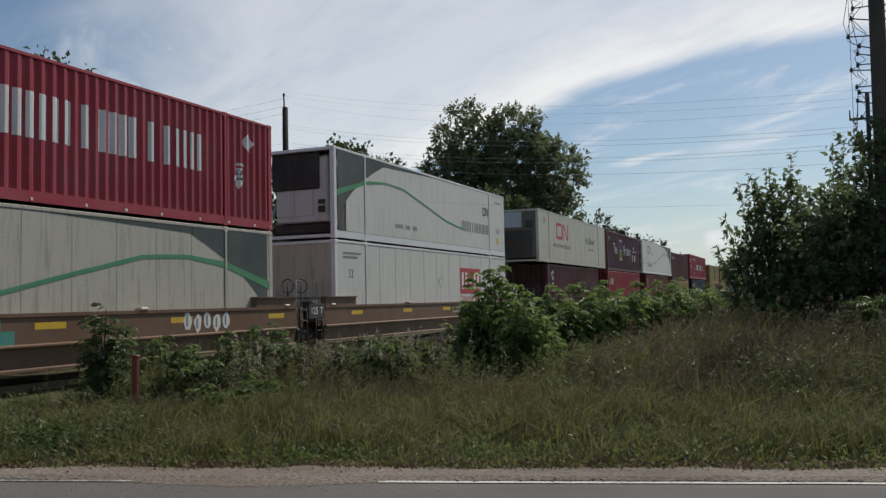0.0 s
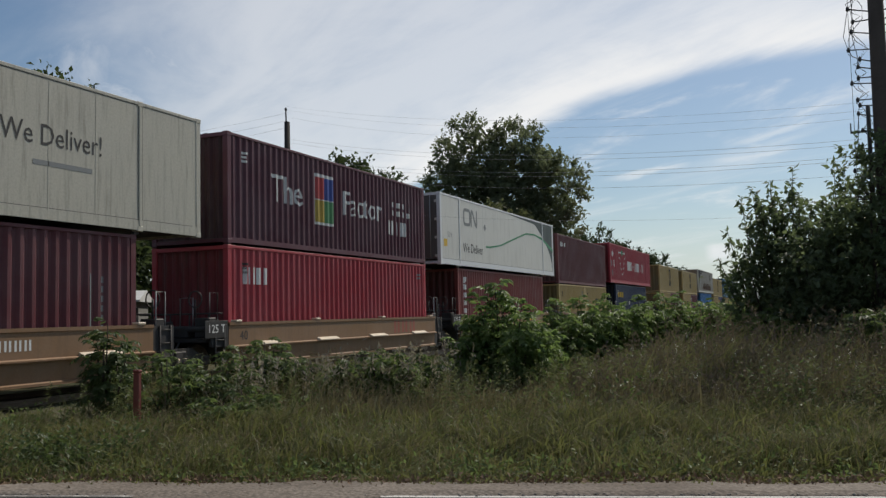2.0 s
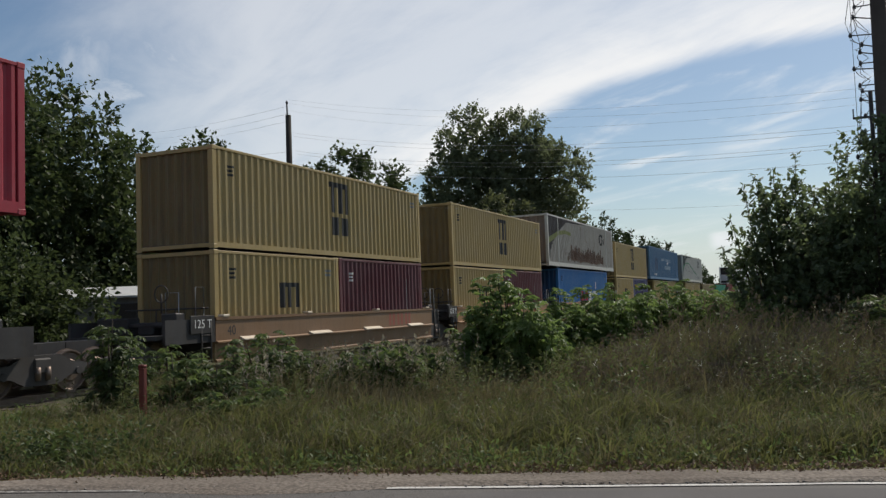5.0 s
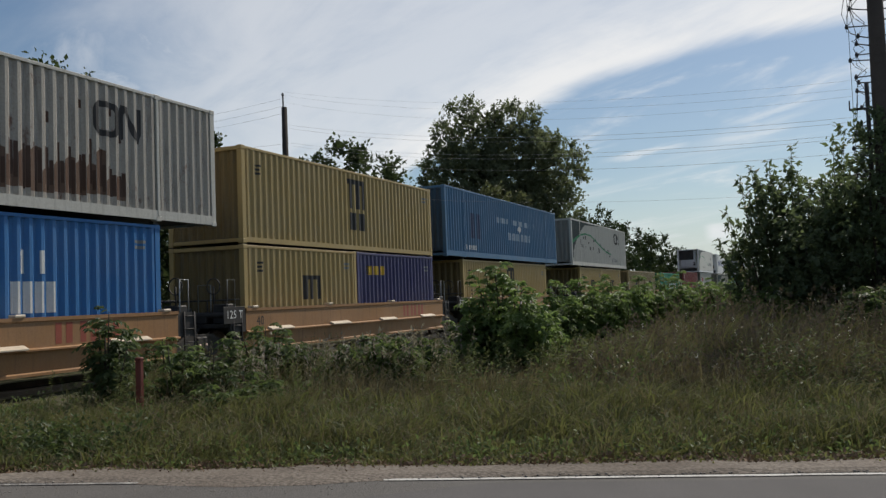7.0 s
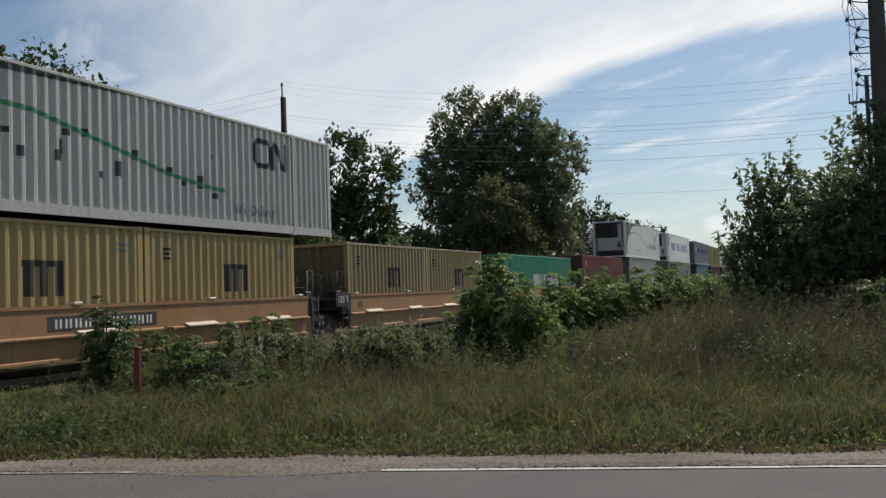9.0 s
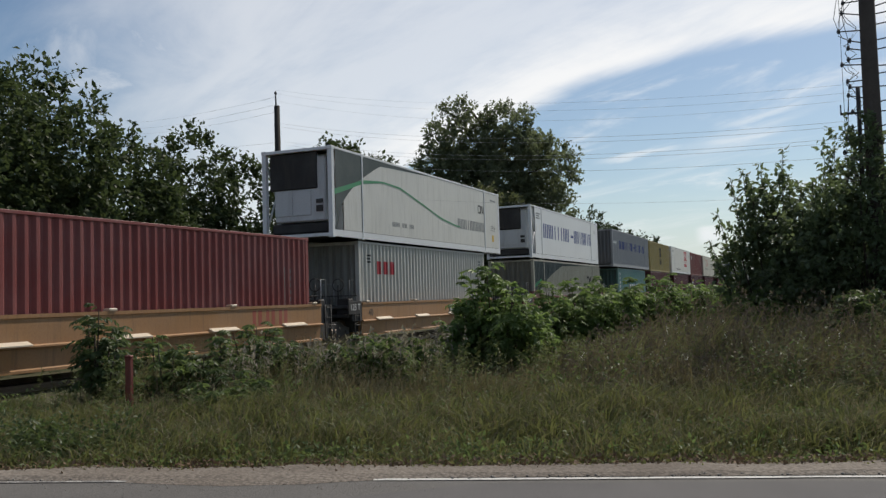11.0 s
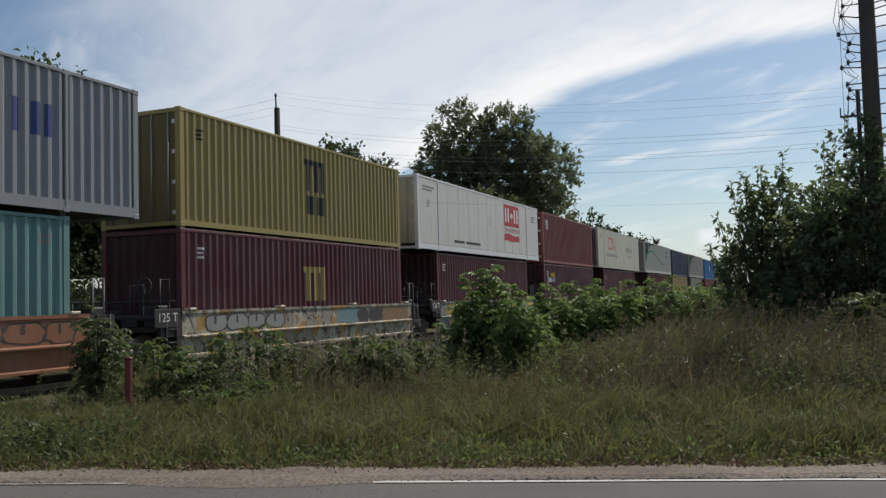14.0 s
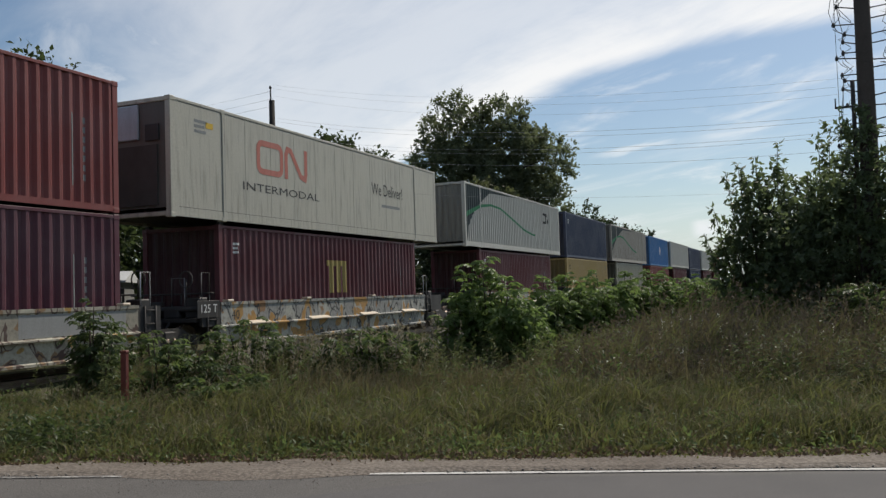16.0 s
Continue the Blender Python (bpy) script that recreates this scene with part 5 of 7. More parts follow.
    lo.area("mark_block", 1.4, 2.3, 2.15, 2.38, M_YELLOW_MARK)
    up_ = msc(F40, HC, BRICK, "brick red corrugated container with white blocks", mark=False, end="doors")
    letters_block(up_, 0.65, 1.75, 1.95, 2.5, M_WHITE_MARK, "eni")
    load(0.45, [lo], up_, 182.9, 182.9)
    car(182.9, F40, W_SPRAY_T, False, False, (("patch", 0.8, 2.4, W_TAN), ("piece", -5.7, 6, cream_spray), ("patch", -5.9, -5.2, yellow_spray), ("patch", 3.2, 6.0, grey_spray)), "well car covered in pale sprayed paint")
    # 23
    load(0.45, [msc(F40, HC, MAROON, "maroon corrugated container with a yellow mark")], cn_box("dirty white container with faded red outline emblem", CREAM, paint("faded_red_marking", (0.50, 0.16, 0.12), 0.6, 0.3, 0)), 198.6, 196.71)
    car(198.6, F40, W_SPRAY, False, True, (), "tan well car with grey sprayed paint")
    # 24
    up_ = Box("b", F53, HC, PALE, "pale grey corrugated container with slate corner", width=2.59)
    swoosh(up_, thick=0.08)
    emblem(up_, 12.6, 1.75, 1.2, 0.6, M_BLACK_MARK, 0.12)
    load(0.45, [msc(F40, HC, MAROON, "plain maroon corrugated freight container", mark=False)], up_, 218.1, 216.2)
    car(218.1, F40, W_SPRAY, False, True, (), "tan well car with grey sprayed paint")
    # 25 to 31, far down the line
    load(0.45, [msc(F40, HC, YELLOW, "plain yellow corrugated freight container", mark=False)], msc(F40, HC, NAVY, "navy blue corrugated container", mark=False), 234.3, 234.3)
    car(234.3, F40, W_TAN, False, True, ("red",), gold)
    up_ = Box("b", F53, HC, RUSTY, "rust-stained white corrugated container with slate corner", width=2.59)
    swoosh(up_, thick=0.10, span=1.4)
    load(0.45, [msc(F40, HC, OLIVE, "olive grey corrugated container", mark=False)], up_, 250.2, 248.2)
    car(250.2, F40, W_TAN, False, True, (), gold)
    b = msc(F40, HC, BLUE, "blue corrugated container with a white mark", mark=False)
    b.diamond(6.5, 1.6, 0.5, M_WHITE_MARK)
    load(0.45, [msc(F40, HC, BRICK, "brick red corrugated container", mark=False)], b, 267.2, 267.2)
    car(267.2, F40, W_TAN, False, True, (), gold)
    load(0.45, [msc(F40, HC, MAROON, "plain maroon corrugated freight container", mark=False)], Box("b", F53, HC, PALE, "plain pale grey corrugated container", width=2.59), 283.4, 281.4)
    car(283.4, F40, W_TAN, False, True, (), gold)
    load(0.45, [msc(F40, HC, NAVY, "navy blue corrugated container", mark=False)], msc(F40, HC, NAVY, "navy blue corrugated container", mark=False), 299.8, 299.8)
    car(299.8, F40, W_TAN, False, True, (), gold)
    load(0.45, [msc(F40, HC, MAROON, "plain maroon corrugated freight container", mark=False)], Box("b", F53, HC, PALE, "plain pale grey corrugated container", width=2.59), 316.0, 314.0)
    car(316.0, F40, W_TAN, False, True, (), gold)
    load(0.45, [msc(F40, HC, MAROON, "plain maroon corrugated freight container", mark=False)], msc(F40, HC, BRICK, "brick red corrugated container", mark=False), 332.5, 332.5)
    car(332.5, F40, W_TAN, False, True, (), gold)

    spans = []
    for lo, length, *_ in cars:
        hl = length / 2 + (0.28 if length < 14 else 0.9)
        spans.append((lo + length / 2, hl))
    for i, (lo, length, sill, raised, pads, marks, label) in enumerate(cars):
        c, hl = spans[i]
        fg = 2.2 if i == 0 else (c - hl - spans[i - 1][0] - spans[i - 1][1]) / 2
        bg_ = 2.2 if i == len(cars) - 1 else (spans[i + 1][0] - spans[i + 1][1] - c - hl) / 2
        ft = fg - 1.25 if fg > 2.0 else (0 if i else 1.2)
        bt = bg_ - 1.25 if bg_ > 2.0 else bg_
        w = well_car(hl, sill, sill, label, raised, fg - 0.01, bg_ - 0.01, ft, bt, pads, marks, i)
        ROLLING.append((w, c, 0.0))


# ---------------------------------------------------------------- plants
RNG = np.random.default_rng(5)
M_GRASS = leafy("grass_green", (0.042, 0.054, 0.021), (0.222, 0.222, 0.100), 0.36)
M_DRY = leafy("grass_dry", (0.095, 0.080, 0.048), (0.235, 0.200, 0.130), 0.30)
M_SEED = leafy("seed_head", (0.088, 0.066, 0.050), (0.19, 0.155, 0.12), 0.2, 0.8)
M_BUSH = leafy("bush_leaf", (0.070, 0.122, 0.036), (0.190, 0.258, 0.098), 0.52, 0.45, 0.22)
M_SUMAC = leafy("sumac_leaf", (0.052, 0.085, 0.031), (0.155, 0.200, 0.084), 0.48, 0.48, 0.2)
M_SUMAC_DARK = leafy("sumac_leaf_dark", (0.036, 0.060, 0.024), (0.105, 0.138, 0.060), 0.42, 0.48, 0.2)
M_MAPLE = leafy("maple_leaf", (0.090, 0.110, 0.070), (0.178, 0.200, 0.125), 0.50, 0.6)
M_OAK = leafy("dark_leaf", (0.038, 0.056, 0.027), (0.080, 0.104, 0.048), 0.38, 0.5)
M_SAPLING = leafy("sapling_leaf", (0.062, 0.088, 0.050), (0.165, 0.205, 0.115), 0.50, 0.45, 0.25)
M_FAR = leafy("far_leaf", (0.035, 0.055, 0.022), (0.06, 0.085, 0.035), 0.2, 0.6)
M_FLOWER = leafy("flower_white", (0.55, 0.54, 0.50), (0.70, 0.69, 0.64), 0.2, 0.7)


def unit(v):
    return v / np.maximum(np.linalg.norm(v, axis=1, keepdims=True), 1e-6)


def leaf_arrays(c, axis, nrm, length, width, fold=0.15):
    """Pointed leaves folded along the middle: arrays of corners and triangles."""
    axis = unit(axis)
    side = unit(np.cross(axis, nrm))
    nrm = np.cross(side, axis)
    length, width = np.asarray(length).reshape(-1, 1), np.asarray(width).reshape(-1, 1)
    a = c
    mid = c + axis * length * 0.45 + nrm * width * fold
    V = np.stack([a, mid + side * width / 2, c + axis * length - nrm * length * 0.12, mid - side * width / 2], 1).reshape(-1, 3)
    k = np.arange(len(c)).reshape(-1, 1) * 4
    F = np.concatenate([k + [[0, 1, 2]], k + [[0, 2, 3]]], 1).reshape(-1, 3)
    return V, F


def crown_mesh(name, lobes, leaves, size, mat, clump=0.55, rng=RNG, per=45, hollow=0.55):
    """A crown of leaf clumps gathered in the outer shell of uneven lobes."""
    vol = np.array([l[3] * l[4] * l[5] for l in lobes]) ** 0.75
    n = max(1, leaves // per)
    which = rng.choice(len(lobes), n, p=vol / vol.sum())
    L = np.array(lobes)[which]
    d = unit(rng.normal(size=(n, 3)))
    r = hollow + (1.06 - hollow) * rng.random(n) ** 0.6
    c = L[:, :3] + d * L[:, 3:6] * r.reshape(-1, 1)
    cs = clump * (0.6 + 0.8 * rng.random(n))
    idx = np.repeat(np.arange(n), per)
    m = len(idx)
    # each clump is a handful of twigs that point outwards and up, set with leaves along their length
    twigs = 4
    td = unit(np.repeat(d, twigs, 0) * 0.9 + rng.normal(size=(n * twigs, 3)) * 0.55 + [[0, 0, 0.25]])
    tw = idx * twigs + rng.integers(0, twigs, m)
    off = td[tw] * (rng.random((m, 1)) ** 0.8) * (1.55 * cs[idx]).reshape(-1, 1) + rng.normal(size=(m, 3)) * 0.13 * cs[idx].reshape(-1, 1)
    p = c[idx] + off
    ax = unit(td[tw] * 0.8 + rng.normal(size=(m, 3)) * 0.6 + [[0, 0, -0.25]])
    nr = unit(rng.normal(size=(m, 3)) + [[0, 0, 1.2]])
    s = size * (0.6 + 0.8 * rng.random(m))
    V, F = leaf_arrays(p, ax, nr, s, s * 0.62)
    return mesh_tris(name, V, F, mat), c


def tree(kind, label, x, y, lobes, leaves, size, mat, trunk=0.3, clump=0.6, z=-0.16, category="tree", per=45, seed=1, hollow=0.55):
    rng = np.random.default_rng(seed)
    t = new(kind)
    t.matrix_basis = pose(x, y, z)
    tagged(t, label, category)
    me, centres = crown_mesh("crown", lobes, leaves, size, mat, clump, rng, per, hollow)
    part("crown", me, None, t)
    top = max(l[2] for l in lobes)
    bm = tube([(0, 0, -0.3), (0.05, 0.03, top * 0.25), (-0.06, 0.05, top * 0.6), (0.02, 0, top * 1.02)], [trunk, trunk * 0.8, trunk * 0.5, trunk * 0.12], 8)
    part("trunk", bm, M_BARK, t)
    pick = centres[rng.choice(len(centres), min(14, len(centres)), replace=False)]
    for q in pick:
        h = max(0.2 * top, min(q[2] - 0.25 * abs(q[0]) - 0.1 * top, top * 0.9))
        mid = (q[0] * 0.5, q[1] * 0.5, (h + q[2]) / 2 + 0.05 * top)
        part("branch", tube([(0, 0, h), mid, tuple(q)], [trunk * 0.32, trunk * 0.2, trunk * 0.05], 5), M_BARK, t)
    return t


def sapling(label, x, y, tips, lobes, core, mat, seed, leaf=0.185, z=-0.16):
    """Upright shoots from one root, each set with short leafy twigs, over a thicket of low leaves."""
    rng = np.random.default_rng(seed)
    t = new("sapling")
    t.matrix_basis = pose(x, y, z)
    tagged(t, label, "tree")
    P, A = [], []
    for tx, ty, tz in tips:
        foot = np.array([tx * 0.22, ty * 0.22, 0.0])
        mid = np.array([tx * 0.72, ty * 0.72, tz * 0.52])
        tip = np.array([tx, ty, tz])
        part("stem", tube([tuple(foot), tuple(mid), tuple(tip)], [0.035, 0.022, 0.006], 6), M_BARK, t)
        for f in np.arange(0.30, 1.0, 0.085 / tz):
            c = foot * (1 - f) ** 2 + 2 * mid * f * (1 - f) + tip * f * f
            ln = (0.07 + 0.62 * (1 - f) ** 0.75) * rng.uniform(0.5, 1.15)
            a = rng.random() * 2 * math.pi
            d = np.array([math.cos(a), math.sin(a), rng.uniform(0.25, 0.9)])
            d /= np.linalg.norm(d)
            k = 3 + int(ln / 0.055)
            for g in np.linspace(0.25, 1.0, k):
                P.append(c + d * ln * g)
                A.append(d * 0.6 + rng.normal(size=3) * 0.7 + [0, 0, -0.45])
    P, A = np.array(P), np.array(A)
    s = leaf * (0.55 + 0.8 * rng.random(len(P)))
    V, F = leaf_arrays(P, A, unit(rng.normal(size=P.shape) + [[0, 0, 1.0]]), s, s * 0.40)
    part("crown", mesh_tris("crown", V, F, mat), None, t)
    me, _ = crown_mesh("undergrowth", lobes, core, leaf * 0.8, mat, 0.25, rng, 18, 0.15)
    part("low_foliage", me, None, t)
    return t


def fronds(rng, bases, dirs, length, pairs, leaf):
    """Feather-shaped leaves: a bent stalk with leaflets in pairs."""
    n = len(bases)
    out = unit(dirs)
    side = unit(np.cross(out, np.tile([[0, 0, 1.0]], (n, 1))) + 1e-6)
    C, A, Nn, Ls = [], [], [], []
    for k in range(pairs):
        f = 0.18 + 0.82 * k / (pairs - 1)
        pos = bases + out * (length * f).reshape(-1, 1) - np.outer(length * f * f * 0.55, [0, 0, 1])
        tang = unit(out - np.outer(1.1 * f * np.ones(n), [0, 0, 1]))
        for s in (1, -1):
            ax = unit(side * s + tang * 0.55 + rng.normal(size=(n, 3)) * 0.22 - [[0, 0, 0.42]])
            C.append(pos)
            A.append(ax)
            Nn.append(unit(np.cross(tang, side) + rng.normal(size=(n, 3)) * 0.45))
            Ls.append(leaf * (1.1 - 0.5 * abs(f - 0.45)) * (0.8 + 0.4 * rng.random(n)))
    C, A, Nn, Ls = np.concatenate(C), np.concatenate(A), np.concatenate(Nn), np.concatenate(Ls)
    Nn[Nn[:, 2] < 0] *= -1
    return leaf_arrays(C, A, Nn, Ls, Ls * 0.36)


def shrub(kind, label, x, y, height, spread, stems, mat, seed, leaf=0.11, frond=0.42, per=16, category="shrub", pairs=7):
    """Stems from one root, each with a spray of feather leaves from knee height up."""
    rng = np.random.default_rng(seed)
    t = new(kind)
    t.matrix_basis = pose(x, y, field_z(x, y) - 0.03)
    tagged(t, label, category)
    bm = bmesh.new()
    B, D, Ln = [], [], []
    for i in range(stems):
        a = rng.random() * 2 * math.pi
        r = spread * math.sqrt(rng.random())
        h = height * (1.0 - 0.34 * (r / spread) ** 1.5) * (rng.uniform(0.98, 1.16) if i % 4 == 0 else rng.uniform(0.62, 1.0))
        foot = np.array([math.cos(a) * r * 0.45, math.sin(a) * r * 0.45, 0])
        tip = np.array([math.cos(a) * r, math.sin(a) * r, h * 0.86])
        mid = (foot + tip) / 2 + np.array([0, 0, 0.08 * h])
        tube([tuple(foot), tuple(mid), tuple(tip)], [0.02, 0.014, 0.006], 5, bm)
        for k in range(per):
            f = 0.16 + 0.84 * (k + rng.random()) / per
            p = foot * (1 - f) ** 2 + 2 * mid * f * (1 - f) + tip * f * f
            b = rng.random() * 2 * math.pi
            B.append(p)
            D.append((math.cos(b), math.sin(b), rng.uniform(0.5, 1.8) if f > 0.75 else rng.uniform(0.1, 1.0)))
            Ln.append(frond * rng.uniform(0.6, 1.1))
    V, F = fronds(rng, np.array(B), np.array(D), np.array(Ln), pairs, leaf)
    part("foliage", mesh_tris("foliage", V, F, mat), None, t)
    part("stalk", bm, M_BARK, t)
    return t


def grass_height(e, n):
    """Typical height of the sward: low at the verge, waist high in the weeds to the north-east."""
    h = 0.12 + 0.15 * np.clip((n - 8.0) / 1.2, 0, 1) + 0.10 * np.clip((n - 9.5) / 4, 0, 1)
    h = h + 0.42 * np.clip((n - 11.8) / 2.5, 0, 1) * np.clip((e - 0.2 - 0.15 * (n - 14)) / 1.6, 0, 1)
    h = h * (1 - 0.5 * np.exp(-((e + 0.9) / 1.3) ** 2) * np.exp(-((n - 15.0) / 2.0) ** 2))
    return h * (1 - 0.45 * np.clip((-6.5 - e) / 3, 0, 1))


def field_heights(P):
    return np.array([field_z(x, y) for x, y in P])


def blades(name, label, e0, e1, n0, n1, count, mat, tall=1.0, width=0.007, seed=0, clumpy=0.5, lean=0.35, per=14, spread=0.10):
    """Grass in tufts: blades fan out from a common root."""
    rng = np.random.default_rng(seed)
    tufts = 2 * count // per
    te, tn = rng.uniform(e0, e1, tufts), rng.uniform(n0, n1, tufts)
    w = np.sin(te * 1.9 + 1.3 * np.sin(tn * 1.1)) * np.sin(tn * 2.3 + te * 0.7) + 0.8 * np.sin(te * 4.1 + tn * 3.7) * np.sin(tn * 3.9 - te * 2.2)
    edge = np.clip((tn - 7.94 - 0.20 * np.clip((te + 3) / 4, 0, 1) - 0.14 * np.sin(te * 2.1) - 0.14 * np.sin(te * 5.3) - 0.10 * np.sin(te * 11.7)) / 0.30, 0, 1)
    keep = (rng.random(tufts) < (1 - clumpy) + clumpy * (0.5 + 0.4 * w)) & (rng.random(tufts) < edge)
    tx = E.x * te + N.x * tn
    keep &= tx > TRACK_X + 3.0 + 0.5 * np.sin(te * 3)
    k0 = np.nonzero(keep)[0]
    size = 0.5 + 1.0 * rng.random(len(k0)) ** 1.7
    idx = np.repeat(np.arange(len(k0)), per)
    k = len(idx)
    a = rng.random(k) * 2 * math.pi
    r = spread * np.sqrt(rng.random(k)) * size[idx]
    e, n = te[k0][idx] + np.cos(a) * r, tn[k0][idx] + np.sin(a) * r
    P2 = np.stack([E.x * e + N.x * n, E.y * e + N.y * n], 1)
    h = grass_height(e, n) * tall * (0.55 + 0.7 * rng.random(k)) * size[idx] * (1 + 0.14 * w[k0][idx])
    uniq, inv = np.unique(np.round(P2 * 2) / 2, axis=0, return_inverse=True)
    base = np.column_stack([P2, field_heights(uniq)[inv.ravel()] - 0.02])
    a = a + rng.normal(size=k) * 0.6
    ln = lean * (0.3 + rng.random(k)) * h
    wind = np.array([[0.22, 0.05, 0]])
    d = np.column_stack([E.x * np.cos(a) - E.y * np.sin(a), E.y * np.cos(a) + E.x * np.sin(a), np.zeros(k)]) * ln.reshape(-1, 1) + wind * h.reshape(-1, 1)
    b2 = rng.random(k) * 2 * math.pi
    sd = np.column_stack([np.cos(b2), np.sin(b2), np.zeros(k)]) * (width * (0.6 + 0.8 * rng.random(k))).reshape(-1, 1)
    up1 = np.zeros((k, 3))
    up1[:, 2] = h * 0.60
    up2 = np.zeros((k, 3))
    up2[:, 2] = h * (0.98 - 0.25 * rng.random(k))
    m1 = base + d * 0.30 + up1
    tip = base + d * 1.15 + up2
    V = np.stack([base - sd, base + sd, m1 + sd * 0.75, m1 - sd * 0.75, tip], 1).reshape(-1, 3)
    q = np.arange(k).reshape(-1, 1) * 5
    F = np.concatenate([q + [[0, 1, 2]], q + [[0, 2, 3]], q + [[3, 2, 4]]], 1).reshape(-1, 3)
    ob = new(name, mesh_tris(name, V, F, mat))
    tagged(ob, label, "grass", kind="stuff")
    return tip, h


def low_weeds(name, label, e0, e1, n0, n1, clumps, mat, leaf, high, seed, per=60, spread=0.28, lift=0.0):
    """Broad-leaved weeds in knee-high clumps."""
    rng = np.random.default_rng(seed)
    e, n = rng.uniform(e0, e1, clumps), rng.uniform(n0, n1, clumps)
    tx, ty = E.x * e + N.x * n, E.y * e + N.y * n
    ok = tx > TRACK_X + 3.7
    tx, ty = tx[ok], ty[ok]
    c = len(tx)
    s = 0.5 + rng.random(c)
    idx = np.repeat(np.arange(c), per)
    off = unit(rng.normal(size=(c * per, 3))) * (rng.random((c * per, 1)) ** 0.5)
    off[:, 2] = np.abs(off[:, 2])
    z = np.array([field_z(a, b) for a, b in zip(tx, ty)]) + lift
    P = np.column_stack([tx, ty, z])[idx] + off * np.column_stack([spread * s, spread * s, high * s])[idx]
    V, F = leaf_arrays(P, unit(off * [[1, 1, 0.4]] + rng.normal(size=off.shape) * 0.4), unit(rng.normal(size=off.shape) * 0.6 + [[0, 0, 1]]), leaf * (0.5 + rng.random(len(P))), leaf * 0.5 * (0.5 + rng.random(len(P))))
    tagged(new(name, mesh_tris(name, V, F, mat)), label, "weeds", kind="stuff")


def leafy_stalks(name, label, e0, e1, n0, n1, count, mat, high, leaf, seed):
    """Upright unbranched weeds: a thin stem set with narrow leaves, in loose stands."""
    rng = np.random.default_rng(seed)
    stands = max(1, count // 9)
    ce, cn = rng.uniform(e0, e1, stands), rng.uniform(n0, n1, stands)
    pick = rng.integers(0, stands, count)
    e, n = ce[pick] + rng.normal(size=count) * 0.32, cn[pick] + rng.normal(size=count) * 0.32
    x, y = E.x * e + N.x * n, E.y * e + N.y * n
    ok = x > TRACK_X + 3.4
    x, y, pick = x[ok], y[ok], pick[ok]
    k = len(x)
    z = np.array([field_z(a, b) for a, b in zip(x, y)]) - 0.03
    h = high * (0.7 + 0.45 * rng.random(stands))[pick] * (0.75 + 0.35 * rng.random(k))
    lean = rng.normal(size=(k, 2)) * 0.10 + [[0.05, 0.0]]
    per = 26
    f = np.tile(np.linspace(0.22, 1.0, per), k)
    i = np.repeat(np.arange(k), per)
    P = np.column_stack([x[i] + lean[i, 0] * h[i] * f ** 2, y[i] + lean[i, 1] * h[i] * f ** 2, z[i] + h[i] * f])
    a = rng.random(k * per) * 2 * math.pi
    A = np.column_stack([np.cos(a), np.sin(a), 0.9 * f - 0.35 + 0.2 * rng.normal(size=k * per)])
    s = leaf * (1.15 - 0.6 * f) * (0.6 + 0.7 * rng.random(k * per))
    V, F = leaf_arrays(P, A, unit(rng.normal(size=P.shape) * 0.4 + [[0, 0, 1]]), s, s * 0.24)
    # the stems, as thin three-sided spikes
    r = 0.006
    ring = [np.column_stack([x + r * math.cos(q), y + r * math.sin(q), z]) for q in (0.0, 2.1, 4.2)]
    tip = np.column_stack([x + lean[:, 0] * h, y + lean[:, 1] * h, z + h])
    V2 = np.stack(ring + [tip], 1).reshape(-1, 3)
    b = np.arange(k).reshape(-1, 1) * 4 + len(V)
    F2 = np.concatenate([b + [[0, 1, 3]], b + [[1, 2, 3]], b + [[2, 0, 3]]], 1).reshape(-1, 3)
    tagged(new(name, mesh_tris(name, np.concatenate([V, V2]), np.concatenate([F, F2]), mat)), label, "weeds", kind="stuff")
    return tip


def seed_heads(name, label, tips, every, mat, size, seed):
    rng = np.random.default_rng(seed)
    p = tips[::every]
    n = len(p)
    per = 7
    idx = np.repeat(np.arange(n), per)
    off = rng.normal(size=(n * per, 3)) * [[0.012, 0.012, 0.055]] * (size / 0.05)
    V, F = leaf_arrays(p[idx] + off, unit(rng.normal(size=(n * per, 3)) + [[0, 0, 1.5]]), unit(rng.normal(size=(n * per, 3))), size * (0.5 + rng.random(n * per)), size * 0.4 * np.ones(n * per))
    ob = new(name, mesh_tris(name, V, F, mat))
    tagged(ob, label, "weeds", kind="stuff")


def polar(az, dist):
    a = radians(az)
    return -math.sin(a) * dist, math.cos(a) * dist


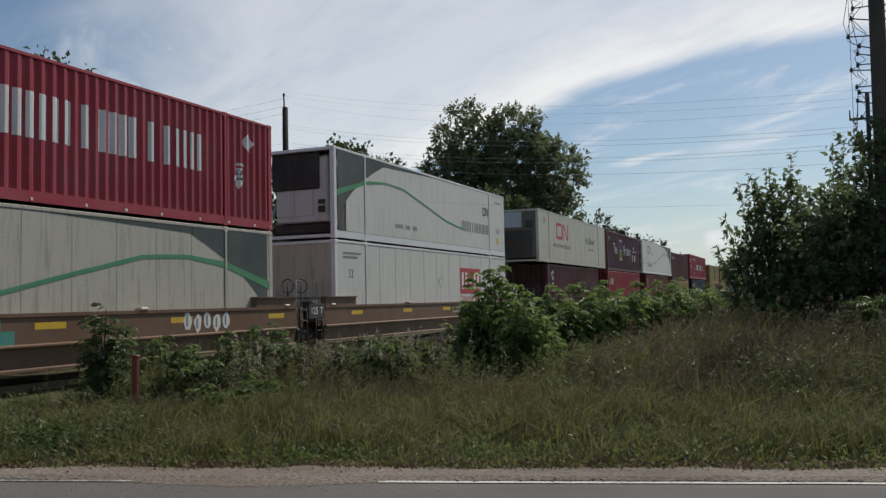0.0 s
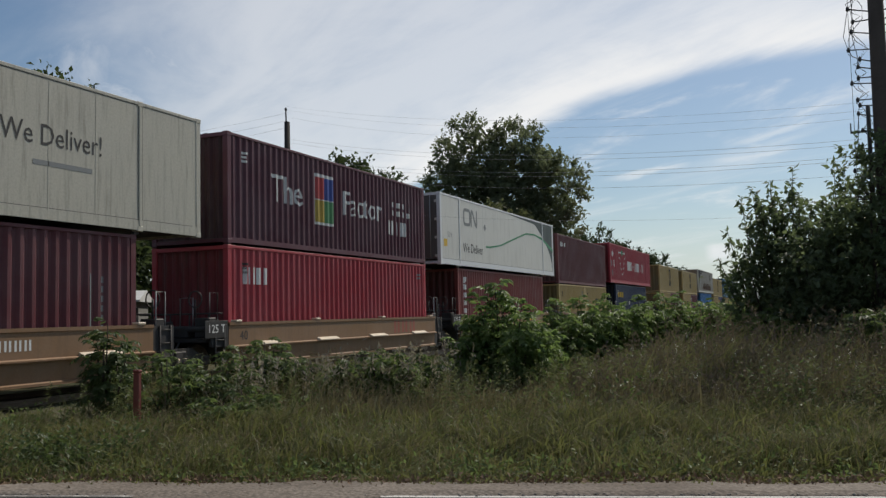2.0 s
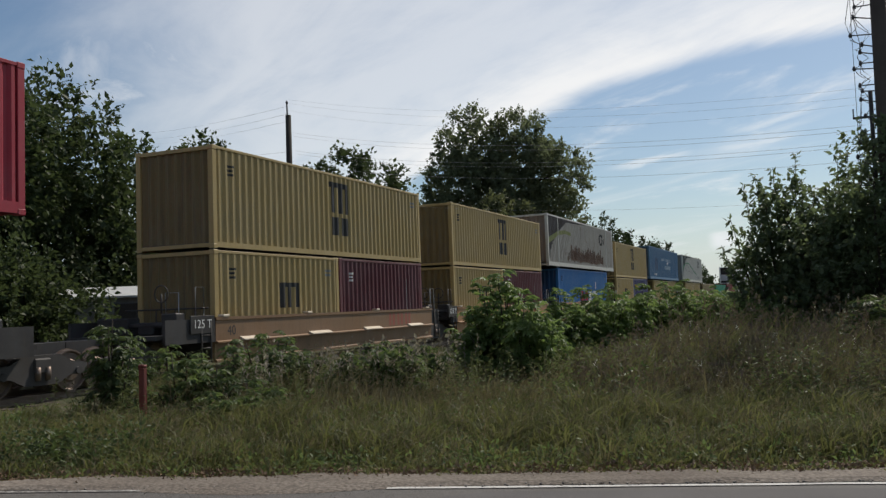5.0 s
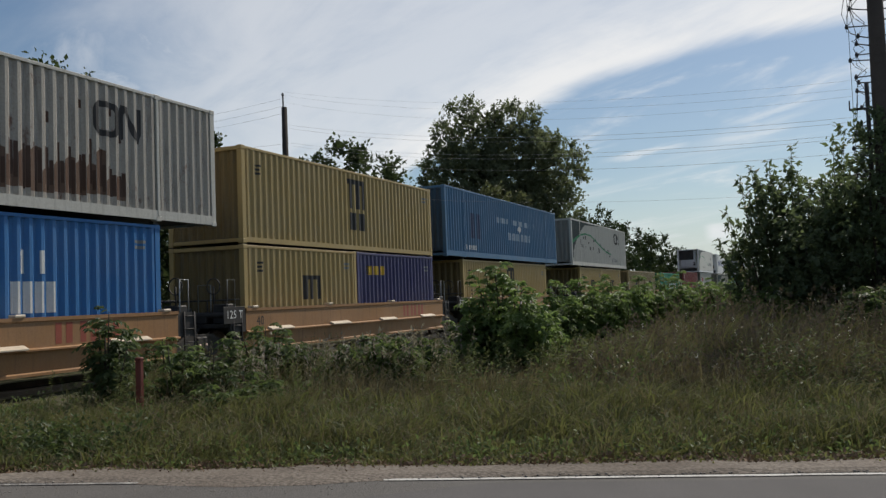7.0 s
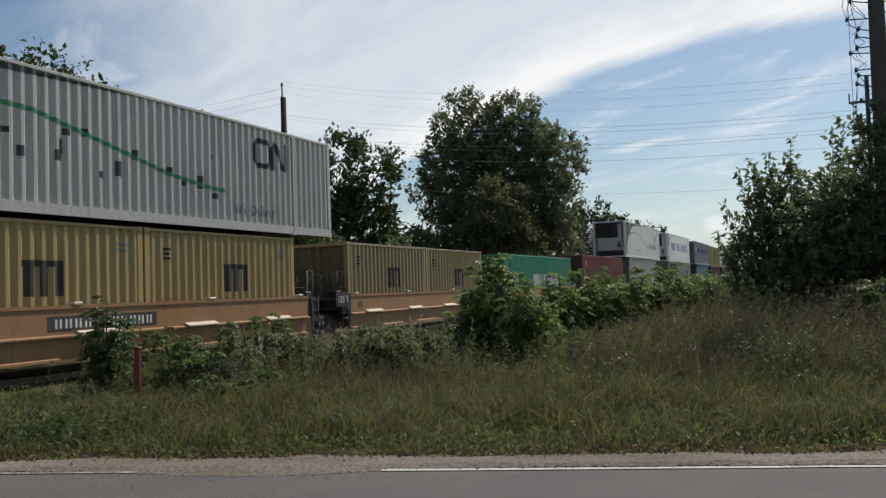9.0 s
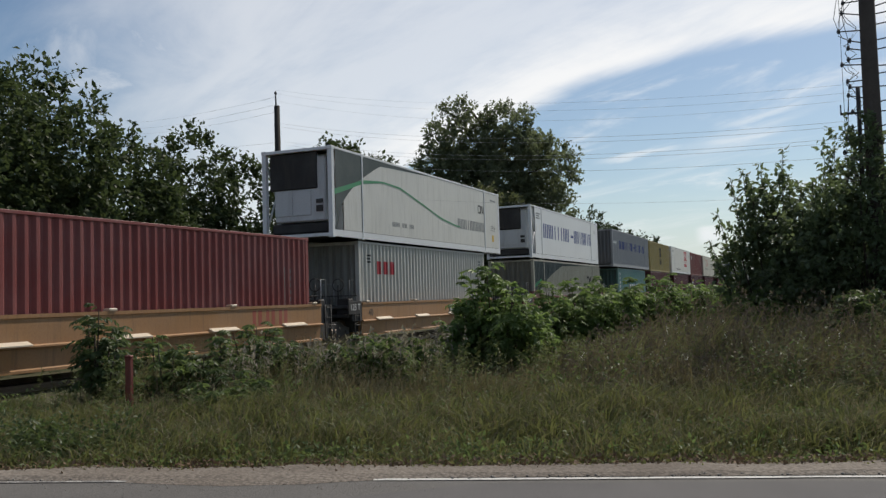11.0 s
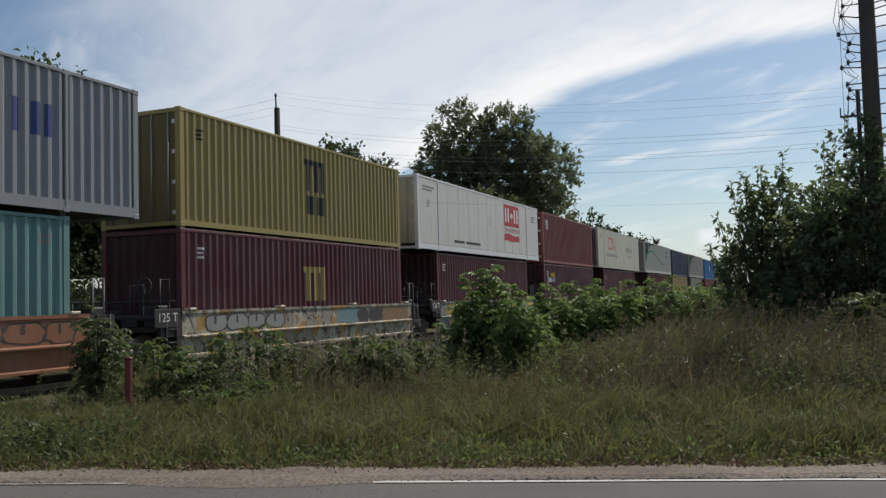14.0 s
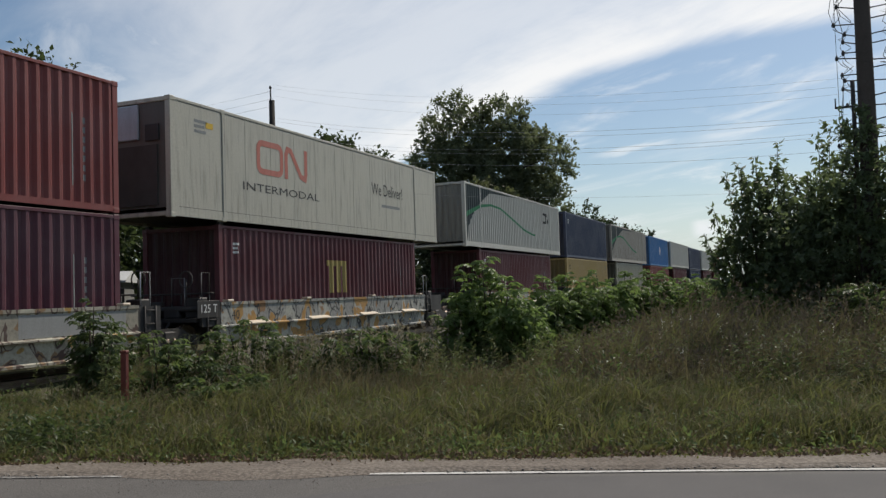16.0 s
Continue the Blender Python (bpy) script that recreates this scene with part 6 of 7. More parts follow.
def build_plants():
    # the sward between the road and the track
    blades("grass", "dense green roadside grass in tufts", -12, 10, 7.9, 12.0, 80000, M_GRASS, 1.06, 0.0084, 11, 0.95, 0.85)
    blades("grass_far", "rank green grass towards the track", -14, 22, 11.5, 24.0, 50000, M_GRASS, 0.95, 0.010, 12, 0.5, spread=0.2)
    dry1, _ = blades("dry_grass", "tall straw-brown grass stems among the green", -7, 12, 8.1, 13.0, 22000, M_DRY, 1.12, 0.0048, 13, 0.95, 0.7, per=9)
    blades("pale_wisps", "pale bent wisps of seeding grass", -11, 11, 8.2, 13.0, 9000, leafy("grass_pale", (0.17, 0.165, 0.10), (0.34, 0.325, 0.22), 0.3), 1.2, 0.0032, 21, 0.95, 1.1, per=6, spread=0.06)
    dry2, _ = blades("dry_weeds", "tall brown seeding weeds on the bank", 0.3, 18, 12.2, 19.0, 33000, M_DRY, 1.08, 0.007, 14, 0.7, 0.35, per=12, spread=0.22)
    dry3, _ = blades("dry_stalks", "thin pale stalks between the shrubs", -7, 0, 12.5, 19.0, 12000, M_DRY, 1.45, 0.006, 18, 0.7, 0.3)
    seed_heads("seed_heads", "brown seed heads on the tall weeds", dry2, 4, M_SEED, 0.07, 15)
    seed_heads("grass_heads", "pale feathery grass heads", np.concatenate([dry1, dry3]), 6, M_DRY, 0.04, 16)
    rng = np.random.default_rng(9)
    seed_heads("wild_flowers", "small white wild flower heads in the weeds", dry2[rng.random(len(dry2)) < 0.006] + [[0, 0, 0.05]], 1, M_FLOWER, 0.035, 17)
    low_weeds("low_weeds", "dark broad-leaved weeds low in the grass", -11, 9, 8.1, 12.5, 620, M_SUMAC, 0.055, 0.22, 19)
    low_weeds("dead_leaves", "brown dead leaves and litter along the gravel edge", -11, 9, 7.72, 8.35, 620, leafy("litter", (0.11, 0.07, 0.045), (0.24, 0.17, 0.12), 0.05, 0.8), 0.05, 0.035, 23, 14, 0.22, 0.075)
    low_weeds("creeping_weeds", "short creeping weeds at the gravel edge", -11, 9, 7.80, 8.5, 420, M_GRASS, 0.045, 0.07, 24, 26, 0.16, 0.05)
    leafy_stalks("upright_weeds", "olive green upright weeds between the shrubs", -7.5, 2.0, 12.0, 17.5, 560, leafy("stalk_leaf", (0.060, 0.080, 0.034), (0.165, 0.185, 0.085), 0.42), 0.78, 0.12, 27)
    plumes = leafy_stalks("plume_weeds", "grey feathery plumed weeds before the track", -4.6, -2.0, 13.0, 16.0, 150, leafy("plume_leaf", (0.11, 0.105, 0.075), (0.21, 0.195, 0.15), 0.35), 0.85, 0.09, 28)
    seed_heads("weed_plumes", "pale grey plumes on the upright weeds", plumes, 1, leafy("plume", (0.20, 0.17, 0.14), (0.33, 0.29, 0.25), 0.3), 0.075, 29)
    leafy_stalks("bank_weeds", "dull green leafy weeds on the bank", 1.0, 14.0, 11.8, 17.8, 950, leafy("bank_leaf", (0.052, 0.066, 0.032), (0.135, 0.150, 0.075), 0.4), 0.92, 0.12, 30)
    asters = leafy_stalks("aster_weeds", "dusty weeds topped with small pale flowers", 2.0, 12.0, 14.0, 18.5, 120, leafy("bank_leaf", (0.052, 0.066, 0.032), (0.135, 0.150, 0.075)), 1.15, 0.10, 31)
    seed_heads("aster_heads", "small whitish flower heads on the weeds", asters, 3, M_FLOWER, 0.03, 32)
    x, y = polar(45.6, 10.5)
    e, n = x * E.x + y * E.y, x * N.x + y * N.y
    low_weeds("weed_clump", "dark bushy low weeds at the gravel edge", e - 0.75, e + 0.75, n - 0.4, n + 0.5, 34, M_SUMAC_DARK, 0.06, 0.44, 25, 120, 0.3)
    low_weeds("rank_weeds", "dark green rank weeds among the brown stems", 0.8, 12, 11.8, 16.0, 120, M_SUMAC_DARK, 0.065, 0.62, 26, 80, 0.3)
    low_weeds("tall_weeds", "mixed broad-leaved weeds before the shrubs", -10, 14, 11.8, 20.0, 380, M_SUMAC, 0.07, 0.36, 20, 70, 0.4)

    # shrubs and young sumac in front of the track: azimuth, distance, height, spread, stems
    for i, (az, d, h, s, k) in enumerate(((44.2, 14.4, 1.85, 0.55, 9), (43.1, 15.4, 1.35, 0.45, 5), (40.0, 14.0, 1.18, 0.42, 7), (40.6, 16.2, 1.25, 0.6, 6), (38.2, 14.2, 0.98, 0.5, 6), (36.6, 15.2, 1.30, 0.6, 9), (34.6, 16.0, 1.42, 0.65, 10), (33.0, 15.8, 1.22, 0.6, 9),
                                         (35.2, 13.0, 0.72, 0.5, 7), (37.4, 12.9, 0.62, 0.5, 7), (28.4, 14.6, 1.12, 0.5, 7), (27.0, 14.2, 1.18, 0.55, 8), (25.4, 14.6, 1.12, 0.5, 7), (24.0, 15.0, 1.05, 0.5, 6), (30.2, 14.4, 0.85, 0.5, 5), (31.4, 17.0, 0.95, 0.6, 10), (29.6, 18.0, 0.70, 0.6, 6), (27.4, 19.0, 0.95, 0.6, 9), (25.9, 19.6, 0.90, 0.6, 9), (23.8, 20.0, 0.75, 0.6, 7), (22.2, 20.5, 0.85, 0.6, 8))):
        x, y = polar(az, d)
        shrub("sumac_shrub", "young green sumac with feather leaves in the weeds", x, y, h, s, k, M_SUMAC_DARK if i % 3 == 1 or az > 43 else M_SUMAC, 30 + i, leaf=0.125, frond=0.40, per=13, pairs=8)
    for i, (az, d, h, s, k) in enumerate(((19.1, 16.6, 2.22, 1.02, 26), (17.5, 18.0, 1.55, 0.6, 16), (20.9, 17.4, 1.45, 0.5, 14), (15.4, 23.0, 1.95, 0.8, 20), (13.4, 24.0, 2.25, 0.9, 24), (11.9, 25.0, 2.35, 0.9, 22), (10.2, 26.5, 2.25, 1.0, 22), (8.4, 27.0, 2.35, 1.1, 22), (6.6, 27.5, 2.45, 1.2, 22), (4.6, 26.0, 2.2, 1.2, 20), (2.4, 24.0, 1.9, 1.2, 20), (-4.2, 17.5, 1.75, 1.0, 24))):
        x, y = polar(az, d)
        shrub("leafy_bush", "bright green leafy bush standing in the weeds" if az > 0 else "dark green leafy bush standing in the weeds", x, y, h, s, k, M_BUSH if az > 0 else M_SUMAC_DARK, 60 + i, leaf=0.15, frond=0.46, per=20)

    # dark saplings and ivy by the near pole
    x, y = polar(1.7, 25.5)
    sapling("dark green multi-stemmed sapling beside the pole", x, y, [(-1.75, 0, 3.0), (-1.5, 0.2, 3.75), (-1.6, -0.3, 2.5), (-1.1, 0, 4.65), (-0.8, 0.3, 4.95), (-0.55, -0.3, 4.4), (-0.30, 0, 5.05), (-0.1, 0.4, 4.5), (0.02, -0.4, 4.0), (0.28, 0, 5.35), (0.42, 0.3, 4.6), (0.7, -0.2, 4.35), (1.0, 0.2, 4.3), (1.3, 0, 4.7), (-1.0, -0.6, 3.2), (0.4, -0.7, 3.3), (1.2, -0.6, 3.4)],
            [(-0.7, 0, 2.4, 0.55, 0.7, 1.1), (0.2, 0.1, 2.9, 0.9, 0.8, 1.5), (1.2, 0.2, 2.6, 1.0, 1.0, 1.6), (-0.5, -0.3, 0.9, 1.2, 1.0, 0.8), (-0.4, 0.2, 3.6, 0.5, 0.5, 0.9)], 6500, M_SAPLING, 3)
    x, y = polar(-1.2, 24.5)
    sapling("dark green multi-stemmed sapling beside the pole", x, y, [(-0.3, 0, 4.4), (-0.6, 0.2, 3.9), (0.02, 0, 5.3), (0.28, 0.2, 5.2), (0.5, -0.3, 4.4), (0.75, 0, 5.0), (1.1, 0.2, 5.4), (-0.2, -0.5, 3.5), (0.7, -0.6, 3.8), (1.3, -0.2, 4.6), (-0.9, 0, 3.4)],
            [(-0.5, 0, 2.2, 1.0, 1.0, 1.5), (0.6, 0.2, 3.1, 1.0, 1.0, 1.7), (0.1, -0.2, 1.2, 1.4, 1.2, 1.0)], 6500, M_SAPLING, 4)
    x, y = polar(-3.2, 23.4)
    tree("climbing_vine", "leafy green vine climbing the dark pole", x, y, [(0.1, 0, 2.2, 1.3, 1.0, 2.0), (0.15, 0, 4.2, 0.7, 0.6, 1.2), (-0.1, 0, 5.3, 0.35, 0.35, 0.6), (1.4, 0, 2.6, 1.2, 1.0, 2.0)], 9500, 0.14, M_SAPLING, 0.06, 0.25, per=22, seed=6, hollow=0.2, category="vine")
    # trees behind the track
    x, y = polar(19.3, 69)
    tree("maple_tree", "large dark green maple with a two-headed crown", x, y, [(-2.3, 0, 13.9, 2.1, 2.4, 2.9), (-3.6, 0, 11.4, 2.4, 2.6, 2.6), (1.6, 0.5, 13.9, 2.0, 2.2, 2.7), (-0.4, 0, 13.3, 1.7, 2.0, 2.5), (1.6, 0.5, 11.0, 3.0, 3.0, 3.2), (4.5, 0, 11.0, 2.1, 2.6, 2.7), (3.5, 0, 13.0, 1.3, 1.5, 1.5), (4.6, 0, 7.6, 1.8, 2.4, 2.6), (-4.9, 0, 9.0, 1.8, 2.4, 2.0), (-4.0, 0, 14.4, 0.9, 1.0, 0.8), (-4.9, 0, 12.7, 1.0, 1.2, 0.8), (-5.3, 0, 11.1, 0.9, 1.2, 0.9), (-1.0, -1.0, 9.6, 4.0, 3.2, 3.0), (0.6, -1.0, 6.4, 4.6, 3.4, 3.6), (-3.0, -0.5, 4.2, 3.6, 3.0, 3.2), (2.6, 0, 4.0, 3.4, 3.0, 3.0), (-2.0, 0, 16.5, 0.5, 0.6, 0.8), (1.2, 0, 16.4, 0.5, 0.6, 0.7), (6.3, 0, 11.6, 0.5, 0.6, 0.7)], 90000, 0.24, M_MAPLE, 0.42, 0.52, per=44, seed=21, hollow=0.42)
    x, y = polar(19.2, 62)
    tree("young_tree", "olive green young tree before the maple", x, y, [(0.0, 0, 6.3, 2.0, 2.0, 2.6), (0.5, 0, 3.6, 2.7, 2.0, 2.6), (-1.3, 0, 4.8, 1.7, 1.8, 2.3)], 13000, 0.24, leafy("young_leaf", (0.085, 0.100, 0.052), (0.150, 0.160, 0.085), 0.4), 0.16, 0.45, per=34, seed=22)
    x, y = polar(29.7, 60)
    tree("locust_tree", "dark open-crowned tree with loose foliage", x, y, [(-2.2, 0, 9.5, 1.4, 1.5, 1.5), (0.2, 0, 9.6, 1.9, 1.8, 2.4), (3.0, 0, 8.6, 1.2, 1.4, 2.2), (-1.2, 0, 7.0, 2.6, 2.0, 2.0), (1.8, 0, 5.8, 2.4, 2.0, 2.6), (0, 0, 4.0, 3.8, 2.4, 2.0)], 17000, 0.30, M_OAK, 0.24, 0.6, per=40, seed=23)
    for i, (az, d, lobes, cnt) in enumerate((
            (34.8, 48, [(0, 0, 5.6, 2.2, 2.0, 3.2), (1.2, 0, 3.4, 2.6, 2.0, 2.6), (-1.6, 0, 3.4, 2.2, 2, 2.4)], 9000),
            (38.3, 46, [(0, 0, 7.0, 1.7, 1.8, 3.2), (-1.0, 0, 4.2, 2.8, 2.2, 3.0)], 8000),
            (42.6, 40, [(0, 0, 5.6, 2.4, 2.4, 3.0), (0.6, 0, 3.6, 3.0, 2.4, 2.8)], 8000),
            (47.5, 37, [(0.7, 0, 7.5, 2.45, 2.2, 3.0), (-1.7, 0, 7.3, 2.45, 2.2, 3.2), (1.7, 0, 5.1, 2.0, 2.0, 3.3), (0, 0, 3.8, 4.0, 2.4, 3.1)], 13000),
            (52.5, 33, [(0.5, 0, 6.8, 2.6, 2.4, 3.0), (-1.5, 0, 4.0, 3.0, 2.2, 3.2)], 8000))):
        x, y = polar(az, d)
        tree("roadside_tree", "dark green broadleaf tree behind the track", x, y, lobes, int(cnt * 1.7), 0.24, M_OAK, 0.2, 0.55, per=40, seed=40 + i)
    for i, (az, d, lobes) in enumerate((
            (13.3, 100, [(0, 0, 6.0, 2.6, 2.4, 4.6), (2.0, 0, 3.6, 3.0, 2.4, 3.2)]), (11.4, 108, [(0, 0, 5.0, 3.4, 2.4, 4.0)]), (9.8, 122, [(0, 0, 4.4, 3.8, 2.4, 3.6)]),
            (8.2, 150, [(0, 0, 4.0, 4.6, 2.6, 3.4)]), (15.4, 95, [(0, 0, 5.6, 3.0, 2.4, 4.2)]), (24.6, 66, [(0, 0, 3.0, 3.4, 2.0, 2.6)]), (27.0, 58, [(0, 0, 2.2, 2.4, 1.8, 2.2)]), (32.0, 54, [(0, 0, 2.6, 2.8, 2.0, 2.4)]))):
        x, y = polar(az, d)
        tree("distant_tree", "dark green tree far behind the track", x, y, lobes, 6000, 0.34, M_FAR if d > 90 else M_MAPLE, 0.16, 0.7, per=40, seed=70 + i)
    # undergrowth right behind the track
    for i, (az, d, h) in enumerate(((30.5, 42, 2.6), (33.5, 38, 3.0), (36.5, 36, 2.8), (38.5, 36, 3.2), (44.5, 38, 3.2), (51.0, 31, 3.0), (54.0, 29, 3.2), (48.4, 27.5, 3.4), (50.0, 26.5, 3.6), (51.8, 26, 3.4), (53.4, 25.6, 3.4), (46.9, 35, 3.6), (27.0, 50, 2.6), (23.5, 60, 3.0), (20.0, 66, 3.0), (17.0, 72, 3.2))):
        x, y = polar(az, d)
        tree("hedge_shrub", "dense dark hedge shrub behind the track", x, y, [(0, 0, h * 0.5, 1.8, 1.2, h * 0.5), (0.9, 0, h * 0.35, 1.6, 1.2, h * 0.4)], 5000, 0.16, M_OAK, 0.06, 0.4, per=30, seed=90 + i, hollow=0.2, category="shrub")
    # a bare, twiggy tree beside the maple
    t = new("bare_tree")
    t.matrix_basis = pose(*polar(14.0, 84), -0.2)
    tagged(t, "pale leafless tree with fine bare twigs", "tree")
    part("trunk", tube([(0, 0, -0.2), (0.1, 0, 3), (0, 0, 5.5)], [0.16, 0.12, 0.07], 7), M_BARK, t)
    rr = random.Random(12)
    pale = gritty("pale_bark", (0.22, 0.20, 0.18), (0.16, 0.15, 0.135), 4, 0.9, 0.01)
    for i in range(16):
        a0 = rr.uniform(0, 6.28)
        z0 = rr.uniform(2.4, 5.4)
        d = Vector((math.cos(a0), math.sin(a0), rr.uniform(0.8, 1.8))).normalized()
        ln = rr.uniform(2.0, 3.8)
        p0, p1 = Vector((0, 0, z0)), Vector((0, 0, z0)) + d * ln
        bm = tube([p0, p0.lerp(p1, 0.5) + Vector((0, 0, 0.15)), p1], [0.05, 0.035, 0.014], 5)
        for k in range(7):
            f = rr.uniform(0.35, 0.95)
            q0 = p0.lerp(p1, f)
            tube([q0, q0 + (d + Vector((rr.uniform(-0.8, 0.8), rr.uniform(-0.8, 0.8), rr.uniform(0, 0.7)))).normalized() * rr.uniform(0.6, 1.3)], [0.018, 0.008], 4, bm)
        part("branch", bm, pale, t)
    # woods on the horizon
    lobes = []
    rng = np.random.default_rng(77)
    for i in range(60):
        az = -8 + 70 * i / 60
        x, y = polar(az, 330 + 60 * rng.random())
        lobes.append((x, y, 4 + 2.5 * rng.random(), 7, 5, 5 + 2.5 * rng.random()))
    me, _ = crown_mesh("far_woods", lobes, 30000, 1.3, M_FAR, 2.4, rng, 40, 0.3)
    tagged(new("far_woods", me), "hazy green line of distant woods", "woods", kind="stuff")


# ---------------------------------------------------------------- poles, wires, marker post
def curve_wire(name, a, b, sag, parent=None, r=0.012):
    pts = []
    a, b = Vector(a), Vector(b)
    for i in range(25):
        f = i / 24
        p = a.lerp(b, f)
        p.z -= sag * 4 * f * (1 - f)
        pts.append(tuple(p))
    return tube(pts, r, 5)


def build_poles():
    # far utility pole behind the track
    ax = -21.75, 33.5
    p = new("utility_pole")
    p.matrix_basis = pose(ax[0], ax[1], -0.3)
    tagged(p, "dark wooden utility pole behind the track", "pole")
    part("shaft", tube([(0, 0, -0.2), (0, 0, 5), (0, 0, 10.6)], [0.17, 0.15, 0.125], 10), gritty("tarred_wood", (0.035, 0.030, 0.027), (0.06, 0.052, 0.046), 5, 0.9, 0.01), p)
    part("pin", tube([(-0.05, 0, 10.5), (-0.06, 0, 11.15)], 0.035, 6), M_WIRE, p)
    part("insulator", tube([(-0.06, 0, 11.1), (-0.06, 0, 11.16), (-0.06, 0, 11.2), (-0.06, 0, 11.28)], [0.03, 0.06, 0.06, 0.02], 8), M_WIRE, p)
    p2 = new("utility_pole")
    p2.matrix_basis = pose(*polar(26.0, 64), -0.3)
    tagged(p2, "weathered grey utility pole among the trees", "pole")
    part("shaft", tube([(0, 0, -0.2), (0, 0, 8.0)], [0.16, 0.12], 8), M_POLE, p2)
    part("cross_arm", boxes((-0.6, -0.05, 7.4, 0.6, 0.05, 7.5)), M_POLE, p2)

    # near pole thick with pegs and loops of wire
    base = Vector((1.63, 23.8, -0.3))
    q = new("telegraph_pole")
    q.matrix_basis = Matrix.Translation(base) @ pose(0, 0, 0, 0, 0.2, 0)
    tagged(q, "thick dark wooden pole covered in pegs and looped wires", "pole")
    part("shaft", tube([(0, 0, -0.3), (0, 0, 5), (0, 0, 13)], [0.235, 0.205, 0.155], 14), M_POLE, q)
    rng = random.Random(4)
    arms, ends = [], {1: [], -1: []}
    for s in (1, -1):
        z = 4.3
        while z < 12.5:
            ln = rng.uniform(0.24, 0.50)
            tilt = rng.uniform(-0.12, 0.25)
            r = 0.17
            a, b = Vector((s * r, -0.05, z)), Vector((s * (r + ln), -0.12, z + tilt * ln))
            arm = part("peg", tube([a, b], 0.016, 6), M_WIRE, q, "dark steel peg bracket")
            part("insulator", tube([b + Vector((0, 0, -0.05)), b + Vector((0, 0, 0.0)), b + Vector((0, 0, 0.07))], [0.03, 0.045, 0.02], 8), M_WIRE, arm)
            ends[s].append(b)
            z += rng.uniform(0.15, 0.42)
    for s in (1, -1):
        bm = bmesh.new()
        for hop in (1, 2, 3):
            for a, b in zip(ends[s], ends[s][hop:]):
                if hop > 1 and rng.random() < 0.35:
                    continue
                bow = s * rng.uniform(-0.26, 0.12)
                tube([a, a.lerp(b, 0.3) + Vector((bow, 0.05, 0.04)), a.lerp(b, 0.7) + Vector((bow * rng.uniform(-0.4, 1.0), -0.05, -0.05)), b], 0.0085, 5, bm)
        tube([Vector((s * 0.62, -0.1, 4.0)), Vector((s * 0.64, -0.1, 12.6))], 0.006, 5, bm)
        part("wire_loop", bm, M_WIRE, q, "thin looping wires")
    part("riser_pipe", tube([(-0.30, -0.08, 4.0), (-0.30, -0.08, 6.6)], 0.05, 8), M_DARK, q)
    part("bracket", boxes((-0.72, -0.12, 5.95, -0.30, -0.06, 6.0), (-0.72, -0.12, 5.95, -0.69, -0.06, 6.2)), M_WIRE, q)

    # wires between the two poles and on to the far side
    top = Vector((ax[0], ax[1], 0))
    for i, (z1, z2, sag) in enumerate(((11.02, 6.42, 0.55), (10.86, 6.22, 0.60), (10.55, 6.05, 0.7), (9.55, 5.53, 0.55), (9.40, 5.42, 0.57), (8.75, 5.13, 0.55), (8.62, 5.04, 0.57), (8.15, 4.68, 0.55), (6.75, 3.75, 0.5))):
        me = as_mesh(curve_wire("w", top + Vector((0, 0.1 * i, z1)), (1.2, 23.8 + 0.05 * i, z2), sag, None, 0.0024 if i < 3 or i == 8 else 0.0038), M_CABLE)
        tagged(new("overhead_wire", me), "thin sagging overhead wire", "wire", group="overhead wires")
    for i, (z1, z2) in enumerate(((10.72, 7.7), (10.4, 7.3), (10.1, 7.0), (8.7, 5.9))):
        me = as_mesh(curve_wire("w", top + Vector((0, 0.1 * i, z1)), (-62, 67 + i, z2 + 11.8), 0.3, None, 0.005), M_CABLE)
        tagged(new("overhead_wire", me), "thin sagging overhead wire", "wire", group="overhead wires")

    # equipment hut beyond the track
    hut = new("equipment_hut")
    hut.matrix_basis = pose(-22.45, 23.1, -0.2, 0, 0, 30)
    tagged(hut, "small grey trackside equipment hut with pale roof", "hut")
    grey = paint("hut_grey", (0.20, 0.20, 0.19), 0.7, 0.4, 0.05)
    part("wall", boxes((-1.30, -0.95, 0, 1.30, 0.95, 2.3), bevel=0.02), grey, hut)
    bm = extrude_y([(-1.1, 2.30), (1.1, 2.30), (1.1, 2.36), (0, 2.70), (-1.1, 2.36)], -1.45, 1.45)
    bmesh.ops.rotate(bm, verts=bm.verts[:], cent=(0, 0, 0), matrix=Matrix.Rotation(radians(90), 3, "Z"))
    part("roof", bm, paint("hut_roof", (0.62, 0.63, 0.63), 0.5, 0.2, 0.02), hut, "pale sheet metal roof")
    door = part("door", boxes((0.5, -1.09, 0.1, 1.4, -1.05, 2.1), bevel=0.01), M_DARK, hut, "dark steel door")
    part("handle", boxes((0.58, -1.14, 1.0, 0.63, -1.09, 1.15)), M_SILVER, door)

    # red marker post in the weeds
    x, y = polar(42.2, 13.3)
    m = new("marker_post")
    m.matrix_basis = pose(x, y, field_z(x, y) - 0.1)
    tagged(m, "rusty red steel marker post in the grass", "post")
    part("post", boxes((-0.05, -0.035, 0, 0.05, 0.035, 0.98), bevel=0.01), paint("post_red", (0.17, 0.035, 0.026), 0.6, 0.5, 0.3), m)
    part("cap", boxes((-0.055, -0.04, 0.98, 0.055, 0.04, 1.02), bevel=0.01), paint("post_red", (0.22, 0.04, 0.03)), m)



build_ground()
build_train()
build_poles()
build_plants()


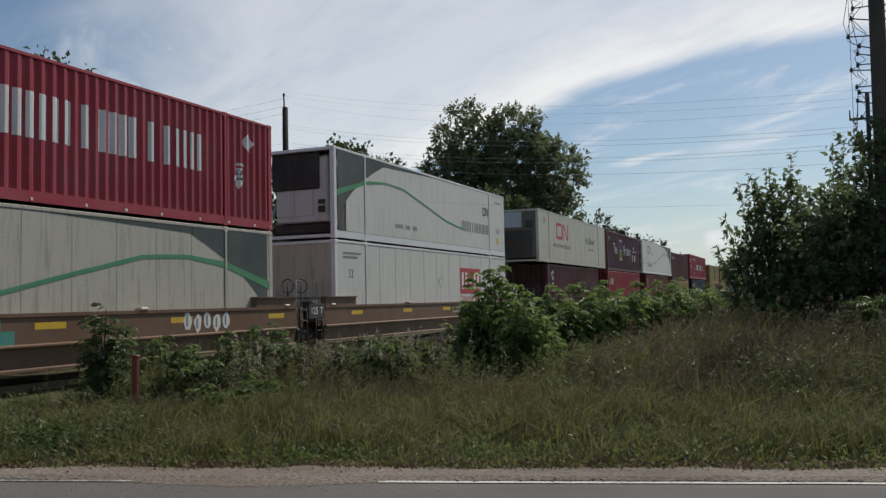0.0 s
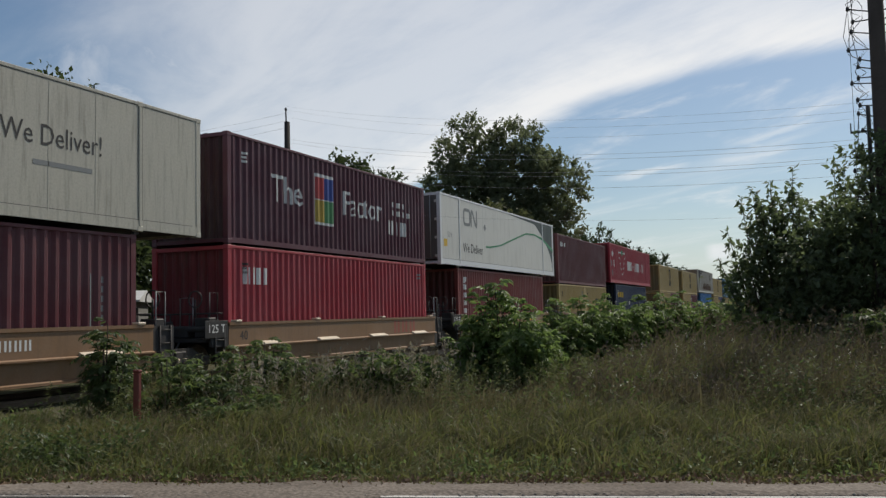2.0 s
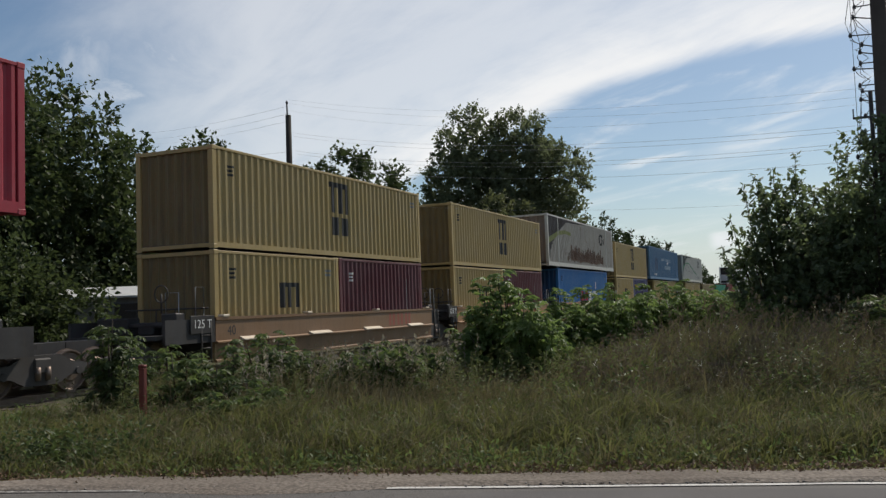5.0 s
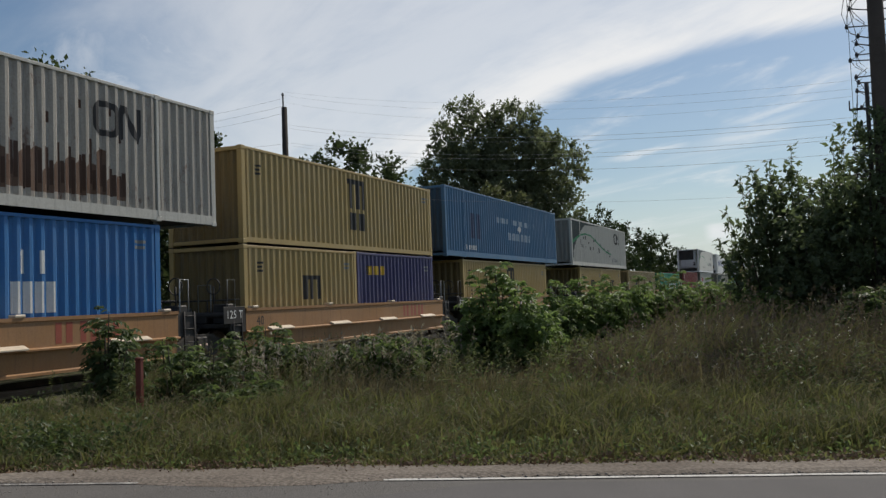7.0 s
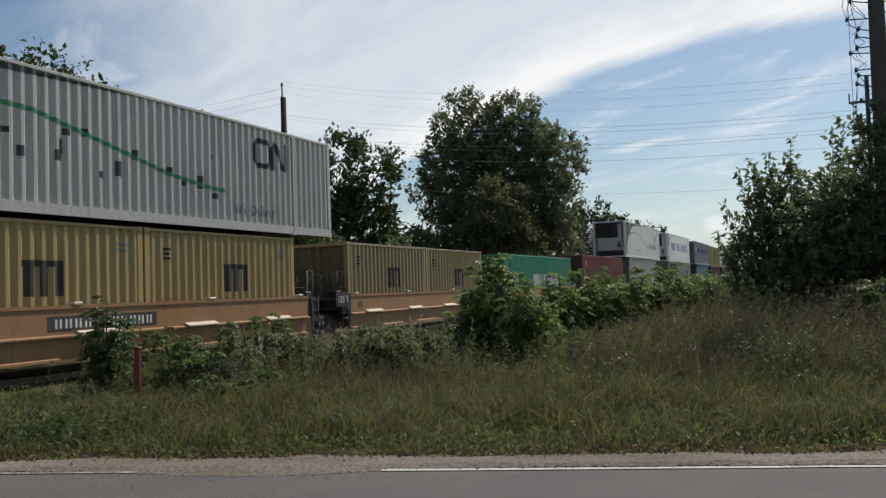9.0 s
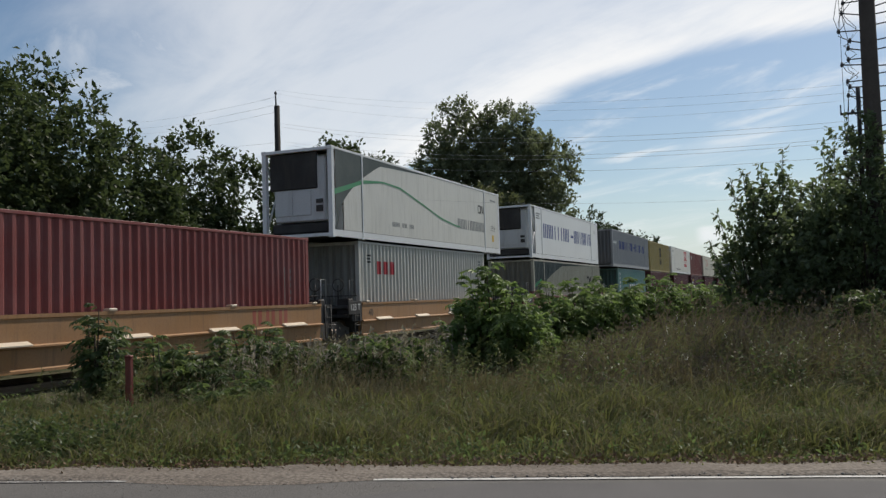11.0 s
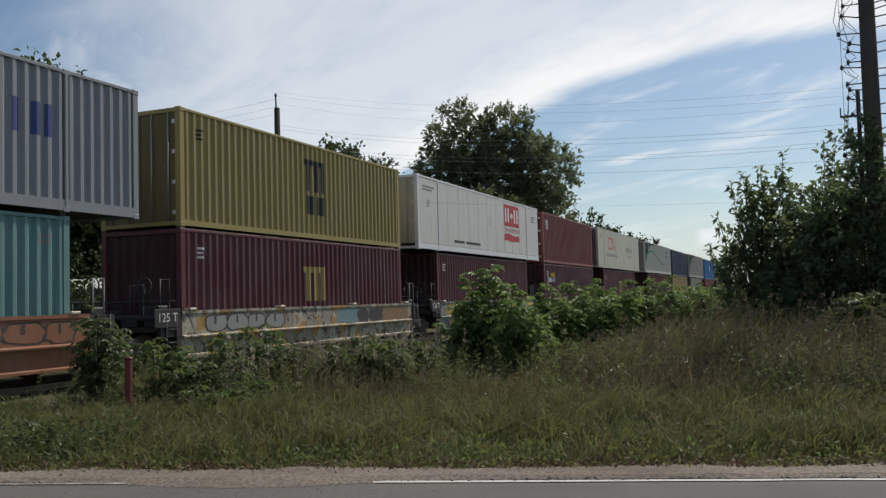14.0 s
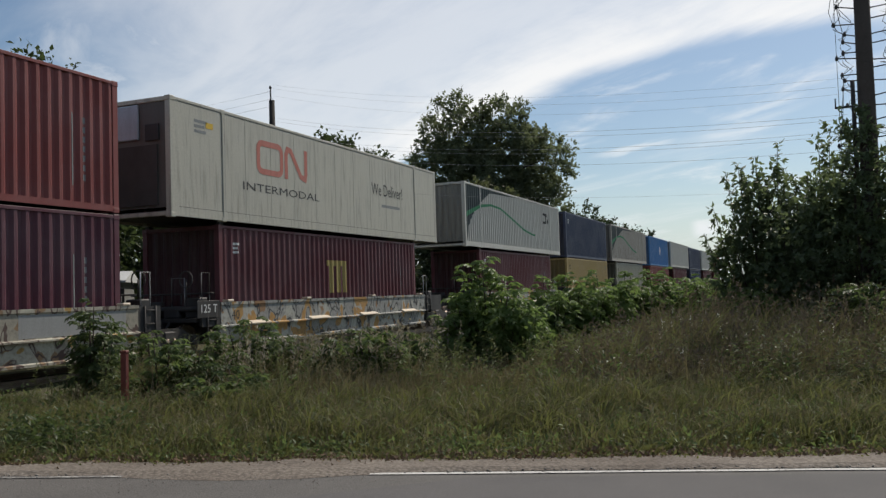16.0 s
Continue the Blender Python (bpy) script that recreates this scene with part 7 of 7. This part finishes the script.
def motions():
    """The whole train rolls towards -y at an even pace."""
    for thing, y, z in ROLLING:
        rows = []
        for t in (0.0, 2.0, 4.0, 6.0, 8.0, 10.0, 12.0, 14.0, 16.0):
            s = SPEED * (t - 8.0) + 0.5 * GAIN * (t - 8.0) ** 2
            rows.append((t, pose(TRACK_X, y - s, z)))
        walk(thing, rows)


motions()
